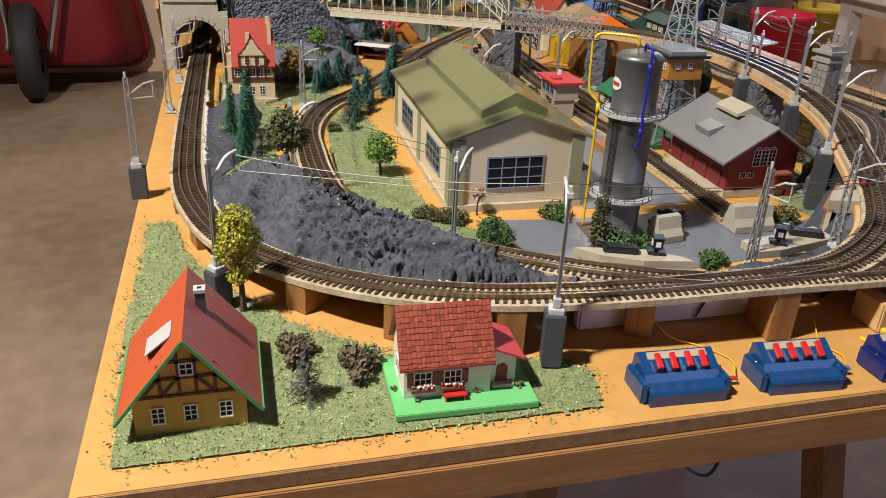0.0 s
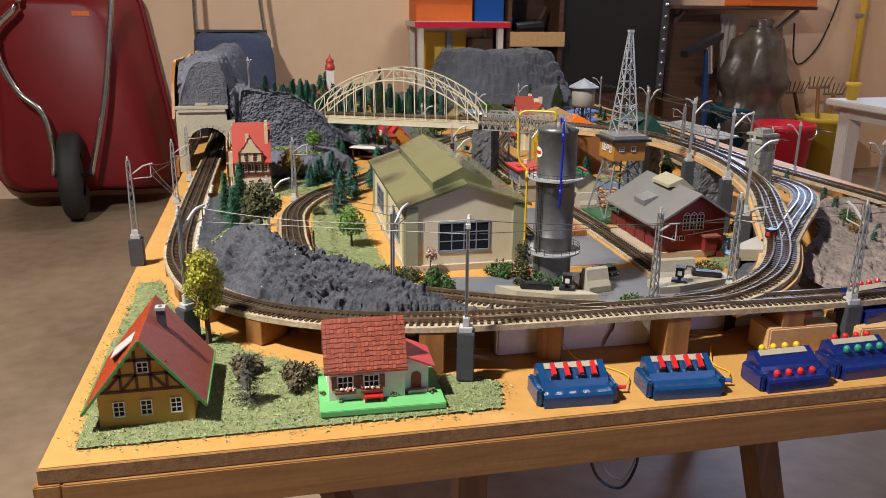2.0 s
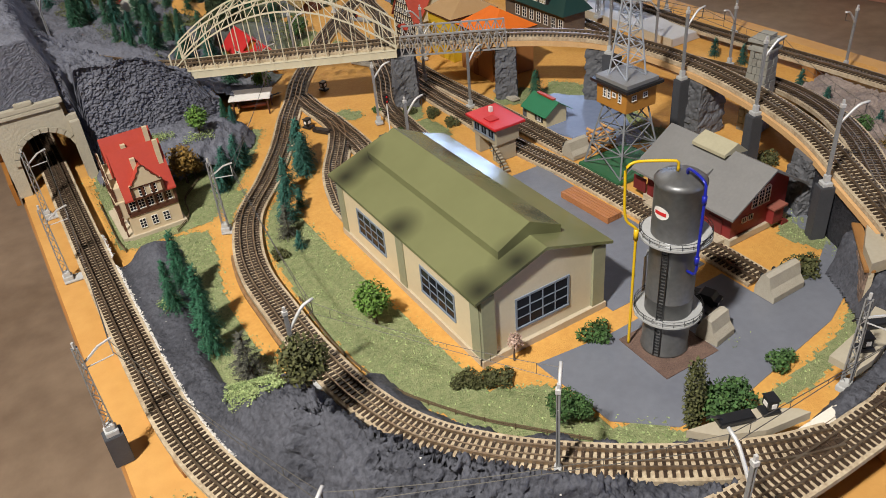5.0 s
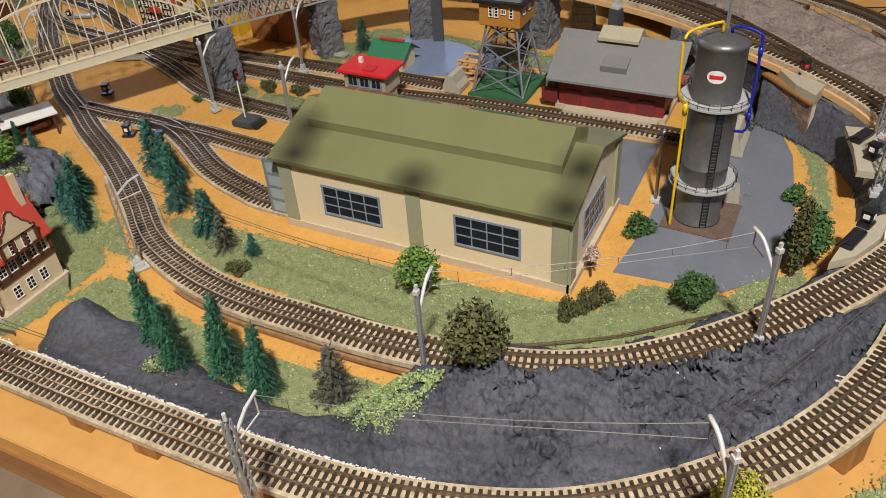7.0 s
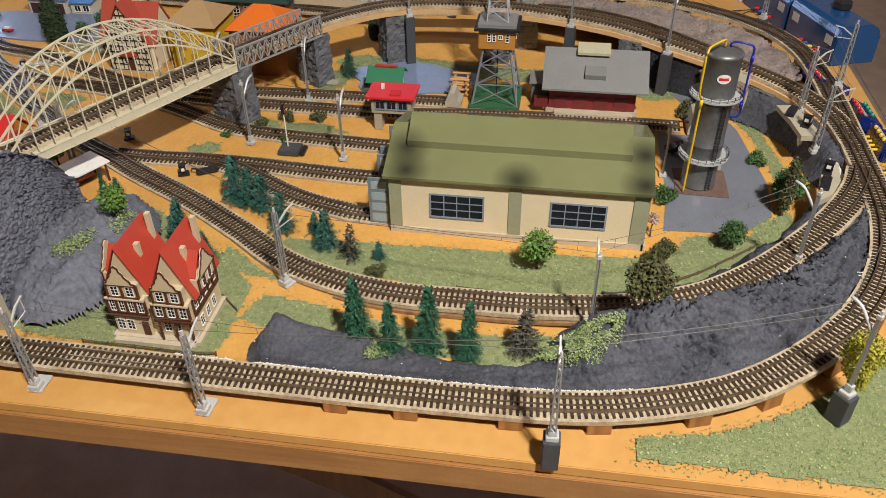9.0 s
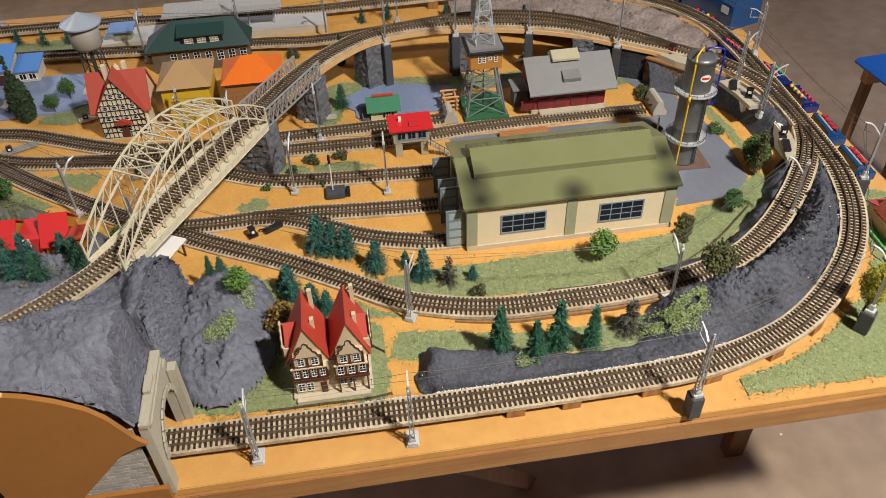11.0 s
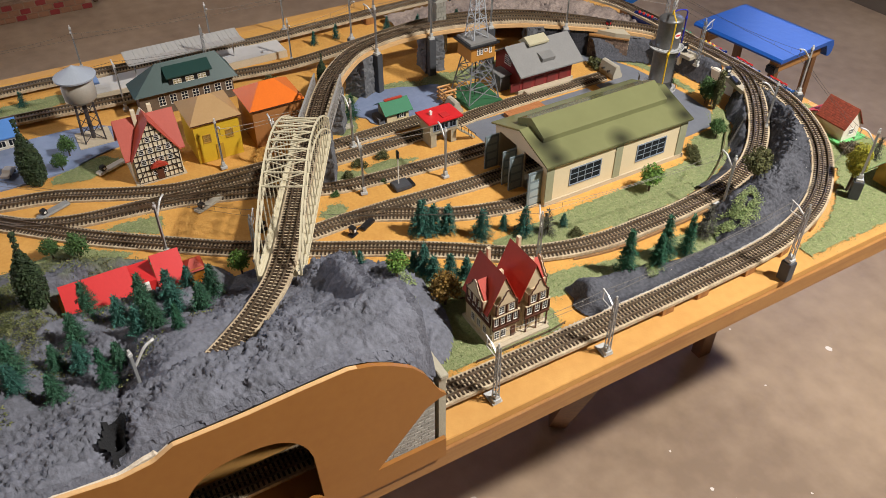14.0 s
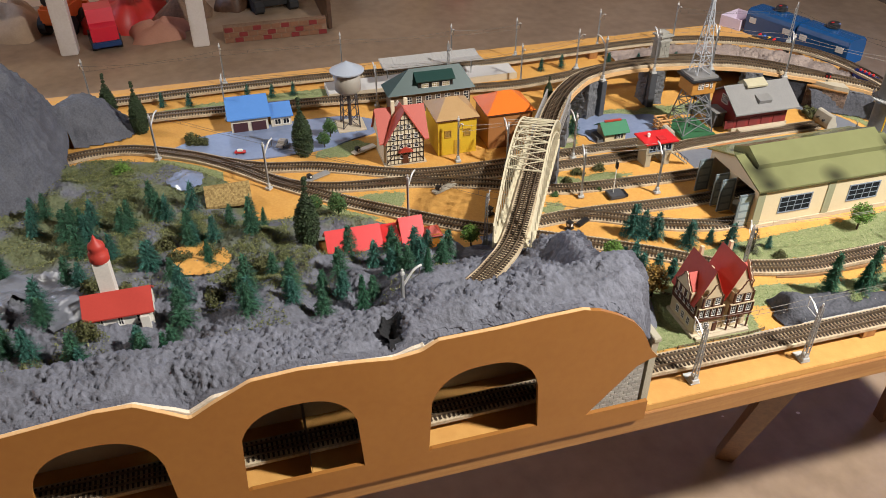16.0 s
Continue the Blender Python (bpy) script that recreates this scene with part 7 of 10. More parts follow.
def crane_cabin():
    """Lattice tower with a brown cabin and a tall lattice mast on it."""
    cx, cy = .743, .621
    ob = thing("lookout_tower", "brown cabin on a lattice tower with a tall lattice mast", "lookout tower", (cx, cy, .0022))
    gr = paint("dark_green_base", (0.03, 0.12, 0.05), (0.02, 0.09, 0.035))
    steel = paint("galvanised_lattice", (0.38, 0.4, 0.42), (0.28, 0.3, 0.32), 0.4)
    # same steel, darkened for the shade on the lower tower
    steel_shaded = paint("shaded_lattice", (0.2, 0.21, 0.22), (0.13, 0.135, 0.14), 0.4)
    part("base_plate", boxes((-.046, .046, -.042, .042, 0, .006), bevel=.001), gr, ob, "dark green base plate")
    bx, by, tx, ty, H = .038, .037, .020, .021, .0985
    C = [(-1, -1), (1, -1), (1, 1), (-1, 1)]
    pt = lambda c, t: (c[0] * (bx + (tx - bx) * t), c[1] * (by + (ty - by) * t), .006 + (H - .006) * t)
    for i, c in enumerate(C):
        part("leg", bar(bmesh.new(), pt(c, 0), pt(c, 1), .0024), steel_shaded, ob)
        d = C[(i + 1) % 4]
        for a, b in ((0, .36), (.36, .7), (.7, 1)):
            for p, q in ((pt(c, a), pt(d, b)), (pt(d, a), pt(c, b)), (pt(c, b), pt(d, b))):
                part("brace", bar(bmesh.new(), p, q, .0014), steel_shaded, ob)
    part("ladder", bar(bmesh.new(), (0, 0, .006), (0, 0, H), .002), M_BLACK, ob)
    br = paint("orange_brown_cabin", (0.42, 0.19, 0.03), (0.34, 0.14, 0.02))
    cab = part("cabin", boxes((-.027, .027, -.029, .029, H, H + .031), bevel=.0006), br, ob, "orange brown cabin")
    part("cabin_roof", boxes((-.033, .033, -.0355, .0355, H + .0312, H + .0352)), M_BLACK, cab)
    part("roof_top", boxes((-.028, .028, -.0305, .0305, H + .0354, H + .0405)), M_GREYROOF, cab)
    for u in (-.017, .004, .012):
        window(cab, "-x", -.027, u, H + .02, .004, .012, 1, 3, M_WHITE, .0008, .001)
    window(cab, "-x", -.027, -.006, H + .021, .005, .005, 2, 1, M_WHITE, .0008, .001)
    for u in (-.014, .006):
        window(cab, "-y", -.029, u, H + .02, .006, .006, 2, 2, M_WHITE, .0008, .001)
    z0, z1 = H + .041, .298
    q = lambda c, t: (c[0] * (.017 + (.0022 - .017) * t), c[1] * (.017 + (.0022 - .017) * t), z0 + (z1 - z0) * t)
    for i, c in enumerate(C):
        part("mast_leg", bar(bmesh.new(), q(c, 0), q(c, 1), .0017), steel, ob)
        d = C[(i + 1) % 4]
        bm = bmesh.new()
        ts = [1 - (1 - k / 9) ** 1.25 for k in range(10)]
        for k, (a, b) in enumerate(zip(ts, ts[1:])):
            bar(bm, q(c, a), q(d, b), .0011) if k % 2 else bar(bm, q(d, a), q(c, b), .0011)
            bar(bm, q(c, b), q(d, b), .0011)
        part("mast_brace", bm, steel, ob)
    part("mast_head", boxes((-.004, .004, -.004, .004, z1 - .001, z1 + .003)), steel, ob)


crane_cabin()


def small_huts():
    ob = gable_house("green_hut", "small cream hut with a dark green roof", "hut", .735, .776, .786, .836, .0022, .026, .040, "y", paint("cream_hut_wall", (0.6, 0.5, 0.3)), paint("bottle_green_roof", (0.02, 0.16, 0.07), (0.015, 0.12, 0.05)), .007)
    part("ridge_cap", boxes((.7525, .7585, .791, .831, .0415, .044)), M_REDROOF, ob)
    window(ob, "-x", .735, .803, .014, .008, .011, 2, 2, M_WHITE, .0007, .0008)
    for u in (.795, .811):
        part("shutter", boxes((.7336, .7348, u - .0018, u + .0018, .008, .02)), M_BLACK, ob)
    part("veranda", boxes((.739, .772, .8385, .852, 0, .012)), M_PIER, ob)
    kp = thing("signal_box", "beige signal box with a bright red flat roof", "signal box", (0, 0, .0022))
    wall = paint("beige_signal_box", (0.36, 0.32, 0.23), (0.3, 0.26, 0.18))
    part("pillar", boxes((.612, .646, .745, .757, 0, .03)), wall, kp)
    part("pillar", boxes((.612, .646, .79, .802, 0, .03)), wall, kp)
    part("cabin", boxes((.610, .650, .742, .805, .03, .056)), wall, kp)
    for u in (.755, .773, .791):
        window(kp, "-x", .610, u, .044, .013, .012, 2, 1, M_FRAMEG, .0008)
    rf = part("roof", boxes((.603, .658, .735, .812, .0562, .060), bevel=.0006), paint("signal_red_roof", (0.58, 0.02, 0.025), (0.5, 0.02, 0.022), 0.35), kp, "bright red flat roof")
    part("roof_vent", boxes((.612, .628, .76, .776, .0602, .0622)), paint("signal_red_vent", (0.5, 0.02, 0.022)), rf)
    part("chimney", boxes((.632, .637, .788, .793, .0602, .068)), M_WHITE, rf)
    bm = bmesh.new()
    for i in range(9):
        box(bm, .598, .610, .742 - i * .004, .7455 - i * .004, .029 - i * .0032, .0305 - i * .0032)
    part("stairs", bm, wall, kp)
    bm = bmesh.new()
    bar(bm, (.598, .745, .042), (.598, .708, .012), .0008)
    for i in range(5):
        bar(bm, (.598, .742 - i * .008, .028 - i * .0064), (.598, .742 - i * .008, .040 - i * .0064), .0007)
    part("stair_rail", bm, M_BLACK, kp)
    # long red house below the forest
    rh = thing("long_red_house", "low orange house with long bright red roofs", "house", (0, 0, .0022))
    ow, rr = paint("orange_house_wall", (0.48, 0.2, 0.02), (0.4, 0.16, 0.02)), paint("poster_red_roof", (0.62, 0.03, 0.03), (0.54, 0.025, 0.025), 0.4)
    for ya, yb, up in ((1.408, 1.50, 0), (1.33, 1.366, .004)):
        part("wall", prism(bmesh.new(), [(.455, 0), (.515, 0), (.515, .020), (.485, .046 + up), (.455, .020)], "y", ya, yb), ow, rh, "orange plastered wall")
        for s in (-1, 1):
            q = [(.485, .050 + up), (.485 + s * .036, .0165), (.485 + s * .036, .0185), (.485, .0525 + up)]
            part("roof", prism(bmesh.new(), q, "y", ya - .004, yb + .004), rr, rh, "bright red roof")
    part("link", boxes((.458, .512, 1.3705, 1.4035, 0, .030)), rr, rh, "low red linking roof")
    part("sign", prism(bmesh.new(), [(.448, .022), (.452, .022), (.452, .036), (.448, .034)], "y", 1.382, 1.398), M_WHITE, rh, "small white board")
    ks = thing("bus_shelter", "open wooden shelter with a white flat roof", "shelter", (.395, 1.182, .0018), -28)
    part("roof", boxes((-.036, .036, -.024, .024, .030, .0325), bevel=.0005), M_WHITE, ks, "white flat roof")
    for sx in (-.03, .03):
        for sy in (-.018, .018):
            part("post", boxes((sx - .0012, sx + .0012, sy - .0012, sy + .0012, 0, .03)), M_TIMBER, ks)
    part("bench", boxes((-.022, .022, .004, .014, .006, .009)), paint("brown_red_bench", (0.3, 0.08, 0.04)), ks)
    oh = pyramid_house("orange_hut", "small orange hut with a red hipped roof", .445, .475, 1.30, 1.325, .036, .010, paint("orange_hut_wall", (0.55, 0.2, 0.02)), M_REDROOF, .004, .003)
    th = gable_house("thatched_hut", "brown log hut with a thick straw thatched roof", "hut", .686, .731, 1.625, 1.692, .0022, .022, .042, "y", M_TIMBER, paint("straw_thatch", (0.5, 0.36, 0.14), (0.12, 0.065, 0.02), 0.95, bump=1.0, bump_scale=500, scale=210, amount=1.0), .010, .006)
    cr = thing("log_crate", "open stacked crate of pale wooden logs", "log stack", (.757, .683, .0022))
    wood = paint("pale_log_wood", (0.55, 0.3, 0.11), (0.42, 0.2, 0.07))
    for i in range(7):
        z = .003 + i * .0045
        for s in (-1, 1):
            if i % 2:
                part("log", tube(bmesh.new(), [(-.018, s * .011, z), (.018, s * .011, z)], .0021, 8), wood, cr)
            else:
                part("log", tube(bmesh.new(), [(s * .013, -.016, z), (s * .013, .016, z)], .0021, 8), wood, cr)
    pl = thing("plank_pile", "stack of reddish sawn planks beside the siding", "plank pile", (.635, .565, .0022), 2)
    rw = paint("red_brown_planks", (0.42, 0.17, 0.06), (0.3, 0.11, 0.04))
    for i in range(5):
        for j in range(3):
            part("plank", boxes((-.012 + i * .005, -.0078 + i * .005, -.045, .045, .003 * j, .003 * j + .0026)), rw, pl)


small_huts()


def church():
    zb = .052
    ob = thing("church", "small white church with a red roof and red domed tower", "church", (-.022, .004, zb))
    w, r = paint("white_church_wall", (0.72, 0.68, 0.6)), paint("church_red_roof", (0.45, 0.045, 0.03), (0.38, 0.035, 0.025), 0.5)
    x0, x1, y0, y1 = .345, .395, 1.785, 1.88
    xm = (x0 + x1) / 2
    part("nave", prism(bmesh.new(), [(x0, -.04), (x1, -.04), (x1, .024), (xm, .046), (x0, .024)], "y", y0, y1), w, ob)
    for s in (-1, 1):
        part("roof", prism(bmesh.new(), [(xm, .0475), (xm + s * .031, .021), (xm + s * .031, .0235), (xm, .050)], "y", y0 - .003, y1 + .003), r, ob)
    for u in (1.805, 1.832, 1.86):
        window(ob, "-x", x0, u, .011, .006, .013, 2, 2, M_WHITE, .0006)
    part("tower", boxes((xm + .004, xm + .026, 1.832, 1.854, -.04, .098)), w, ob, "white square tower")
    part("tower_dome", lathe(bmesh.new(), [(.0135, .098), (.0145, .1), (.0145, .112), (.010, .116), (.0125, .121), (.011, .127), (.004, .134), (.001, .142), (0, .144)], 16, (xm + .015, 1.843)), r, ob, "red onion dome", True)
    part("porch", boxes((x0 - .01, x0, 1.79, 1.803, -.02, .018)), w, ob)


church()

# ---- catenary masts and wires ----
def lattice_mast(h=.104, reach=.03):
    """A tapering lattice mast with a two-bar bracket; the bracket points to +x."""
    ob = thing("catenary_mast", "grey lattice catenary mast with a white bracket arm", "catenary mast", (0, 0, -5), 0, "catenary masts")
    C = [(-1, -1), (1, -1), (1, 1), (-1, 1)]
    pt = lambda c, t: (c[0] * (.0038 - .0016 * t), c[1] * (.0028 - .0012 * t), h * t)
    bm = bmesh.new()
    for c in C:
        bar(bm, pt(c, .06), pt(c, 1), .0012)
    for i, c in enumerate(C):
        d = C[(i + 1) % 4]
        for k in range(10):
            a, b = .06 + .094 * k, .06 + .094 * (k + 1)
            bar(bm, pt(c, a), pt(d, b), .0007) if k % 2 else bar(bm, pt(d, a), pt(c, b), .0007)
    part("lattice_shaft", bm, M_MAST, ob)
    part("foot", boxes((-.006, .006, -.006, .006, 0, .006), (-.0045, .0045, -.004, .004, .006, .012), bevel=.0006), M_FOOT, ob, "pale grey foot")
    part("cap", tube(bmesh.new(), [(0, 0, h), (0, 0, h + .006)], .0014, 6), M_ARM, ob)
    bm = bmesh.new()
    bar(bm, (0, 0, h - .020), (reach * .6, 0, h - .007), .0020, .0016)
    bar(bm, (reach * .58, 0, h - .0073), (reach, 0, h - .004), .0018, .0014)
    bar(bm, (0, 0, h - .024), (reach * .9, 0, h - .022), .0009)
    bar(bm, (reach * .9, 0, h - .004), (reach * .9, 0, h - .022), .0008)
    part("bracket_arm", bm, M_ARM, ob, "white bracket arm")
    return ob


def post_mast(h=.104, reach=.03):
    """A plain section mast with one thick bent arm."""
    ob = thing("catenary_mast", "grey post catenary mast with a thick white bent arm", "catenary mast", (0, 0, -5), 0, "catenary masts")
    bm = boxes((-.0018, .0018, -.0016, -.0009, .008, h - .006), (-.0018, .0018, .0009, .0016, .008, h - .006), (-.0005, .0005, -.0009, .0009, .008, h - .006))
    part("post_shaft", bm, M_MAST, ob)
    part("foot", boxes((-.006, .006, -.006, .006, 0, .005), (-.0035, .0035, -.003, .003, .005, .014), bevel=.0006), M_FOOT, ob, "pale grey foot")
    part("cap", boxes((-.0024, .0024, -.0022, .0022, h - .006, h - .002), (-.0012, .0012, -.0012, .0012, h - .002, h + .003)), M_ARM, ob)
    bm = tube(bmesh.new(), spline([(0, 0, h - .026), (reach * .3, 0, h - .015), (reach * .62, 0, h - .005), (reach, 0, h - .002)], .004), .0016, 8)
    part("bent_arm", bm, M_ARM, ob, "thick white bent arm", True)
    bm = bar(bmesh.new(), (reach * .9, 0, h - .003), (reach * .9, 0, h - .016), .0008)
    bar(bm, (reach * .9, 0, h - .016), (reach * .45, 0, h - .02), .0007)
    part("insulator", bm, M_WIRE, ob)
    return ob


LAT, POST = lattice_mast(), post_mast()
POLES = {"outer": PL[0], "inner": PL[1], "via": PL[7], "branch": PL[8], "d": PL[5], "e": PL[6], "a": PL[2], "c": PL[4]}
TIPS = {}


def mast(x, y, z, line, style=None, block=0.0, plate=False):
    p = POLES[line]
    d = np.hypot(p[:, 0] - x, p[:, 1] - y)
    q = p[int(d.argmin())]
    a = math.atan2(q[1] - y, q[0] - x)
    m = copy_thing(style or POST, pose(x, y, z + block, 0, 0, math.degrees(a)))
    if block:
        b = tagged(part("mast_block", boxes((-.009, .009, -.008, .008, 0, block - .0003), bevel=.0007), M_BLOCK), "dark grey wooden block under a catenary mast", "mast block", "mast blocks")
        b.matrix_world = pose(x, y, z + .0003, 0, 0, math.degrees(a))
    if plate:
        b = tagged(part("mast_plate", boxes((-.006, .018, -.008, .008, 0, .0028), bevel=.0006), M_FOOT), "flat grey mounting plate of a catenary mast", "mast plate", "mast plates")
        b.matrix_world = pose(x, y, z - .0024, 0, 0, math.degrees(a))
    TIPS.setdefault(line, []).append((x + math.cos(a) * .027, y + math.sin(a) * .027, z + block + .102))


for row in ((.022, 1.034, .003, "outer", LAT, 0, True), (.016, .848, .003, "outer", LAT, 0, True), (.002, .50, 0, "outer", LAT, .037), (.092, .222, 0.003, "outer", POST, .036), (.352, .084, 0.003, "outer", POST, .047),
            (.755, .080, 0, "outer", LAT, .05), (1.05, .145, 0, "outer", LAT, .045), (1.212, .40, 0, "outer", POST, .02), (1.238, .62, 0, "outer", POST, .012), (1.243, .86, .0, "outer", POST, .01)):
    mast(*row)
for row in ((.305, .225, .030, "inner", POST), (.176, .464, .016, "inner", POST, 0, True), (.2195, .826, .0045, "inner", LAT, 0, True), (.438, 1.218, .002, "inner", LAT), (.545, 1.336, .002, "inner", POST),
            (.743, 1.578, .003, "inner", POST), (.932, 1.794, .003, "inner", POST)):
    mast(*row)
for row in ((.572, .150, .032, "via", LAT), (.665, .155, .0425, "via", LAT), (.798, .345, .0, "via", POST, .073), (.866, .505, .0, "via", POST, .085), (.881, .65, 0, "via", POST, .086), (.866, .79, 0, "via", POST, .09),
            (.137, 1.443, .106, "via", POST)):
    mast(*row)
for row in ((.54, .982, .003, "c", POST), (.512, .828, .003, "c", POST)):
    mast(*row)
for row in ((.745, 1.176, .003, "e", POST), (.69, .933, .003, "e", POST), (.6915, 1.085, .003, "e", POST)):
    mast(*row)
for row in ((1.10, .745, .003, "branch", POST, .016), (1.085, .904, .003, "branch", POST), (1.055, 1.285, .003, "branch", POST), (1.083, 1.638, .003, "branch", POST), (1.108, 1.09, .018, "branch", LAT)):
    mast(*row)
TIPS["far"] = []
for x, y in ((1.25, 1.04), (1.272, 1.33), (1.28, 1.63), (1.268, 1.95)):
    mast(x, y, .003, "outer", POST, .006)
    TIPS["far"].append(TIPS["outer"].pop())
TIPS["far"].insert(0, TIPS["outer"][-1])
for m in (LAT, POST):
    for o in list(m.children_recursive) + [m]:
        bpy.data.objects.remove(o)
pole = thing("lamp_pole", "plain grey rounded pole standing by the shed corner", "pole", (.53, .36, .0024))
part("shaft", tube(bmesh.new(), [(0, 0, .004), (0, 0, .078), (.003, 0, .086)], [.002, .0016, .002], 8), M_MAST, pole, "", True)
part("foot", boxes((-.005, .005, -.005, .005, 0, .004)), M_FOOT, pole)


def overhead_wire(pts, label="thin sagging overhead wires between the masts"):
    ob = tagged(new("catenary_wire"), label, "overhead wire", "overhead wires")
    for a, b in zip(pts, pts[1:]):
        a, b = Vector(a), Vector(b)
        L = (b - a).length
        n = max(int(L / .02), 4)
        for z0, sag in ((-.003, .035), (-.017, .0)):
            line = [a.lerp(b, k / n) + Vector((0, 0, z0 - sag * L * (1 - (2 * k / n - 1) ** 2) * .9)) for k in range(n + 1)]
            part("wire", tube(bmesh.new(), line, .00038, 4, False), M_WIRE, ob)
        bm = bmesh.new()
        for k in range(1, n, 2):
            t = k / n
            c = a.lerp(b, t)
            tube(bm, [c + Vector((0, 0, -.003 - .035 * L * (1 - (2 * t - 1) ** 2) * .9)), c + Vector((0, 0, -.017))], .0003, 3, False)
        tagged(part("dropper", bm, M_WIRE, ob), kind="stuff")


overhead_wire(TIPS["outer"][:6])
overhead_wire(TIPS["outer"][5:8])
overhead_wire(TIPS["inner"][:5])
overhead_wire(TIPS["inner"][4:])
overhead_wire(TIPS["via"][:6])
overhead_wire(TIPS["branch"][:4])
overhead_wire(TIPS["far"])
overhead_wire(TIPS["e"])
overhead_wire(TIPS["c"])

# ---- trees and shrubs ----
def leaf_mat(name, c, c2, spread=0.45):
    return vary_by_island(material(name, c, c2, 0.8, scale=200, amount=0.9), spread)


M_FIR = leaf_mat("dark_fir_needles", (0.018, 0.075, 0.038), (0.045, 0.135, 0.07))
M_BRUSH = leaf_mat("deep_green_brush", (0.012, 0.075, 0.036), (0.03, 0.125, 0.06))
M_TEAL = leaf_mat("blue_green_needles", (0.016, 0.085, 0.062), (0.045, 0.15, 0.11))
M_GREYFIR = leaf_mat("grey_brown_fir", (0.05, 0.052, 0.038), (0.09, 0.085, 0.06))
M_LEAF = leaf_mat("bright_leaf", (0.07, 0.17, 0.02), (0.15, 0.24, 0.04))
M_MIDLEAF = leaf_mat("mid_green_leaf", (0.03, 0.09, 0.02), (0.08, 0.14, 0.035))
M_OLIVELEAF = leaf_mat("olive_brown_leaf", (0.055, 0.06, 0.018), (0.10, 0.10, 0.03))
M_YELLEAF = leaf_mat("yellow_green_foam", (0.42, 0.37, 0.03), (0.22, 0.23, 0.02))
M_AUTUMN = leaf_mat("autumn_leaf", (0.24, 0.13, 0.02), (0.14, 0.09, 0.02))
M_PINK = leaf_mat("pale_blossom_tree", (0.55, 0.42, 0.33), (0.35, 0.2, 0.15))
M_DRY = leaf_mat("dry_twigs", (0.13, 0.09, 0.05), (0.08, 0.07, 0.035))
M_BARK = paint("bark", (0.06, 0.038, 0.022), (0.1, 0.07, 0.045), 0.9)


def quads(rows, mat, name, parent):
    verts, faces = [], []
    for q in rows:
        k = len(verts)
        verts += q
        faces.append(tuple(range(k, k + len(q))))
    return mesh_from(name, verts, faces, mat, parent)


def conifer(h, r, seed, mat, tiers=13, per=9, droop=0.35):
    rng = random.Random(seed)
    ob = thing("conifer", "small model fir tree with drooping green needles", "tree", (0, 0, -5), 0, "conifers")
    part("trunk", tube(bmesh.new(), [(0, 0, 0), (0, 0, h * .95)], [h * .025, h * .008], 6), M_BARK, ob)
    rows = []
    for i in range(tiers):
        t = i / (tiers - 1)
        z = h * (.1 + .86 * t)
        rr = r * (1 - t) ** .8 + .0010
        n = max(int(per * (1 - t * .45)), 4)
        spin = rng.random() * 6.28
        for k in range(n):
            a = spin + 2 * math.pi * (k + rng.random() * .6) / n
            L = rr * rng.uniform(.62, 1.22)
            dz = -droop * L * rng.uniform(.4, 1.4)
            c, s = math.cos(a), math.sin(a)
            zz = z + rng.uniform(-.022, .022) * h
            rows.append([(0, 0, zz), (c * L * .5 - s * .0003, s * L * .5 + c * .0003, zz + dz * .4), (c * L, s * L, zz + dz), (c * L * .5 + s * .0003, s * L * .5 - c * .0003, zz + dz * .4 - .0003)])
            # needles along the branch
            m = 8
            for q in range(1, m + 1):
                f = q / m
                bx, by, bz = c * L * f, s * L * f, zz + dz * f * f
                nl = (.26 * r + .0006) * rng.uniform(.6, 1.25) * (1.1 - .5 * f)
                for side in (-1, 1, 0):
                    b = a + side * rng.uniform(.5, 1.15)
                    e = (bx + math.cos(b) * nl, by + math.sin(b) * nl, bz + (rng.uniform(-.5, .15) if side else rng.uniform(.2, .8)) * nl)
                    w = rng.uniform(.10, .17) * nl
                    px, py = -math.sin(b) * w, math.cos(b) * w
                    rows.append([(bx, by, bz), ((bx + e[0]) / 2 - px, (by + e[1]) / 2 - py, (bz + e[2]) / 2 + w * .5), e, ((bx + e[0]) / 2 + px, (by + e[1]) / 2 + py, (bz + e[2]) / 2 - w * .5)])
    rows.append([(-.0006, 0, h * .93), (.0006, 0, h * .93), (0, 0, h * 1.03)])
    tagged(quads(rows, mat, "crown", ob), kind="stuff")
    return ob


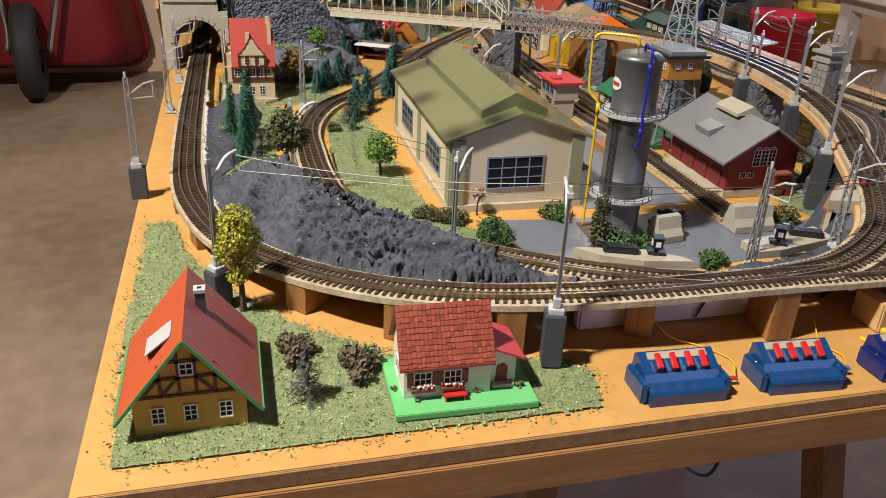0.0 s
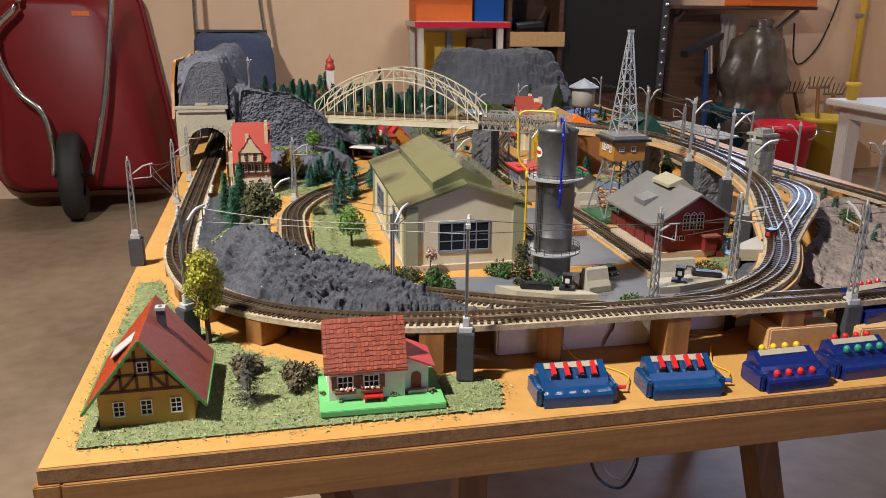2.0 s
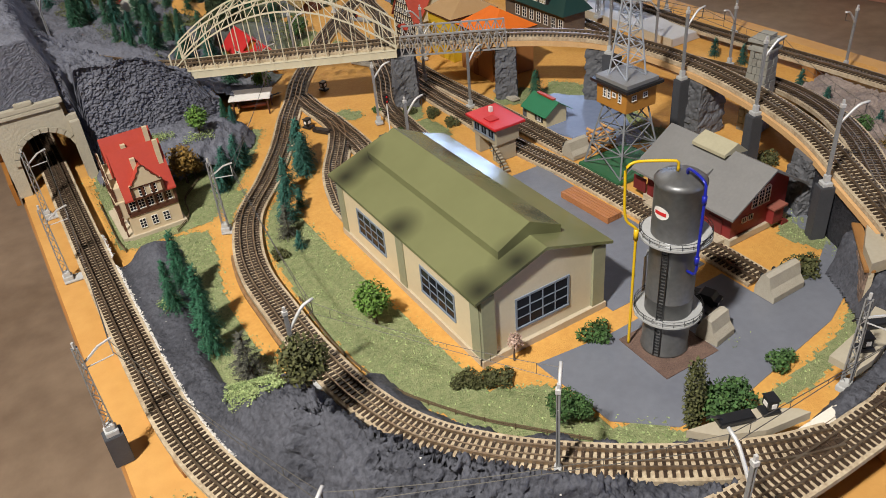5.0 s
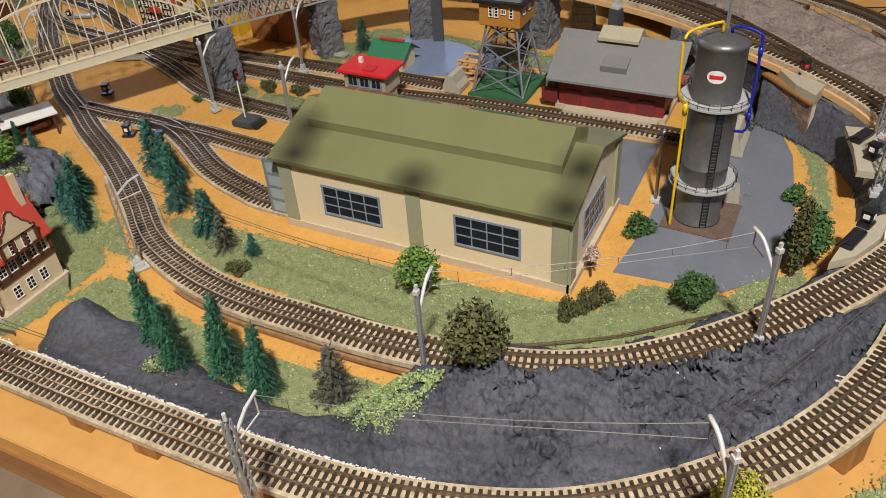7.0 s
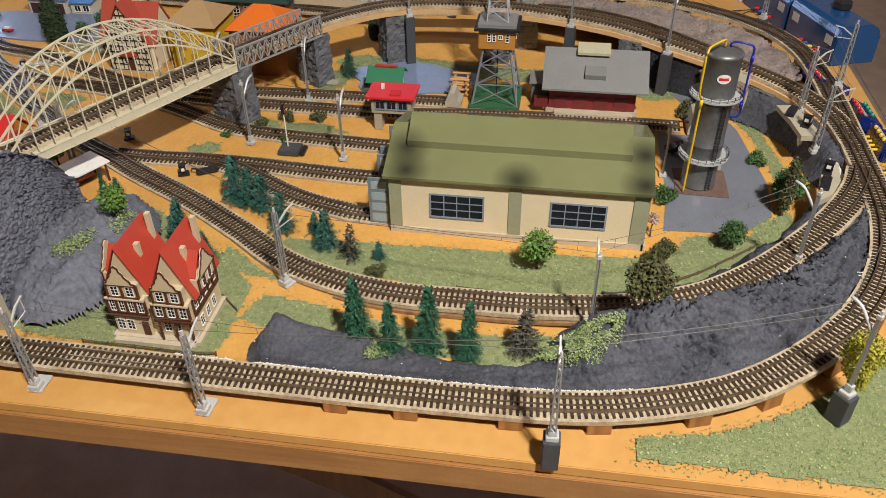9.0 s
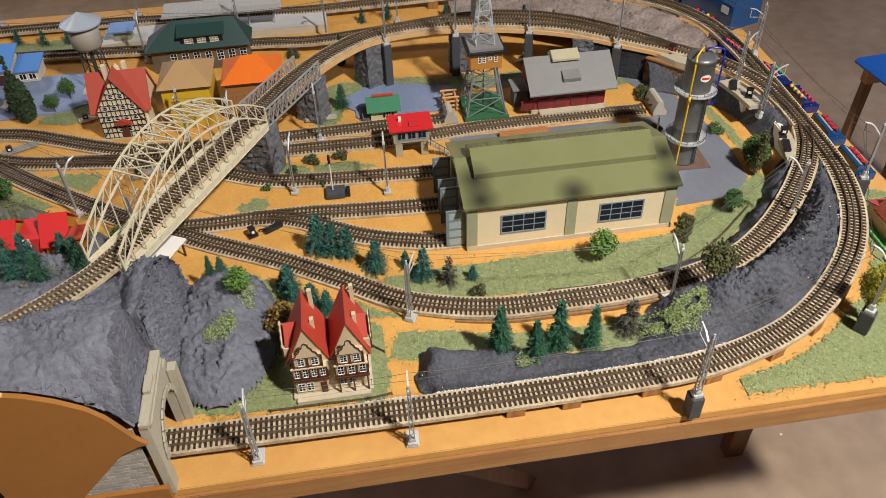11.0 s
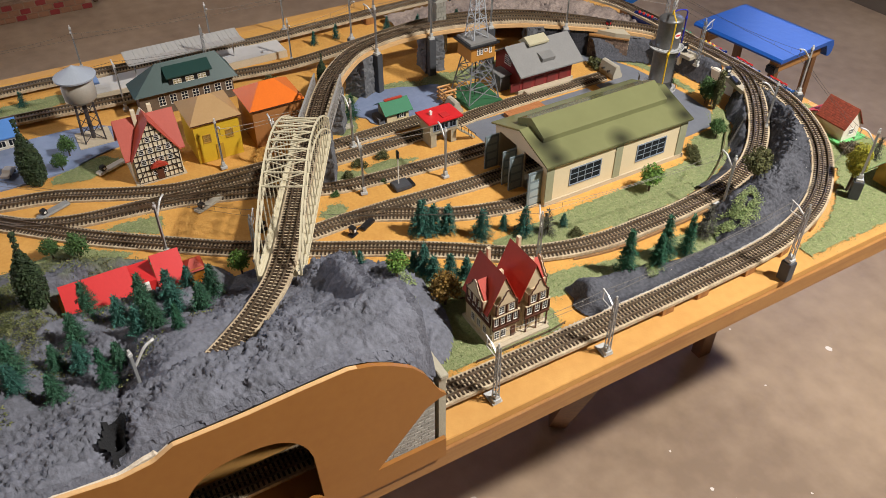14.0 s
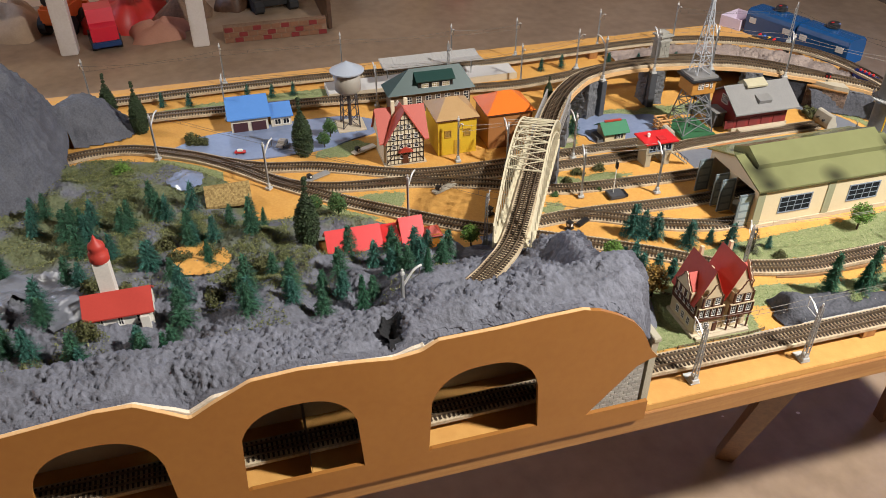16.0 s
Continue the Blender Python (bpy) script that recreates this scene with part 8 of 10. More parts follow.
def leafy(h, seed, mat, lobes, leaf=.0022, n=620, trunk=True, label="small model deciduous tree with loose foliage"):
    """A trunk with limbs and a crown of many small leaves round the given lobes (x, y, z, r as shares of the height)."""
    rng = random.Random(seed)
    ob = thing("deciduous_tree" if trunk else "shrub", label, "tree" if trunk else "shrub", (0, 0, -5), 0, "leafy trees" if trunk else "shrubs")
    bm = tube(bmesh.new(), [(0, 0, 0), (.01 * h, .01 * h, h * .3), (0, 0, h * .62)], [h * .035, h * .025, h * .012], 6)
    for x, y, z, r in lobes:
        tube(bm, [(0, 0, h * min(z * .6, .5)), (x * h * .6, y * h * .6, z * h * .9), (x * h, y * h, z * h)], [h * .014, h * .01, h * .004], 5)
    part("trunk", bm, M_BARK, ob)
    rows = []
    tot = sum(l[3] ** 2 for l in lobes)
    for x, y, z, r in lobes:
        for _ in range(int(2.2 * n * r * r / tot)):
            d = Vector((rng.gauss(0, 1), rng.gauss(0, 1), rng.gauss(0, .9))).normalized()
            c = Vector((x, y, z)) * h + d * r * h * rng.uniform(.55, 1.08)
            a = Vector((rng.gauss(0, 1), rng.gauss(0, 1), rng.gauss(0, 1))).normalized()
            b = a.cross(d + Vector((0, 0, .3))).normalized()
            s = .68 * leaf * rng.uniform(.6, 1.4)
            rows.append([tuple(c - a * s), tuple(c - b * s * .6 + d * s * .3), tuple(c + a * s), tuple(c + b * s * .6 - d * s * .2)])
    tagged(quads(rows, mat, "crown", ob), kind="stuff")
    return ob


PROTO = []
GROW = {"conifer": 1.28, "deciduous_tree": 1.3, "shrub": 1.15}


def proto(ob):
    PROTO.append(ob)
    return ob


def plant(ob, x, y, z, s=1.0, seed=0, label=""):
    s = s * GROW.get(ob.name.split(".")[0], 1.0)
    rng = random.Random(int(x * 9973 + y * 7919) + seed)
    m = copy_thing(ob, Matrix.Translation((x, y, z)) @ Matrix.Rotation(rng.uniform(0, 6.28), 4, "Z") @ Matrix.Rotation(rng.uniform(-.05, .05), 4, "X") @ Matrix.Diagonal((s * rng.uniform(.94, 1.06), s, s * rng.uniform(.95, 1.08), 1)))
    if label:
        m["label"] = label
    return m


FIR = [proto(conifer(.05, .017, k, M_FIR)) for k in range(2)]
BRUSH = [proto(conifer(.058, .012, 10 + k, M_BRUSH, 20, 9, .5)) for k in range(2)]
TEAL = [proto(conifer(.045, .016, 20 + k, M_TEAL)) for k in range(2)]
GREYF = proto(conifer(.042, .015, 31, M_GREYFIR, 8, 8, .2))
BALL = [(0, 0, .62, .34), (.14, .1, .55, .24), (-.14, .08, .6, .24), (.02, -.16, .52, .22), (0, .05, .82, .2)]
TREE_B = proto(leafy(.04, 1, M_LEAF, BALL))
TREE_M = proto(leafy(.04, 2, M_MIDLEAF, BALL))
TREE_O = proto(leafy(.045, 3, M_OLIVELEAF, BALL, n=900))
TREE_P = proto(leafy(.032, 4, M_PINK, [(0, 0, .75, .2), (.1, 0, .68, .16), (-.1, .05, .7, .16), (0, -.1, .62, .14)], .0018, 260, label="tiny tree with pale pink blossom"))
TREE_Y = proto(leafy(.082, 5, M_YELLEAF, [(0, 0, .84, .15), (.08, .03, .72, .14), (-.07, .04, .66, .14), (.03, -.07, .58, .13), (-.02, .05, .48, .12), (.05, 0, .36, .09), (-.05, -.02, .74, .12)], .0017, 2600, label="tall model tree with yellow green foam foliage"))
TREE_A = proto(leafy(.04, 6, M_AUTUMN, BALL, label="small autumn coloured model tree"))
POPLAR = proto(leafy(.06, 7, M_OLIVELEAF, [(0, 0, z, .075 + .04 * math.sin(3.1 * z)) for z in (.15, .25, .35, .45, .55, .65, .75, .85, .93)], .0016, 900, label="slim columnar model tree with moss foliage"))
M_CYPRESS = leaf_mat("dark_olive_cypress", (0.018, 0.035, 0.012), (0.04, 0.065, 0.02))
CYPRESS = proto(leafy(.07, 8, M_CYPRESS, [(0, 0, z, .03 + .125 * math.sin(math.pi * min(z + .22, 1)) ** 1.2) for z in (.1, .18, .26, .34, .42, .5, .58, .66, .74, .82, .9, .96)], .0016, 5200, label="slim dark green columnar model tree"))
BUSH = proto(leafy(.02, 9, M_MIDLEAF, [(0, 0, .35, .5), (.5, .1, .3, .38), (-.45, .2, .28, .36), (.1, -.4, .3, .35)], .0022, 420, False, "low green foam bush on the ground"))
BUSH_O = proto(leafy(.016, 11, M_OLIVELEAF, [(0, 0, .35, .5), (.5, .1, .3, .38), (-.45, .2, .28, .36), (.1, -.4, .3, .35)], .0018, 420, False, "low olive brown moss bush"))
BUSH_D = proto(leafy(.02, 12, M_DRY, [(0, 0, .4, .5), (.6, .1, .35, .42), (-.55, .2, .3, .4), (.1, -.5, .35, .4)], .0026, 520, False, "dry brown twiggy bush on the grass"))


def hz(x, y, f):
    v = float(f(np.array([[x]]), np.array([[y]]))[0, 0])
    return 0.0016 if math.isnan(v) else v


# between the tracks
for i, (x, y, s) in enumerate(((.134, .714, 1.2), (.110, .672, .95), (.130, .636, 1.22), (.124, .593, 1.08))):
    plant(BRUSH[i % 2], x, y, hz(x, y, hill_height) - .001, s)
plant(GREYF, .145, .532, hz(.145, .532, hill_height), 1.15, label="grey brown model fir on the rocks")
plant(TREE_O, .168, .412, hz(.168, .412, hill_height) - .003, 1.15, label="round olive brown model tree beside the inner track")
# round the shed
for x, y, s in ((.285, .724, .45), (.301, .795, .95), (.328, .818, .55), (.328, .862, 1.05), (.372, .904, 1.0), (.387, .944, 1.2), (.381, .925, 1.0)):
    plant(TEAL[int(x * 1000) % 2], x, y, .0018, s)
plant(GREYF, .283, .760, .0018, .85)
plant(TREE_B, .291, .528, .0024, 1.1, label="bright green model tree before the engine shed")
plant(TREE_P, .378, .386, .0024, .85)
plant(BUSH, .466, .362, .0024, 1.1)
for x, y, s in ((.363, .291, 1.1), (.377, .279, .85)):
    plant(TREE_M, x, y, .003, s * .75)
for x, y in ((.348, .368), (.334, .376), (.318, .388)):
    plant(BUSH_O, x, y, .0024, 1.0)
for x, y, s in ((.465, .203, 1.25), (.488, .199, 1.15), (.476, .21, .9)):
    plant(TREE_M, x, y, .003, s * .85)
plant(POPLAR, .449, .211, .003, 1.15)
plant(BUSH, .585, .222, .0026, .9, label="bright green bush at the foot of the tower")
plant(BUSH_O, .725, .308, .0024, 1.5)
plant(BUSH_O, .254, .722, .0024, .9)
plant(BUSH_O, .60, .985, .0018, .9); plant(BUSH_O, .625, .95, .0018, 1.0); plant(BUSH_O, .63, .90, .0018, 1.0)
plant(BUSH, .555, .935, .0018, .4); plant(BUSH, .56, 1.03, .0018, .5)
# front corner
plant(GREYF, .156, .074, .0024, .78, label="dark grey model fir on the front grass")
plant(BUSH_D, .198, .099, .0024, 1.0); plant(BUSH_D, .150, .130, .0024, .9)
plant(TREE_Y, .112, .212, .0024, .93)
# by the tall house
plant(TREE_B, .267, 1.055, hz(.267, 1.055, apron_height) - .002, .95, label="bright green model tree on the rocks")
plant(BRUSH[0], .322, 1.100, hz(.322, 1.1, apron_height) - .001, .5); plant(TEAL[1], .330, 1.085, hz(.33, 1.085, apron_height) - .001, .5)
for x, y, q in ((.276, .985, .85), (.298, .990, .95), (.266, .960, .85), (.254, .938, .7), (.315, 1.0, .65)):
    plant(TEAL[int(x * 1000) % 2], x, y, .0018, q)
plant(TREE_A, .218, .999, .0018, 1.25); plant(TREE_A, .232, 1.004, .0018, .8)
# forest on the mountain
for i, (x, y, s) in enumerate(((.355, 1.497, 1.0), (.37, 1.437, 1.0), (.352, 1.402, 1.0), (.342, 1.366, 1.1), (.335, 1.33, 1.0), (.265, 1.477, 1.1), (.262, 1.538, .9), (.298, 1.58, 1.0), (.27, 1.647, .9), (.36, 1.648, .9),
                               (.305, 1.744, 1.2), (.215, 1.77, 1.1), (.25, 1.805, .8), (.235, 1.885, 1.1), (.34, 1.941, .9), (.565, 1.727, 1.0), (.66, 1.785, 1.0), (.62, 1.91, 1.1), (.66, 1.932, 1.0), (.665, 2.003, 1.0),
                               (.62, 1.848, 1.0), (.48, 1.798, 1.2), (.53, 1.622, 1.0), (.26, 1.375, .8), (.40, 1.30, 1.0), (.43, 1.33, .9), (.33, 1.53, .8), (.31, 1.50, .9), (.29, 1.455, .8), (.45, 1.70, .9), (.42, 1.76, .8),
                               (.54, 1.86, 1.0), (.46, 1.92, 1.0), (.38, 2.02, 1.0), (.30, 1.99, 1.0), (.52, 2.03, 1.1), (.45, 2.1, 1.0), (.35, 2.12, 1.0), (.26, 2.08, 1.0), (.58, 2.1, 1.0), (.63, 1.66, .8), (.60, 1.60, .7), (.40, 1.60, .8))):
    pool = (FIR[0], TEAL[0], FIR[1], TEAL[1], FIR[0], BRUSH[0])
    plant(pool[i % 6], x, y, hz(x, y, mountain_height) - .002, s * 1.0 * (.9 if i % 6 != 5 else .8))
for i, (x, y, s) in enumerate(((.716, 2.01, .8), (.711, 1.985, .8), (.66, 1.90, 1.0), (.62, 1.94, 1.1), (.61, 1.905, 1.1), (.70, 1.796, .9), (.65, 1.77, .9), (.644, 1.836, .9), (.68, 1.724, 1.0), (.585, 1.732, 1.0), (.554, 1.69, .9), (.57, 1.62, 1.1), (.443, 1.90, .9),
                               (.55, 1.915, 1.1), (.492, 1.794, 1.0), (.55, 1.731, .9), (.363, 1.743, 1.2), (.333, 1.645, 1.1), (.285, 1.645, 1.0), (.334, 1.578, 1.0), (.355, 1.945, 1.2), (.249, 1.89, 1.2), (.265, 1.809, .9), (.225, 1.756, 1.1), (.28, 1.956, 1.0),
                               (.40, 1.40, .9), (.39, 1.36, 1.0), (.41, 1.47, .9), (.315, 1.42, .9), (.30, 1.395, .8), (.20, 1.98, .9), (.17, 2.1, 1.0))):
    plant((TEAL[0], FIR[1], TEAL[1], FIR[0])[i % 4], x, y, hz(x, y, mountain_height) - .002, s * .98)
for x, y, s in ((.465, 1.535, 1.5), (.868, 1.488, 1.55), (1.165, 1.90, 1.3), (1.075, 1.83, 1.3), (.965, .88, .8)):
    plant(CYPRESS, x, y, max(hz(x, y, mountain_height), .002) - .001 if x < .6 else .0022, s)
for x, y, s in ((.60, 1.46, 1.0), (.63, 1.50, .8)):
    plant(TREE_M, x, y, .0022, s)
plant(TREE_B, .845, 1.86, .0022, 1.0); plant(TREE_M, .885, 1.44, .0022, .8); plant(TREE_B, .44, 1.245, .0022, .9, label="bright green bush like tree beside the bridge"); plant(TREE_M, .93, 1.42, .0022, .9)
plant(BUSH_O, .99, 1.72, .0022, 1.6); plant(BUSH_O, .975, 1.70, .0022, 1.2)
for x, y in ((.36, 1.70), (.40, 1.66), (.44, 1.62), (.50, 1.70), (.47, 1.75), (.56, 1.78), (.38, 1.83), (.42, 1.88), (.30, 1.88)):
    plant(BUSH_O, x, y, hz(x, y, mountain_height) - .001, 1.5)
# behind the branch line
for x, y in ((1.2, 1.782), (1.189, 1.72), (1.198, 1.58), (1.181, 1.521), (1.182, 1.469), (1.15, .82), (1.155, .76), (1.14, .63), (1.11, .56), (1.09, .46), (1.06, .40), (1.01, .35), (.96, .31)):
    plant(TEAL[int(y * 100) % 2], x, y, .0018, .6)
plant(TREE_A, 1.02, .40, .0018, .8); plant(TREE_M, 1.05, .46, .0018, .8); plant(BUSH_O, 1.02, .98, .0022, 1.2); plant(BUSH_O, .90, .50, .0022, 1.2)
plant(FIR[0], .795, .885, .0022, .8)
for ob in PROTO:
    for o in list(ob.children_recursive) + [ob]:
        bpy.data.objects.remove(o)

# ---- small equipment on the board ----
M_CBLUE = paint("blue_enamel_box", (0.008, 0.055, 0.16), (0.006, 0.04, 0.12), 0.25, coat=0.3)
M_CNAVY = paint("navy_enamel_box", (0.008, 0.02, 0.13), (0.006, 0.015, 0.1), 0.25, coat=0.3)
M_RED = paint("red_plastic", (0.6, 0.02, 0.02), (0.5, 0.015, 0.015), 0.35)
M_YEL = paint("yellow_plastic", (0.75, 0.5, 0.03), (0.65, 0.4, 0.02), 0.35)
M_GRN = paint("green_plastic", (0.03, 0.3, 0.16), None, 0.35)
M_BLUP = paint("blue_plug_plastic", (0.03, 0.12, 0.5), None, 0.35)
M_CHROME = material("chrome_metal", (0.62, 0.6, 0.58), (0.5, 0.48, 0.46), 0.2, 0.95, scale=40)
M_CONC = material("cast_buffer_stone", (0.42, 0.38, 0.30), (0.3, 0.26, 0.2), 0.85, scale=120, bump=0.5, bump_scale=900)
M_PLATE = material("smooth_cream_plate", (0.42, 0.37, 0.27), (0.33, 0.28, 0.2), 0.5, scale=40, bump=0.05)
M_FOAM = material("pale_foam_board", (0.74, 0.68, 0.58), (0.6, 0.52, 0.42), 0.9, scale=30, bump=0.4, bump_scale=500)


def control_box(x, y, rz, mat, label, lever_mat=None, knobs=(), plug=M_RED, z=0.0, plugs_back=None, w=0.075):
    """Switch box: stepped sloping case, label strip, levers or round knobs, plugs."""
    ob = thing("control_box", label, "control box", (x, y, z + .0002), rz, "control boxes")
    d = 0.04
    prof = [(0, 0), (0, .010), (.002, .012), (.013, .013), (.016, .019), (.018, .0205), (.033, .0285), (.037, .026), (d, .004), (d, 0)]
    part("case", prism(bmesh.new(), prof, "x", 0.006, w - 0.006), mat, ob, "enamelled metal case", False)
    for x0, x1 in ((0.0, .006), (w - .006, w)):
        part("end_cheek", boxes((x0, x1, .004, d - .003, 0, .017), bevel=.0018), mat, ob)
        part("screw", lathe(bmesh.new(), [(0, .0172), (.0016, .0172), (.0013, .0182), (0, .0186)], 8, ((x0 + x1) / 2, .021)), M_CHROME, ob)
    for i in range(4):
        u = .0125 + (w - .025) * (i + .5) / 4
        part("label_strip", bar(bmesh.new(), (u, .0262, .0253), (u, .0318, .0283), .0124, .0010), M_PLATE, ob, "cream paper label")
        if lever_mat:
            bm = bmesh.new()
            bar(bm, (u, .0262, .0305), (u, .0155, .0243 - .0015 * (i % 2)), .0038, .0032)
            part("lever", bm, lever_mat, ob, "red switch lever")
            part("lever_slot", boxes((u - .003, u + .003, .0165, .0195, .0175, .0225)), M_BLACK, ob)
    for mat_k, yy, zz in knobs:
        for i in range(4):
            u = .0125 + (w - .025) * (i + .5) / 4
            part("knob", lathe(bmesh.new(), [(0, zz), (.0022, zz), (.003, zz + .002), (.003, zz + .0045), (.0018, zz + .0062), (0, zz + .0066)], 10, (u, yy)), mat_k, ob, "round push button")
    part("plug", tube(bmesh.new(), [(w - .001, .02, .006), (w + .013, .019, .006)], [.0022, .0018], 8), plug, ob, "bright wire plug")
    if plugs_back:
        for i in range(4):
            u = .012 + (w - .024) * (i + .5) / 4
            part("plug", tube(bmesh.new(), [(u, d - .001, .012), (u, d + .014, .011)], [.0022, .0018], 8), plugs_back, ob, "yellow wire plug")
    return ob


control_box(.401, .0155, -2.5, M_CBLUE, "blue metal switch box with four red levers", M_RED, plug=M_RED, plugs_back=M_YEL)
control_box(.503, .0115, -3.5, M_CBLUE, "blue metal switch box with four red levers and a blue plug", M_RED, plug=M_BLUP, plugs_back=M_YEL)
control_box(.612, .0035, 1.5, M_CNAVY, "navy metal button box with yellow and red buttons", None, ((M_YEL, .0345, .026), (M_RED, .0085, .0118)), M_GRN, plugs_back=M_YEL)
control_box(.698, .013, 2.0, M_CNAVY, "navy metal button box with red and green buttons", None, ((M_RED, .0345, .026), (M_GRN, .0165, .0215)), M_YEL)
control_box(.762, .068, 10, M_CNAVY, "navy metal box with red buttons on a wooden block", None, ((M_RED, .0345, .026),), M_RED, z=.0302)
control_box(.83, .028, 16, M_CNAVY, "navy metal switch box with red and yellow plugs", None, ((M_RED, .0345, .026),), M_YEL, plugs_back=M_YEL)


def wood_block(x0, x1, y0, y1, h, label):
    ob = thing("wooden_block", label, "wooden block")
    part("body", boxes((x0, x1, y0, y1, .0003, h), bevel=.0015), M_EDGE, ob)
    return ob


wb = wood_block(.664, .742, .076, .112, .030, "raw wooden block with an orange wire plug")
for c, dy, dx in (("orange_plug", .095, .716), ("yellow_plug", .098, .732)):
    part("plug", tube(bmesh.new(), [(dx - .007, dy, .0335), (dx + .007, dy, .0335)], [.0032, .0028], 8), paint(c + "_plastic", (0.7, 0.16, 0.03) if c[0] == "o" else (0.75, 0.62, 0.3)), wb, "small wire plug")
wood_block(.756, .845, .06, .115, .030, "raw wooden block carrying a switch box")


def wire(pts, r, mat, label):
    ob = thing("wire", label, "wire", group="loose wires")
    part("strand", tube(bmesh.new(), [tuple(q) for q in spline(pts, .004)], r, 5), mat, ob)


wire([(.49, .032, .006), (.505, .06, .002), (.49, .085, .002), (.47, .10, .004), (.46, .118, .015)], .0006, M_YEL, "thin yellow wire from a switch box")
wire([(.593, .03, .006), (.605, .05, .002), (.60, .07, .002), (.615, .1, .006)], .0006, M_YEL, "thin yellow wire between the switch boxes")
wire([(.745, .097, .033), (.756, .092, .036), (.764, .082, .028), (.768, .07, .03)], .0007, M_YEL, "thin yellow wire loop beside a wooden block")
wire([(.475, .08, -.076), (.482, .06, -.105), (.505, .055, -.118), (.527, .07, -.108), (.536, .08, -.076)], .0016, M_BLACK, "black cable loop hanging under the table")
wire([(.484, .085, -.076), (.49, .065, -.1), (.51, .06, -.112), (.53, .075, -.1), (.54, .085, -.076)], .0014, M_MAST, "grey cable loop hanging under the table")
# pale foam wall behind the posts of the front board
fw = thing("foam_wall", "pale foam strip filling under the raised roadbed", "foam board")
part("body", boxes((.395, .60, .128, .140, .0005, .042), bevel=.002), M_FOAM, fw)
part("body", boxes((.612, .75, .150, .160, .0005, .044), bevel=.002), M_FOAM, fw)


def buffer_stop(x, y, z, rz, w=.034, h=.026):
    ob = thing("buffer_stop", "cast stone buffer stop block at the end of a siding", "buffer stop", (x, y, z), rz, "buffer stops")
    q = [(-.014, 0), (.012, 0), (.012, h * .35), (.006, h * .92), (.002, h), (-.004, h * .96), (-.008, h * .5), (-.014, h * .25)]
    bm = bmesh.new()
    prism(bm, q, "x", -w / 2, w / 2)
    part("block", bm, M_CONC, ob)
    for sx in (-1, 1):
        part("buffer", tube(bmesh.new(), [(sx * .0095, .010, h * .5), (sx * .0095, .017, h * .5)], [.0016, .0028], 8), M_BLACK, ob)
    return ob


buffer_stop(.679, .302, .003, 0, .05, .03)
buffer_stop(.716, .69, .003, 0)
buffer_stop(.567, .292, .003, 8, .03, .028)


def lantern(x, y, z, rz, glow=False):
    ob = thing("switch_lantern", "small black track switch lantern with a white mark", "switch lantern", (x, y, z), rz, "switch lanterns")
    part("base", boxes((-.006, .006, -.008, .008, 0, .003), bevel=.0005), M_BLACK, ob)
    part("post", boxes((-.0016, .0016, -.0016, .0016, .003, .006)), M_BLACK, ob)
    part("housing", boxes((-.0055, .0055, -.0045, .0045, .006, .0155), bevel=.0006), M_BLACK, ob)
    for s in (-1, 1):
        part("pane", boxes((-.0028, .0028, s * .0046 - .0004, s * .0046 + .0004, .0085, .0132)), M_RED if glow else M_WHITE, ob, "red pane" if glow else "white marked pane")
        part("pane", boxes((s * .0056 - .0004, s * .0056 + .0004, -.0022, .0022, .0085, .0132)), M_RED if glow else M_WHITE, ob)
    part("cap", boxes((-.0062, .0062, -.0052, .0052, .0155, .0168), bevel=.0004), M_BLACK, ob)


def switch_motor(x, y, z, rz):
    ob = thing("switch_motor", "black switch machine with a cranked lever", "switch motor", (x, y, z), rz, "switch motors")
    part("body", boxes((-.006, .006, -.016, .016, 0, .006), bevel=.0012), M_BLACK, ob)
    part("lever", tube(bmesh.new(), [(0, .012, .006), (0, .016, .009), (.003, .021, .0085), (.006, .022, .004)], .0012, 6), M_BLACK, ob)


def switch_stand(x, y, z, rz, mat, glow=False):
    ob = thing("switch_stand", "long grey switch plate with a red and black lantern", "switch stand", (x, y, z), rz, "switch stands")
    part("plate", boxes((-.008, .008, -.03, .03, 0, .005), bevel=.0015), mat, ob, "grey stone cast plate")
    part("housing", boxes((-.0055, .0055, .012, .022, .005, .0145), bevel=.0015), M_BLACK, ob)
    part("pane", boxes((-.002, .002, .0112, .0122, .0085, .012)), M_RED, ob, "red pane")
    part("pane", boxes((-.0063, -.0053, .015, .019, .0085, .012)), M_RED if glow else M_WHITE, ob)


for x, y, z, rz in ((.441, 1.05, .003, 25), (.530, 1.178, .003, 25), (.478, .159, .0557, 70), (.606, .160, .0557, 60)):
    lantern(x, y, z, rz)
for x, y, z, rz in ((.452, 1.018, .003, 30), (.645, .172, .0557, 65), (.447, .168, .0557, 70)):
    switch_motor(x, y, z, rz)
lantern(.77, .245, .0662, 20, True)
for x, y, rz, m in ((.645, 1.235, 25, M_CONC), (.762, 1.478, 25, M_MAST), (.762, .93, 0, M_CONC), (.85, 1.36, 25, M_WHITE)):
    switch_stand(x, y, .003, rz, m)
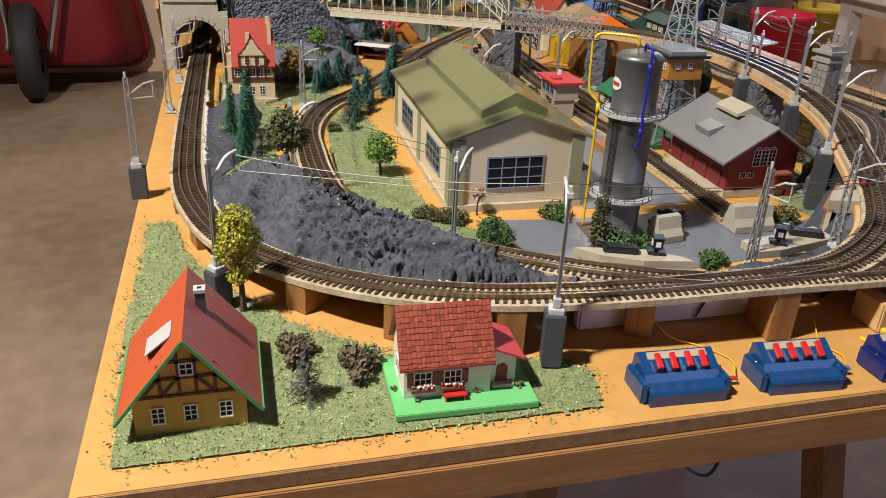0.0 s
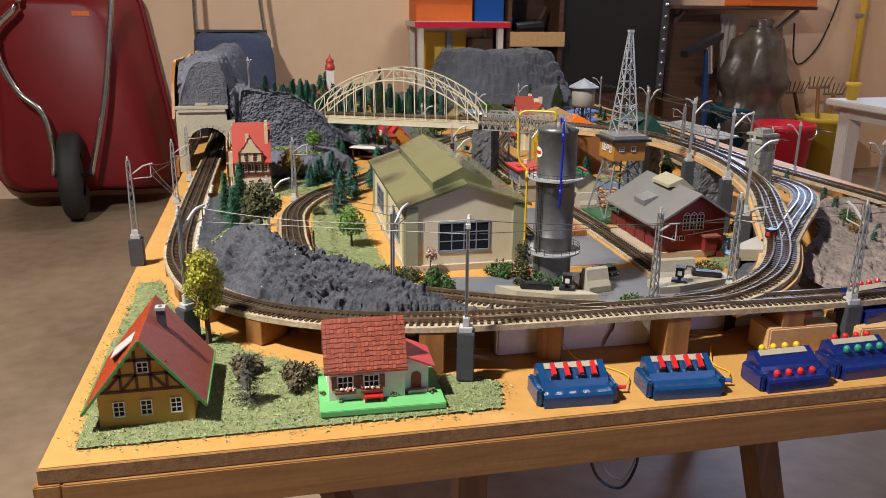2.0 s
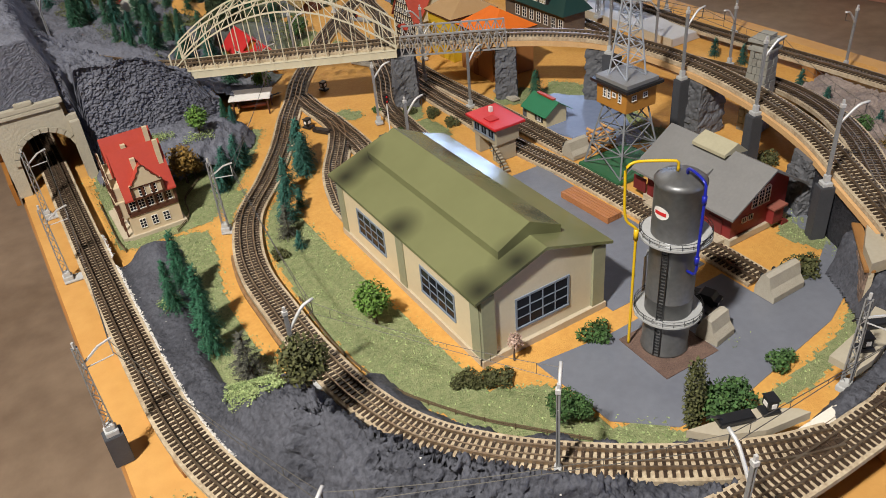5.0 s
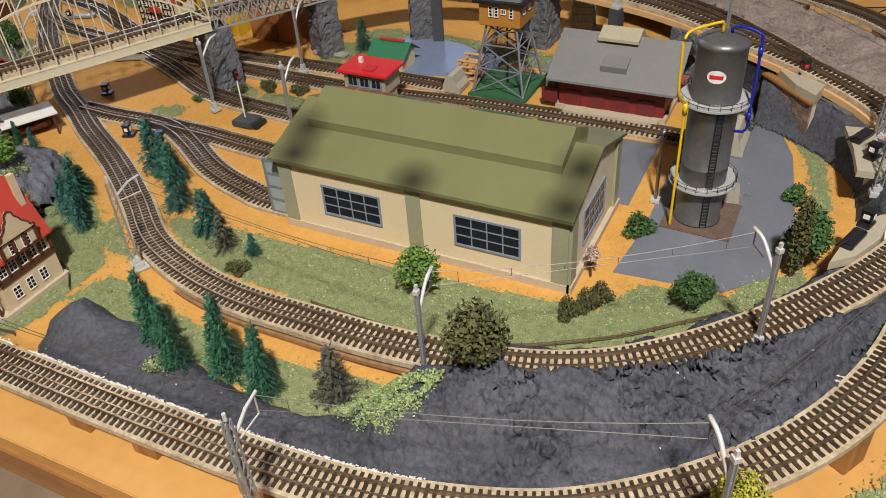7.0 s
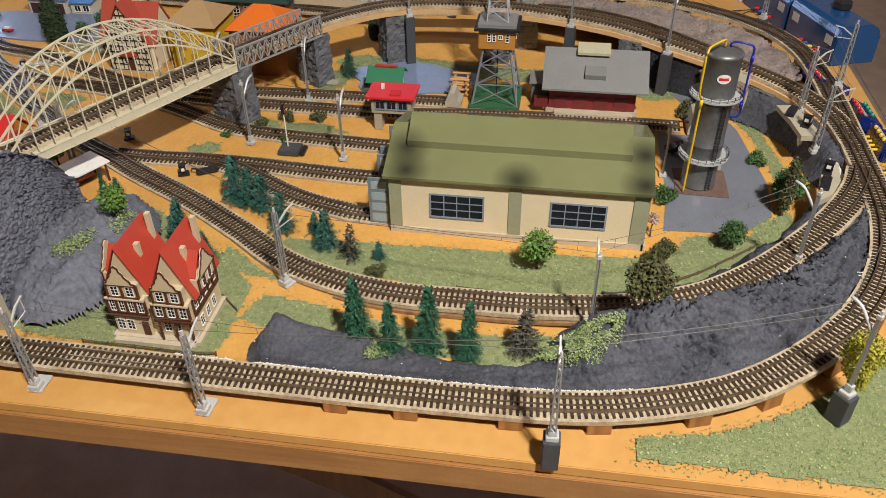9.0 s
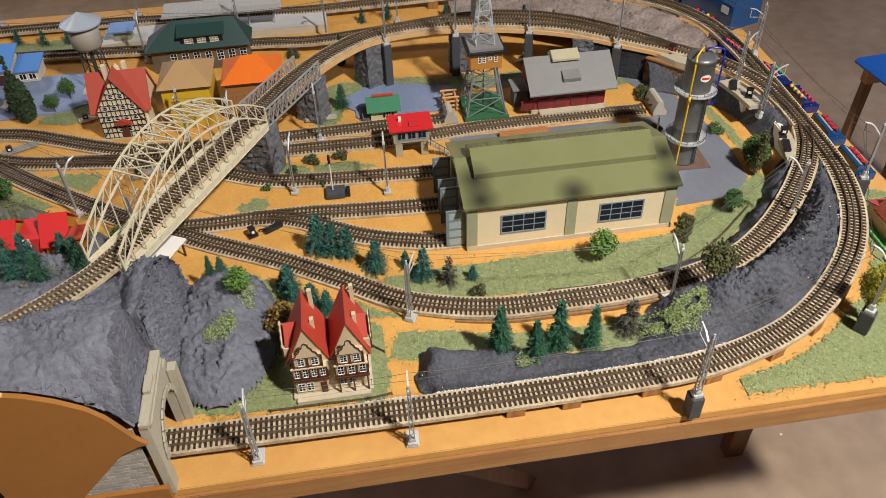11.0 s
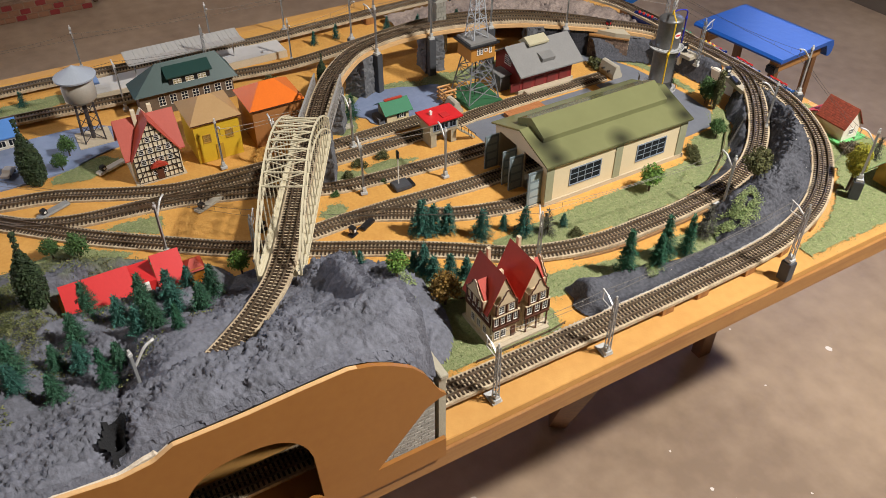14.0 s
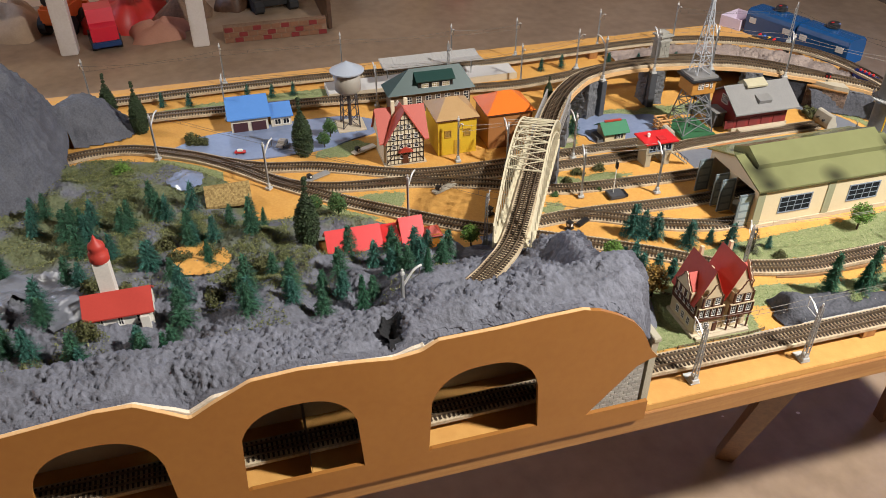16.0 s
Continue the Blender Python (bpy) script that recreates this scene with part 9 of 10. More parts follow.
# cast plates beside the front switches
for q, z0, z1 in (([(.668, .19), (.672, .162), (.60, .146), (.577, .146), (.575, .172), (.62, .178)], .048, .0556), ([(.408, .184), (.475, .167), (.50, .147), (.505, .138), (.46, .146), (.425, .164)], .047, .0556), ([(.79, .284), (.806, .262), (.752, .217), (.712, .226), (.735, .25)], .052, .066)):
    tagged(part("switch_plate", prism(bmesh.new(), q, "z", z0, z1), M_PLATE), "smooth cream plate beside the switches", "roadbed plate", kind="structure")


def quarry_wall():
    ob = thing("stone_wall", "low stone wall of brown blocks beside the yard", "stone wall", (.711, .229, .001), math.degrees(math.atan2(.062, .067)))
    part("core", boxes((0, .092, -.008, -.003, 0, .052)), M_STONEC, ob)
    rnd = random.Random(2)
    mat = vary_by_piece(paint("brown_wall_stone", (0.22, 0.15, 0.11), (0.14, 0.09, 0.07), 0.85, bump=0.5), 0.35)
    for row in range(7):
        u = -.004 * (row % 2)
        while u < .09:
            w = rnd.uniform(.007, .013)
            part("stone", boxes((max(u, 0), min(u + w - .0007, .0918), -.0028, rnd.uniform(-.0012, .0), .0004 + row * .0074, .0072 + row * .0074)), mat, ob)
            u += w
    part("rail_beam", boxes((0, .092, -.009, .002, .0522, .0555), bevel=.0006), M_PINE, ob, "orange brown timber coping")


quarry_wall()


def colour_signal(x, y):
    ob = thing("colour_signal", "slim white signal mast with a black head", "signal", (x, y, .003))
    part("foot", boxes((-.016, .012, -.02, .012, 0, .008), bevel=.001), M_BLOCK, ob, "dark grey relay box")
    part("foot", boxes((-.014, .010, -.028, -.021, 0, .006), bevel=.001), M_BLACK, ob)
    part("mast", tube(bmesh.new(), [(0, 0, .008), (0, 0, .062)], .001, 8), M_WHITE, ob, "white mast")
    part("head", boxes((-.0045, .0045, -.002, .002, .062, .078), bevel=.0015), M_BLACK, ob, "black signal head")
    for z0 in (.066, .0735):
        part("lens", tube(bmesh.new(), [(0, -.002, z0), (0, -.0034, z0)], .0014, 8), M_RED, ob)


colour_signal(.527, .918)
colour_signal(1.03, 1.12)


def toy_car(x, y, z, rz, mat, label):
    ob = thing("toy_car", label, "toy car", (x, y, z), rz)
    part("body", prism(bmesh.new(), [(-.017, .003), (.017, .003), (.0175, .008), (.008, .009), (.004, .0135), (-.009, .0135), (-.0125, .009), (-.017, .0085)], "x", -.0075, .0075), mat, ob, "glossy car body")
    for sx in (-1, 1):
        for sy in (-.01, .01):
            part("wheel", tube(bmesh.new(), [(sx * .0055, sy, .003), (sx * .0078, sy, .003)], .003, 10), M_BLACK, ob)
    for s in (-1, 1):
        part("headlight", boxes((s * .005 - .0013, s * .005 + .0013, -.0176, -.0168, .0055, .0075)), M_WHITE, ob)


toy_car(.915, 1.53, .0065, 60, paint("white_car_enamel", (0.7, 0.66, 0.6), None, 0.25), "small white toy car with red lamps on the grey road")
toy_car(.60, .335, .0045, 20, M_BLACK, "small black toy car parked beside the fuel tower")


def twig_fence(pts, label="low brown twig fence beside the lawn"):
    ob = thing("twig_fence", label, "fence", group="twig fences")
    p = spline(pts, .006)
    for dz in (.002, .0045):
        part("rail", tube(bmesh.new(), [(q[0], q[1], q[2] + dz + .0004 * math.sin(31 * i)) for i, q in enumerate(p)], .0007, 5), M_TWIG, ob)
    for i in range(0, len(p), 5):
        q = p[i]
        part("post", tube(bmesh.new(), [(q[0], q[1], q[2] - .001), (q[0], q[1], q[2] + .006)], .0008, 5), M_TWIG, ob)


M_TWIG = paint("brown_twig", (0.11, 0.075, 0.035), (0.07, 0.045, 0.02), 0.8)
twig_fence([(.092, 1.02, .002), (.091, .96, .002), (.09, .90, .002), (.093, .865, .002)])
twig_fence([(.165, .868, .002), (.19, .90, .002), (.20, .95, .002), (.235, .995, .002)])
twig_fence([(.238, .62, .003), (.236, .52, .003), (.252, .43, .003), (.30, .34, .003), (.37, .255, .003)], "thin wire fence along the inner track")

# ---- things standing in the garage ----
F = FLOOR_Z
M_TUB = material("red_wheelbarrow_paint", (0.21, 0.008, 0.012), (0.15, 0.006, 0.01), 0.5, scale=6, amount=0.6, fine=12)
M_TYRE = material("black_rubber_tyre", (0.018, 0.017, 0.018), (0.03, 0.028, 0.027), 0.7, scale=40, bump=0.4)
M_WHITEP = material("chalky_white_paint", (0.72, 0.66, 0.6), (0.6, 0.53, 0.46), 0.6, scale=9, amount=0.6, fine=10)
M_REDB = material("red_bucket_plastic", (0.72, 0.015, 0.04), (0.62, 0.012, 0.035), 0.35, scale=8)
M_TEAL = material("teal_bucket_plastic", (0.012, 0.08, 0.11), (0.01, 0.06, 0.085), 0.4, scale=8)
M_BAG = material("dark_plastic_bag", (0.05, 0.038, 0.03), (0.13, 0.1, 0.075), 0.3, scale=7, amount=0.8, bump=1.0, bump_scale=14, fine=3)
M_TARP = material("blue_vinyl_cover", (0.012, 0.085, 0.36), (0.01, 0.065, 0.29), 0.3, scale=12, amount=0.5, bump=0.25, bump_scale=30)
M_DWOOD = wood_material("dark_brown_wood", (0.11, 0.055, 0.028), (0.05, 0.022, 0.012), "X", 0.5, 4)
M_ORNG = material("orange_card", (0.8, 0.17, 0.025), (0.68, 0.13, 0.02), 0.6, scale=8)
M_YCLOTH = material("yellow_board", (0.72, 0.46, 0.04), (0.6, 0.36, 0.03), 0.7, scale=5)
M_BLUEP = material("blue_painted_steel", (0.02, 0.06, 0.19), (0.015, 0.045, 0.14), 0.35, 0.3, scale=20)
M_CLAY = material("brown_clay", (0.24, 0.11, 0.055), (0.17, 0.075, 0.04), 0.75, scale=20, bump=0.3)
M_RUST = material("mixed_brown_stuff", (0.16, 0.10, 0.06), (0.30, 0.18, 0.11), 0.8, scale=14, amount=0.9, bump=0.8, bump_scale=60)


def loft(bm, loops):
    """Joins closed loops of points, with end caps."""
    rings = [[bm.verts.new(p) for p in q] for q in loops]
    n = len(rings[0])
    for a, b in zip(rings, rings[1:]):
        for k in range(n):
            bm.faces.new((a[k], a[(k + 1) % n], b[(k + 1) % n], b[k]))
    bm.faces.new(rings[0][::-1])
    bm.faces.new(rings[-1])
    return bm


def soft_rect(x0, x1, z0, z1, y, r, n=5):
    out = []
    for cx, cz, a0 in ((x1 - r, z1 - r, 0), (x0 + r, z1 - r, 90), (x0 + r, z0 + r, 180), (x1 - r, z0 + r, 270)):
        for i in range(n + 1):
            a = math.radians(a0 + 90 * i / n)
            out.append((cx + r * math.cos(a), y, cz + r * math.sin(a)))
    return out


def wheelbarrow():
    ob = thing("wheelbarrow", "dark red wheelbarrow tipped upright against the wall", "wheelbarrow")
    loops = []
    for y, g in ((3.72, -.05), (3.74, -.02), (3.9, .045), (4.06, .09), (4.07, .10)):
        ring = []
        for x, yy, z in soft_rect(-1.07 - g, -.42 + g, -.60 - g * .6, .36 + g * .8, y, .13, 7):
            f = min(max((z + .66) / 1.1, 0), 1)
            x += -.06 * (z + .1) - (.015 + .112 * f if x > -.745 else .15 * (1 - f))
            ring.append((x, yy, z))
        loops.append(ring)
    part("tub", loft(bmesh.new(), loops), M_TUB, ob, "dark red painted steel tub", True)
    rim = loops[-1] + loops[-1][:1]
    part("rim", tube(bmesh.new(), rim, .014, 8, False), M_TUB, ob, "rolled steel rim", True)
    left = [(-.945, 3.66, .40), (-.962, 3.65, .31), (-1.057, 3.645, .21), (-1.066, 3.64, .08), (-1.0, 3.63, -.08), (-.905, 3.62, -.18), (-.872, 3.61, -.36), (-.885, 3.61, -.49)]
    right = [(-.527, 3.66, .42), (-.557, 3.65, .21), (-.615, 3.63, -.13), (-.69, 3.61, -.42), (-.71, 3.61, -.49)]
    for q in (left, right):
        part("handle", tube(bmesh.new(), [tuple(v) for v in spline(q, .03)], .0145, 10), M_CHROME, ob, "bent chromed steel tube", True)
    part("sticker", boxes((-.735, -.655, 3.7165, 3.7195, .27, .293)), M_ORNG, ob, "small orange sticker")
    wheel = part("wheel", bmesh_wheel(), M_TYRE, ob, "black rubber tyre with tread", True)
    wheel.matrix_basis = pose(-.797, 3.62, -.495, 0, 0, 6) @ Matrix.Diagonal((1.15, 1.16, 1.16, 1))
    part("axle", tube(bmesh.new(), [(-.89, 3.62, -.495), (-.705, 3.62, -.495)], .009, 8), M_BLOCK, ob)
    part("hub", tube(bmesh.new(), [(-.832, 3.62, -.495), (-.768, 3.62, -.495)], .094, 20), M_BLOCK, ob, "steel wheel hub", True)


def bmesh_wheel():
    bm = bmesh.new()
    prof = [(.095, -.035), (.13, -.046), (.165, -.044), (.183, -.032), (.19, -.012), (.185, 0), (.19, .012), (.183, .032), (.165, .044), (.13, .046), (.095, .035)]
    n = 40
    rings = [[bm.verts.new((h, r * math.cos(2 * math.pi * k / n), r * math.sin(2 * math.pi * k / n))) for k in range(n)] for r, h in prof]
    for a, b in zip(rings, rings[1:]):
        for k in range(n):
            bm.faces.new((a[k], a[(k + 1) % n], b[(k + 1) % n], b[k]))
    return bm


wheelbarrow()

M_FABRIC = material("blue_grey_fabric", (0.075, 0.095, 0.17), (0.045, 0.06, 0.115), 0.8, scale=9, amount=0.7, bump=0.7, bump_scale=40)


def shopping_trolley():
    """A fabric bag on a tubular steel frame."""
    ob = thing("shopping_trolley", "blue grey fabric trolley bag on a pale metal frame", "trolley")
    part("tube", tube(bmesh.new(), [(-.185, 3.9, F), (-.178, 3.98, .75)], .0125, 8), M_CHROME, ob, "pale metal frame tube")
    part("tube", tube(bmesh.new(), [(.262, 3.9, F), (.12, 3.98, .75)], .0125, 8), M_CHROME, ob, "pale metal frame tube")
    part("grip", tube(bmesh.new(), [(-.178, 3.98, .75), (.12, 3.98, .75)], .0145, 8), M_BLACK, ob, "black grip bar")
    part("crossbar", tube(bmesh.new(), [(-.18, 3.945, .19), (.185, 3.945, .19)], .011, 8), M_BLACK, ob, "dark cross bar")
    loops = []
    for j, (z, w) in enumerate(((F + .08, .17), (F + .3, .19), (-.2, .2), (-.05, .205), (.08, .205), (.15, .195), (.18, .17))):
        loops.append([(.01 + w * math.copysign(abs(math.cos(a)) ** .5, math.cos(a)) + .008 * math.sin(5 * a + j), 3.84 + .10 * math.copysign(abs(math.sin(a)) ** .6, math.sin(a)), z + .012 * math.sin(3 * a + j)) for a in (2 * math.pi * i / 28 for i in range(28))])
    part("bag", loft(bmesh.new(), loops), M_FABRIC, ob, "blue grey fabric bag", True)
    for x in (-.17, .23):
        part("wheel", tube(bmesh.new(), [(x, 3.92, F + .07), (x + .025, 3.92, F + .07)], .07, 18), M_TYRE, ob)


shopping_trolley()


def open_shelf():
    ob = thing("white_shelf", "white painted open shelf frame against the wall", "shelf")
    for x in (1.0, 1.45):
        for y in (3.82, 4.08):
            part("post", boxes((x - .016, x + .016, y - .02, y + .02, F, .2195), bevel=.003), M_WHITEP, ob)
    part("top", boxes((.965, 1.5, 3.79, 4.12, .22, .252), bevel=.004), M_WHITEP, ob, "white shelf top")
    part("edge_strip", boxes((.965, 1.5, 3.784, 3.7895, .222, .25)), M_REDB, ob, "red shelf edge")
    part("board", boxes((.98, 1.48, 3.8, 4.1, -.42, -.40), bevel=.003), M_WHITEP, ob)
    bx = thing("yellow_board", "two yellow boards standing inside the white shelf", "board")
    part("panel", boxes((1.03, 1.18, 4.0, 4.02, -.399, .19), bevel=.002), M_YCLOTH, bx)
    part("panel", boxes((1.215, 1.3, 4.0, 4.02, -.399, .19), bevel=.002), M_YCLOTH, bx)
    part("divider", boxes((1.183, 1.212, 3.98, 4.02, -.399, .19), bevel=.002), M_MAST, bx)
    bb = thing("brown_case", "dark brown case inside the white shelf", "case")
    part("body", boxes((1.31, 1.425, 3.86, 4.06, -.399, .16), bevel=.006), M_DWOOD, bb)
    o = thing("orange_box", "orange cardboard box on the white shelf", "box")
    part("carton", boxes((.98, 1.295, 3.84, 4.06, .2525, .42), bevel=.003), M_ORNG, o)
    part("flap", boxes((.98, 1.295, 3.83, 3.8395, .37, .42), bevel=.001), M_ORNG, o)
    o = thing("blue_box", "blue box on the white shelf", "box")
    part("carton", boxes((1.31, 1.475, 3.84, 4.06, .2525, .42), bevel=.003), M_TARP, o)


open_shelf()


def brown_shelf():
    ob = thing("brown_shelf", "dark brown wooden shelf with a pale board", "shelf")
    for z in (.16, -.2, -.5, .52):
        part("board", boxes((1.50, 1.82, 3.8, 4.1, z - .012, z + .012), bevel=.002), M_DWOOD, ob)
    for x in (1.505, 1.805):
        part("side", boxes((x - .012, x + .012, 3.82, 4.12, F, .75), bevel=.002), M_DWOOD, ob)
    part("back_panel", boxes((1.517, 1.793, 4.1, 4.115, F, .75)), M_DWOOD, ob)
    part("front_lip", boxes((1.50, 1.82, 3.785, 3.7985, .12, .20), bevel=.002), M_EDGE, ob, "pale board along the shelf's front")
    tool = thing("hand_drill", "dark old hand tool lying on the brown shelf", "tool")
    part("body", tube(bmesh.new(), [(1.56, 3.9, .215), (1.72, 3.92, .225)], [.035, .045], 12), M_BLACK, tool)
    part("handle", tube(bmesh.new(), [(1.7, 3.92, .24), (1.75, 3.93, .33)], [.02, .016], 10), M_DWOOD, tool)
    can = thing("paint_can", "pale blue can on the brown shelf", "can")
    part("drum", lathe(bmesh.new(), [(0, .1725), (.035, .1725), (.037, .18), (.037, .27), (.034, .276), (0, .276)], 18, (1.545, 3.98)), M_BLUEP, can)


brown_shelf()


def studded_cabinet():
    ob = thing("studded_cabinet", "tall black cabinet with chrome studs along its edges", "cabinet")
    part("body", boxes((1.80, 2.50, 3.9, 4.12, -.15, 1.2), bevel=.006), M_BLACK, ob, "matt black panel")
    part("plinth", boxes((1.83, 2.47, 3.92, 4.12, F, -.1505)), M_DWOOD, ob)
    for x in (1.825, 2.475):
        part("edge_strip", boxes((x - .022, x + .022, 3.888, 3.8995, -.15, 1.2), bevel=.002), M_BLOCK, ob)
        for k in range(20):
            bm = lathe(bmesh.new(), [(.013, 0), (.011, .006), (.006, .010), (0, .011)], 10)
            st = part("stud", bm, M_CHROME, ob)
            st.matrix_basis = pose(x, 3.888, -.11 + .066 * k, 90, 0, 0)


studded_cabinet()


def blue_stand():
    ob = thing("blue_stand", "blue steel stand with a black saddle bar", "stand")
    part("post", tube(bmesh.new(), [(2.66, 3.62, F), (2.61, 3.62, .11)], .018, 12), M_BLUEP, ob)
    part("post", tube(bmesh.new(), [(2.635, 3.62, -.02), (2.615, 3.62, .14)], .022, 12), M_CHROME, ob)
    part("saddle", loft(bmesh.new(), [[(2.47 + .021 * i, y, z + .010 * i) for y, z in ((3.58, .07), (3.66, .07), (3.66, .105), (3.58, .105))] for i in range(11)]), M_BLACK, ob, "black padded arm")
    part("base", boxes((2.45, 2.92, 3.58, 3.66, F, F + .04), bevel=.006), M_BLUEP, ob)
    part("base", boxes((2.66, 2.73, 3.4, 3.84, F, F + .05), bevel=.006), M_BLUEP, ob)


blue_stand()
rad = thing("radiator", "white ribbed radiator on the wall", "radiator")
part("panel", boxes((2.6, 3.05, 4.06, 4.1, -.2, .30), bevel=.006), M_WHITEP, rad)
for k in range(12):
    part("fin", boxes((2.61 + .036 * k, 2.632 + .036 * k, 4.045, 4.06, -.18, .28), bevel=.004), M_WHITEP, rad)


def plastic_bag():
    rnd = random.Random(8)
    ob = thing("rubbish_bag", "dark translucent plastic bag, full and knotted", "bag")
    bm = bmesh.new()
    prof = [(.0, F), (.17, F + .01)] + [(.185 + .02 * math.sin(j * 1.1), F + .06 + .045 * j) for j in range(15)] + [(.175, F + .76), (.165, F + .82), (.155, F + .88), (.10, F + .92), (.06, F + .96), (.075, F + .99), (.04, F + 1.0), (0, F + .98)]
    lathe(bm, prof, 64, (3.04, 3.78))
    for v in bm.verts:
        a = math.atan2(v.co.y - 3.78, v.co.x - 3.04)
        q = Vector((v.co.x * 4, v.co.y * 4, v.co.z * 2.5))
        k = 1 + .10 * math.sin(3 * a + v.co.z * 5) - .34 * abs(noise.noise(q * 1.6)) - .16 * abs(noise.noise(q * 4.1)) + .12
        v.co.x, v.co.y = 3.04 + (v.co.x - 3.04) * k, 3.78 + (v.co.y - 3.78) * k * .8
    part("sack", bm, M_BAG, ob, "", True)
    part("tie", tube(bmesh.new(), [(3.04 + .06 * math.cos(a), 3.78 + .05 * math.sin(a), F + .955) for a in (2 * math.pi * i / 16 for i in range(17))], .006, 6), M_BLACK, ob, "dark string tied round the neck", True)


plastic_bag()
pb = thing("leaning_board", "grey brown board leaning on the wall", "board")
part("panel", loft(bmesh.new(), [[(2.55, 3.93, F), (2.9, 3.93, F), (2.9, 3.95, F), (2.55, 3.95, F)], [(2.55, 4.01, .3), (2.9, 4.01, .3), (2.9, 4.03, .3), (2.55, 4.03, .3)]]), M_DWOOD, pb)
pb = thing("leaning_board", "grey brown board leaning on the wall beside the bag", "board")
part("panel", loft(bmesh.new(), [[(3.22, 3.95, F), (3.42, 3.95, F), (3.42, 3.97, F), (3.22, 3.97, F)], [(3.2, 4.10, .22), (3.4, 4.10, .22), (3.4, 4.12, .22), (3.2, 4.12, .22)]]), M_RUST, pb)
ws = thing("wall_shelf", "wooden wall shelf holding a cardboard box", "shelf")
part("board", boxes((2.5, 3.45, 3.85, 4.149, .33, .35), bevel=.003), M_DWOOD, ws)
for x in (2.6, 3.35):
    part("bracket", bar(bmesh.new(), (x, 4.14, .18), (x, 3.9, .325), .02, .02), M_MAST, ws)
cb = thing("cardboard_box", "tan cardboard box on the wall shelf", "box")
part("carton", boxes((2.97, 3.42, 3.82, 4.1, .3505, .47), bevel=.004), M_ORNG, cb)
part("flap", boxes((2.97, 3.42, 3.81, 3.818, .40, .47), bevel=.001), M_ORNG, cb)
sw = thing("wall_socket", "white double wall socket", "socket")
part("plate", boxes((3.42, 3.5, 4.125, 4.149, -.09, .0), bevel=.004), M_WHITEP, sw)
part("cover", boxes((3.43, 3.49, 4.115, 4.1245, -.08, -.01), bevel=.003), M_WHITEP, sw)
yp = thing("yellow_pipe", "yellow gas pipe running up the wall", "pipe")
part("tube", tube(bmesh.new(), [(3.98, 4.11, F), (3.98, 4.11, 1.59)], .021, 12), M_YCLOTH, yp, "", True)
for z in (-.3, .3, .9):
    part("clip", boxes((3.952, 4.008, 4.09, 4.149, z - .012, z + .012), bevel=.003), M_MAST, yp)
bc = thing("wall_cable", "black cable hanging in a loop on the wall", "cable")
part("strand", tube(bmesh.new(), [tuple(q) for q in spline([(3.84, 4.14, .9), (3.82, 4.13, .5), (3.72, 4.13, .15), (3.60, 4.13, .0), (3.53, 4.13, .03), (3.50, 4.13, .25)], .03)], .0055, 6), M_BLACK, bc)


def bucket(x, y, r, h, mat, label, tilt=0):
    ob = thing("bucket", label, "bucket", (x, y, F), 0, "buckets")
    part("shell", lathe(bmesh.new(), [(0, .004), (r * .72, .004), (r * .76, .0), (r * .98, h - .03), (r * 1.03, h - .03), (r * 1.03, h), (r * .95, h), (r * .73, .02), (0, .02)], 40), mat, ob, "", True)
    part("handle", tube(bmesh.new(), [(-r, 0, h - .02)] + [(r * math.cos(a), -.05 - r * .6 * math.sin(a), h - .02 - .06 * math.sin(a)) for a in (math.pi * (1 - k / 12) for k in range(1, 12))] + [(r, 0, h - .02)], .005, 6), M_CHROME, ob)
    for s in (-1, 1):
        part("lug", boxes((s * r * 1.03 - .012, s * r * 1.03 + .012, -.02, .02, h - .05, h - .005), bevel=.004), mat, ob)


bucket(3.02, 3.42, .165, .44, M_REDB, "red plastic bucket standing on the concrete floor")
bucket(2.96, 3.84, .17, .49, M_TEAL, "dark teal plastic tub beside the red bucket")
bucket(3.55, 3.78, .16, .42, M_YCLOTH, "yellow plastic bucket behind the red one")


def rake(x, y, dx, dy, h, label, mat):
    ob = thing("garden_tool", label, "garden tool", group="garden tools")
    part("shaft", tube(bmesh.new(), [(x, y, F + .02), (x + dx, y + dy, F + h)], .011, 8), mat, ob)
    part("head", tube(bmesh.new(), [(x + dx - .07, y + dy, F + h), (x + dx + .07, y + dy, F + h)], .008, 6), M_RUST, ob)
    for k in range(6):
        u = -.065 + .026 * k
        part("tine", tube(bmesh.new(), [(x + dx + u, y + dy, F + h), (x + dx + u * 1.3, y + dy - .02, F + h + .07)], .004, 5), M_RUST, ob)


rake(3.55, 3.8, .05, .14, .58, "small rake with a wooden shaft in a bucket", M_PINE_Z)
rake(3.5, 3.75, -.06, .2, .55, "small cultivator standing in a bucket", M_DWOOD)
rake(3.6, 3.82, .1, .1, .54, "garden fork standing in a bucket", M_PINE_Z)


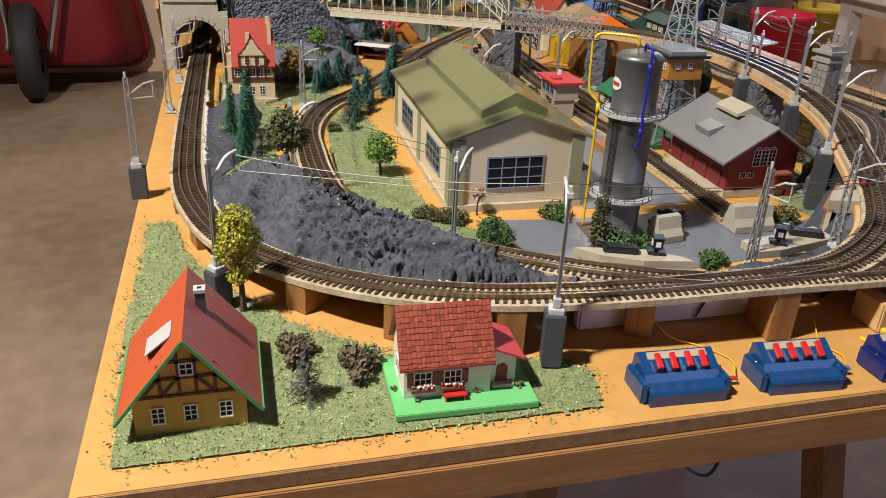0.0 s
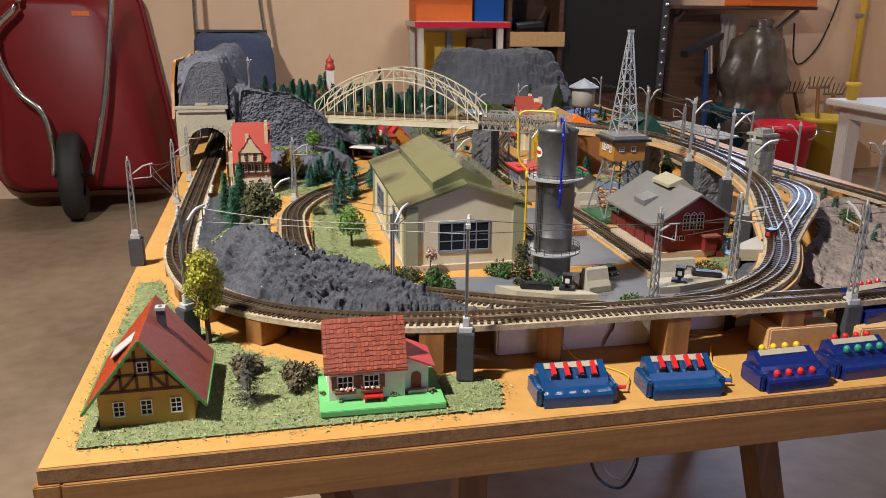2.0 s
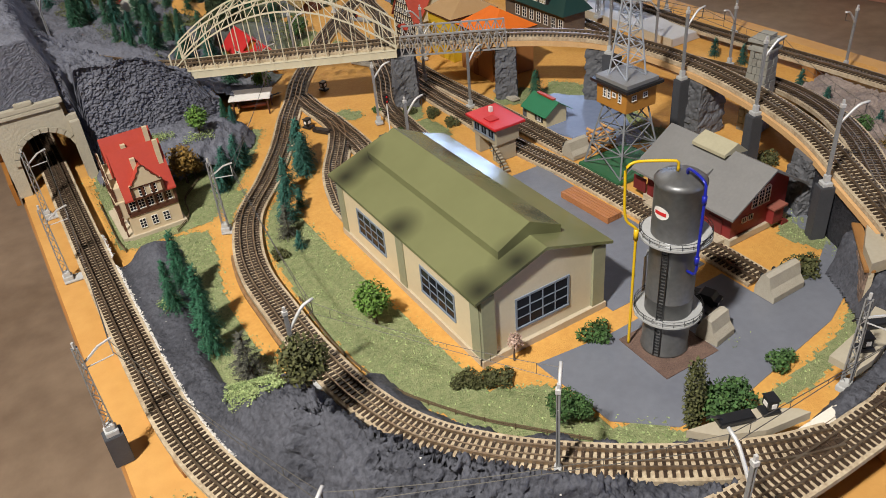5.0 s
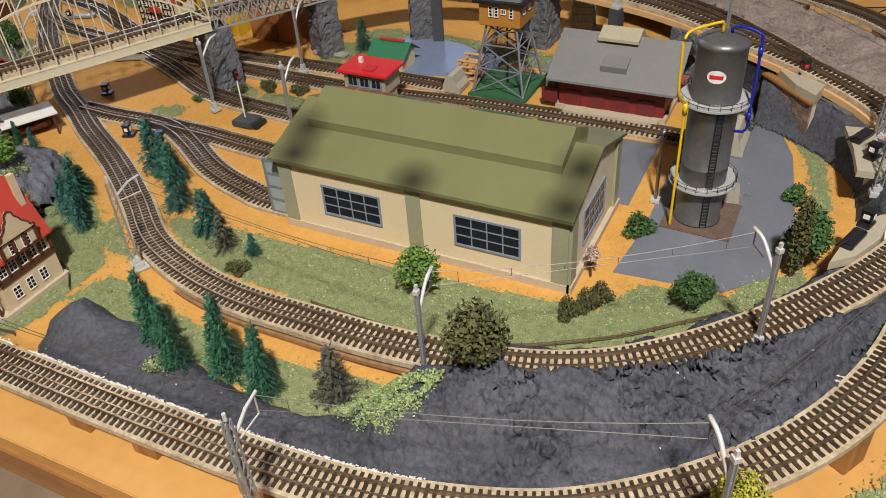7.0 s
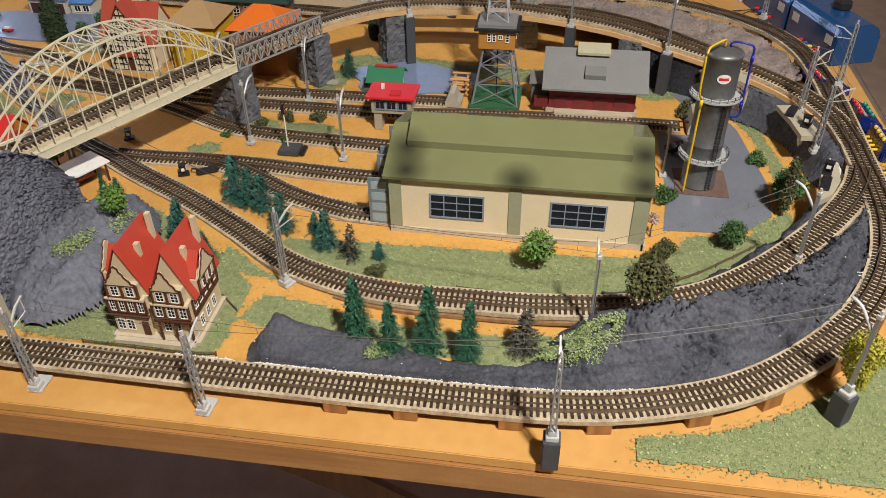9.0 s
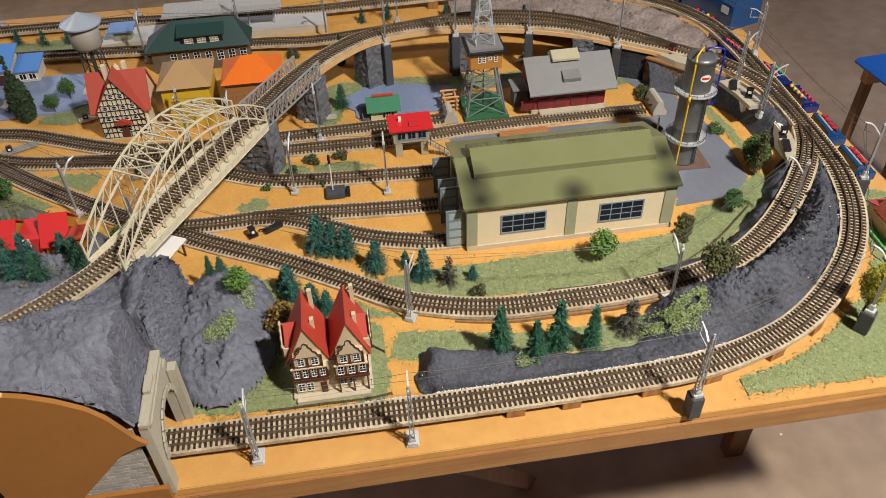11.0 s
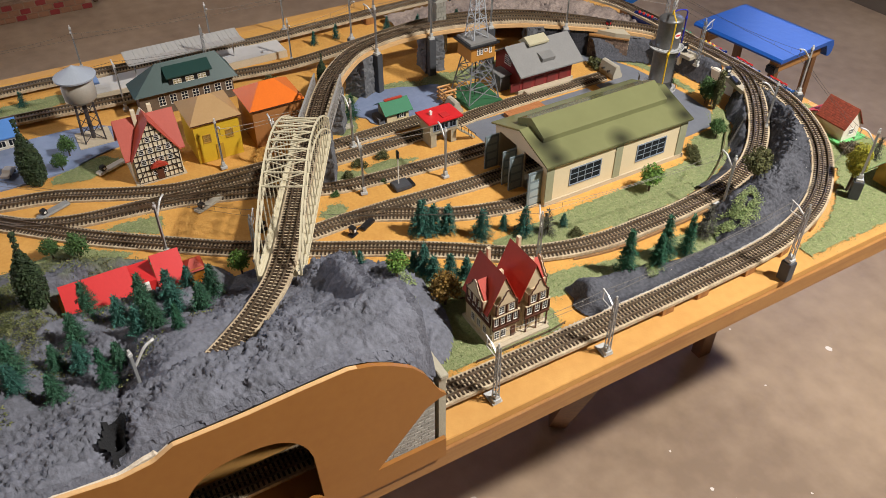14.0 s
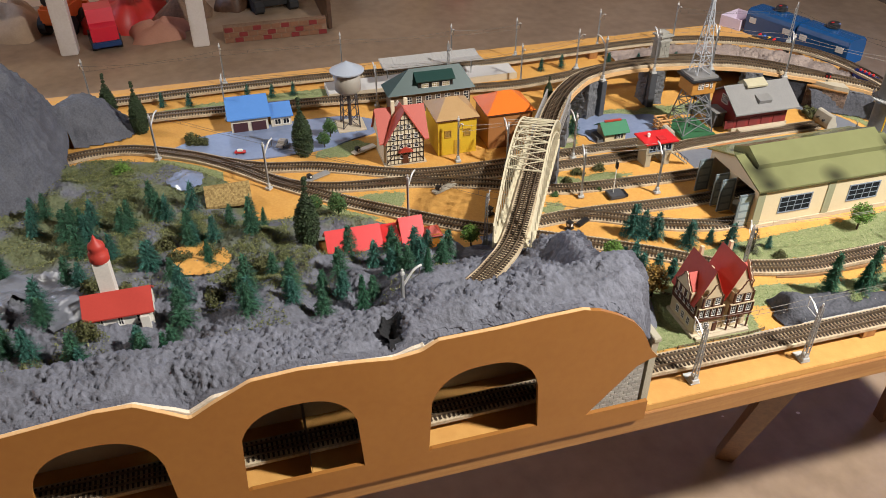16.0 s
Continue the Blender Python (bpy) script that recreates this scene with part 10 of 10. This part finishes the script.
def work_table():
    ob = thing("white_table", "low white painted table with chalky worn paint", "table")
    part("top", boxes((3.17, 3.75, 1.66, 3.3, -.165, -.13), bevel=.006), M_WHITEP, ob, "thick white tabletop")
    for x, y in ((3.59, 2.37), (3.53, 1.72), (3.28, 3.22), (3.68, 3.22)):
        part("leg", boxes((x - .042, x + .042, y - .042, y + .042, F, -.1655), bevel=.005), M_WHITEP, ob)
    part("apron", boxes((3.24, 3.26, 1.74, 3.2, -.23, -.166)), M_WHITEP, ob)
    for x, y, r, h, m, lab in ((3.27, 3.22, .035, .09, M_YCLOTH, "small yellow pot on the white table"), (3.4, 3.05, .05, .085, M_CLAY, "brown clay pot on the white table"), (3.47, 2.85, .05, .08, M_CLAY, "brown clay pot beside its twin")):
        p = thing("flower_pot", lab, "pot", (x, y, -.1298), 0, "pots")
        part("pot", lathe(bmesh.new(), [(0, 0), (r * .7, 0), (r * .95, h * .75), (r * 1.08, h * .76), (r * 1.08, h), (r * .9, h), (r * .6, .01), (0, .01)], 22), m, p, "", True)


work_table()


def crumpled(name, label, category, x, y, rx, ry, h, mat, seed, n=18):
    """A heap of soft stuff: an uneven mound."""
    rnd = random.Random(seed)
    ob = thing(name, label, category, (x, y, F))
    bm = bmesh.new()
    ph = [rnd.uniform(0, 6) for _ in range(6)]
    lathe(bm, [(1.0, 0), (.96, .25), (.8, .6), (.5, .9), (.25, 1.0), (0, .97)], n)
    for v in bm.verts:
        a = math.atan2(v.co.y, v.co.x)
        k = 1 + .2 * math.sin(2 * a + ph[0]) + .13 * math.sin(5 * a + ph[1]) + rnd.uniform(-.05, .05)
        v.co.x, v.co.y, v.co.z = v.co.x * rx * k, v.co.y * ry * k, v.co.z * h * (1 + .25 * math.sin(3 * a + ph[2])) + (rnd.uniform(-.06, .06) * h if v.co.z > .1 else 0)
    part("body", bm, mat, ob, "", True)


crumpled("beige_cloth", "crumpled beige fleece lying on the floor", "cloth", 3.98, 2.68, .16, .2, .14, material("beige_fleece", (0.45, 0.33, 0.22), (0.3, 0.2, 0.13), 0.9, scale=30, bump=1, bump_scale=120), 3)
crumpled("red_cloth", "red plastic sheet thrown over toys on the floor", "sheet", 3.98, 2.08, .22, .22, .16, material("red_sheet", (0.55, 0.03, 0.02), (0.42, 0.02, 0.015), 0.45, scale=10, bump=0.5, bump_scale=30), 5)
crumpled("pink_sack", "pale pink sack among the toys", "sack", 3.74, 1.93, .13, .18, .07, material("pale_pink_sack", (0.5, 0.25, 0.17), (0.38, 0.17, 0.11), 0.8, scale=20, bump=.8, bump_scale=60), 7)
crumpled("clutter_heap", "heap of grey brown small clutter", "clutter", 3.95, 1.80, .12, .16, .12, M_RUST, 11)
crumpled("clutter_heap", "dark heap of clutter in the shade", "clutter", 4.1, 1.5, .12, .12, .16, M_DWOOD, 12)


def toy_truck(x, y, rz, body, label):
    ob = thing("toy_truck", label, "toy", (x, y, F), rz)
    part("cab", prism(bmesh.new(), [(-.09, .05), (.09, .05), (.09, .12), (.05, .135), (.03, .2), (-.09, .2)], "x", -.065, .065), body, ob, "bright plastic cab")
    part("panel", boxes((-.05, .05, -.0925, -.0905, .075, .17), bevel=.0), M_WHITEP, ob, "white panel")
    part("bumper", boxes((-.07, .07, -.1, .1, .02, .0495), bevel=.004), M_BLUEP, ob, "blue chassis")
    for sx in (-1, 1):
        for sy in (-.06, .06):
            part("wheel", tube(bmesh.new(), [(sx * .05, sy, .035), (sx * .075, sy, .035)], .035, 16), M_TYRE, ob)


toy_truck(3.66, 2.2, 100, M_REDB, "red and white toy truck with a blue chassis")


def toy_loader(x, y, rz):
    ob = thing("toy_loader", "orange toy loader with a raised scoop", "toy", (x, y, F), rz)
    part("body", boxes((-.07, .07, -.12, .12, .06, .16), bevel=.015), M_ORNG, ob)
    part("cab", boxes((-.05, .05, .0, .1, .1605, .24), bevel=.01), M_BLACK, ob)
    part("scoop", prism(bmesh.new(), [(-.22, .03), (-.13, .03), (-.12, .12), (-.14, .12), (-.16, .05), (-.22, .045)], "x", -.09, .09), M_ORNG, ob)
    for sx in (-1, 1):
        for sy in (-.07, .07):
            part("wheel", tube(bmesh.new(), [(sx * .05, sy, .05), (sx * .09, sy, .05)], .05, 18), M_TYRE, ob)


toy_loader(3.95, 2.42, 70)


def toy_excavator():
    ob = thing("toy_excavator", "yellow and black toy excavator on the floor", "toy", (4.02, 1.30, F), 100)
    for s in (-1, 1):
        part("track", prism(bmesh.new(), [(-.13, .02), (-.1, 0), (.1, 0), (.13, .02), (.13, .05), (.1, .07), (-.1, .07), (-.13, .05)], "x", s * .1 - .025, s * .1 + .025), M_TYRE, ob)
    part("chassis", boxes((-.0745, .0745, -.08, .08, .03, .075), bevel=.004), M_BLACK, ob)
    part("body", boxes((-.1, .1, -.12, .1, .0755, .17), bevel=.015), M_YEL, ob, "yellow plastic body")
    part("grille", boxes((-.05, .05, .1005, .106, .09, .14), bevel=.002), M_BLACK, ob)
    part("cab", boxes((-.08, .08, -.09, .06, .1705, .32), bevel=.015), M_GLASS, ob, "dark glazed cab")
    part("roof", boxes((-.085, .085, -.095, .065, .3205, .34), bevel=.006), M_YEL, ob)


toy_excavator()


def brick_edging():
    ob = thing("brick_edging", "red brown brick patterned toy wall on the floor", "toy wall")
    part("core", boxes((3.50, 3.545, 1.06, 1.60, F, F + .085)), M_RUST, ob, "brown mortar core")
    for row in range(3):
        for k in range(11):
            y = 1.062 + .049 * k + (.0245 if row % 2 else 0)
            part("brick", boxes((3.496, 3.549, y, min(y + .043, 1.598), F + .002 + .028 * row, F + .026 + .028 * row), bevel=.002), M_CLAY if (k + row) % 3 else M_BRICKRED, ob)


brick_edging()
dp = thing("leaning_board", "dark brown panel standing on edge beside the toys", "panel")
part("board", boxes((3.56, 4.3, 1.02, 1.045, F, F + .3), bevel=.004), M_DWOOD, dp)
for x, y, s, h, m, lab in ((4.2, .68, .14, .2, M_WHITEP, "white carton by the far wall"), (4.1, .36, .035, .12, M_YCLOTH, "small yellow tin by the far wall"), (4.1, .16, .08, .16, M_REDB, "red plastic box by the far wall")):
    b = thing("floor_box", lab, "box", (x, y, F), 4)
    part("carton", boxes((-s, s, -s, s, 0, h), bevel=.006), m, b)
    part("lid", boxes((-s - .004, s + .004, -s - .004, s + .004, h + .0005, h + .018), bevel=.004), m, b)


def blue_bench():
    """Seat of blue vinyl with a rolled edge on splayed wooden legs."""
    ob = thing("blue_bench", "low bench with a blue vinyl seat and wooden legs", "bench", (.965, -.565, 0), 5)
    ob.scale = (.74, .74, 1)
    z = -.20
    prof = [(-.17, z - .012), (.13, z - .012), (.15, z - .05), (.168, z - .052), (.18, z - .04), (.182, z - .02), (.172, z - .003), (.15, z), (-.16, z), (-.172, z - .006)]
    q = [(-v, w) for v, w in prof]
    part("seat", prism(bmesh.new(), q, "x", -.225, .215), M_TARP, ob, "blue vinyl seat cover")
    for x in (-.18, .17):
        part("rail", boxes((x - .018, x + .018, -.15, .15, z - .055, z - .0125), bevel=.003), M_PINE_Y, ob)
        for y, dy in ((-.12, -.04), (.13, .04)):
            part("leg", bar(bmesh.new(), (x, y, z - .0555), (x * 1.02, y + dy * .4, F + .001), .028, .028), M_LEG, ob)
    part("cap", boxes((-.2, -.16, .13, .165, z - .055, z - .03), bevel=.004), M_BLACK, ob)


blue_bench()


def transformer(x, y, rz, label):
    """Blue sheet steel power supply: rounded case, dark control knob, rating plates, terminals."""
    ob = thing("transformer", label, "transformer", (x, y, .0004), rz, "transformers")
    L, D, H = .158, .085, .072
    out = [(0, 0), (D, 0), (D, H - .022), (D - .006, H - .008), (D - .02, H), (.014, H), (.004, H - .005), (0, H - .016)]
    bm = prism(bmesh.new(), [(-a, b) for a, b in out], "x", .003, L - .003)
    part("case", bm, M_CBLUE, ob, "blue enamelled steel case")
    for x0, x1 in ((0, .0028), (L - .0028, L)):
        part("end_plate", prism(bmesh.new(), [(-(.001 + a * .98), .001 + b * .97) for a, b in out], "x", x0, x1), M_CBLUE, ob)
    for x0 in (.012, L - .035):
        part("rating_plate", boxes((x0, x0 + .022, .0002, .0009, .034, .05), bevel=.0002), M_FOOT, ob, "pale rating plate")
    for k in range(4):
        u = .05 + .016 * k
        part("terminal", tube(bmesh.new(), [(u, .0003, .012), (u, .009, .012)], [.0032, .0026], 10), (M_RED, M_YEL, M_BLUP, M_RED)[k], ob, "coloured terminal socket")
    part("knob", lathe(bmesh.new(), [(0, H + .0002), (.015, H + .0002), (.017, H + .003), (.016, H + .013), (.012, H + .016), (0, H + .0165)], 24, (L * .55, -D * .66)), M_BLACK, ob, "black control knob")
    part("pointer", boxes((L * .55 - .0015, L * .55 + .0015, -D * .66 + .004, -D * .66 + .015, H + .0168, H + .018)), M_RED, ob, "red pointer")


transformer(.948, .036, 19, "blue enamelled transformer with a black knob on the table corner")
transformer(1.104, .090, 19, "blue enamelled transformer beside a pale carton")
for a, b, c in (((.985, .05, .012), (.975, .085, .03), (.97, .118, .05)), ((1.02, .062, .012), (1.035, .10, .02), (1.05, .14, .004)), ((1.16, .115, .012), (1.15, .15, .022), (1.12, .19, .006)), ((1.19, .125, .012), (1.2, .16, .004), (1.18, .23, .003))):
    wire([a, b, c], .0011, M_BLACK, "dark cable from a transformer to the track")
cl = thing("carton_tray", "pale lilac open carton at the table corner", "carton", (1.262, .150, .0004), 22)
M_LILAC = material("lilac_card", (0.56, 0.47, 0.55), (0.46, 0.38, 0.47), 0.8, scale=20)
part("base", boxes((0, .068, -.085, 0, 0, .0015)), M_LILAC, cl)
for r in ((0, .068, -.0015, 0, .0016, .032), (0, .068, -.085, -.0835, .0016, .032), (0, .0015, -.0834, -.0016, .0016, .032), (.0665, .068, -.0834, -.0016, .0016, .032)):
    part("side", boxes(r), M_LILAC, cl)
pl = thing("pliers", "small pliers with red and yellow grips among the cables", "pliers", (1.135, .135, .0022), 30)
part("jaw", boxes((.0, .022, -.003, .003, 0, .004), bevel=.001), M_CHROME, pl)
part("grip", tube(bmesh.new(), spline([(-.001, .002, .003), (-.02, .009, .003), (-.045, .007, .003)], .005), .0032, 8), M_RED, pl, "red grip", True)
part("grip", tube(bmesh.new(), spline([(-.001, -.002, .003), (-.02, -.009, .003), (-.045, -.007, .003)], .005), .0032, 8), M_YEL, pl, "yellow grip", True)
# flecks of white paint on the concrete
rnd = random.Random(21)
bm = bmesh.new()
for _ in range(80):
    x, y, r = rnd.uniform(-.4, 1.3), rnd.uniform(-.9, .9), rnd.choice((.002, .003, .003, .005, .009))
    n = 6
    vs = [bm.verts.new((x + r * rnd.uniform(.6, 1.5) * math.cos(2 * math.pi * k / n), y + r * rnd.uniform(.6, 1.5) * math.sin(2 * math.pi * k / n), F + .0008)) for k in range(n)]
    bm.faces.new(vs)
tagged(part("paint_fleck", bm, M_WHITEP), "flecks of white paint dried on the concrete floor", "paint flecks", kind="stuff")
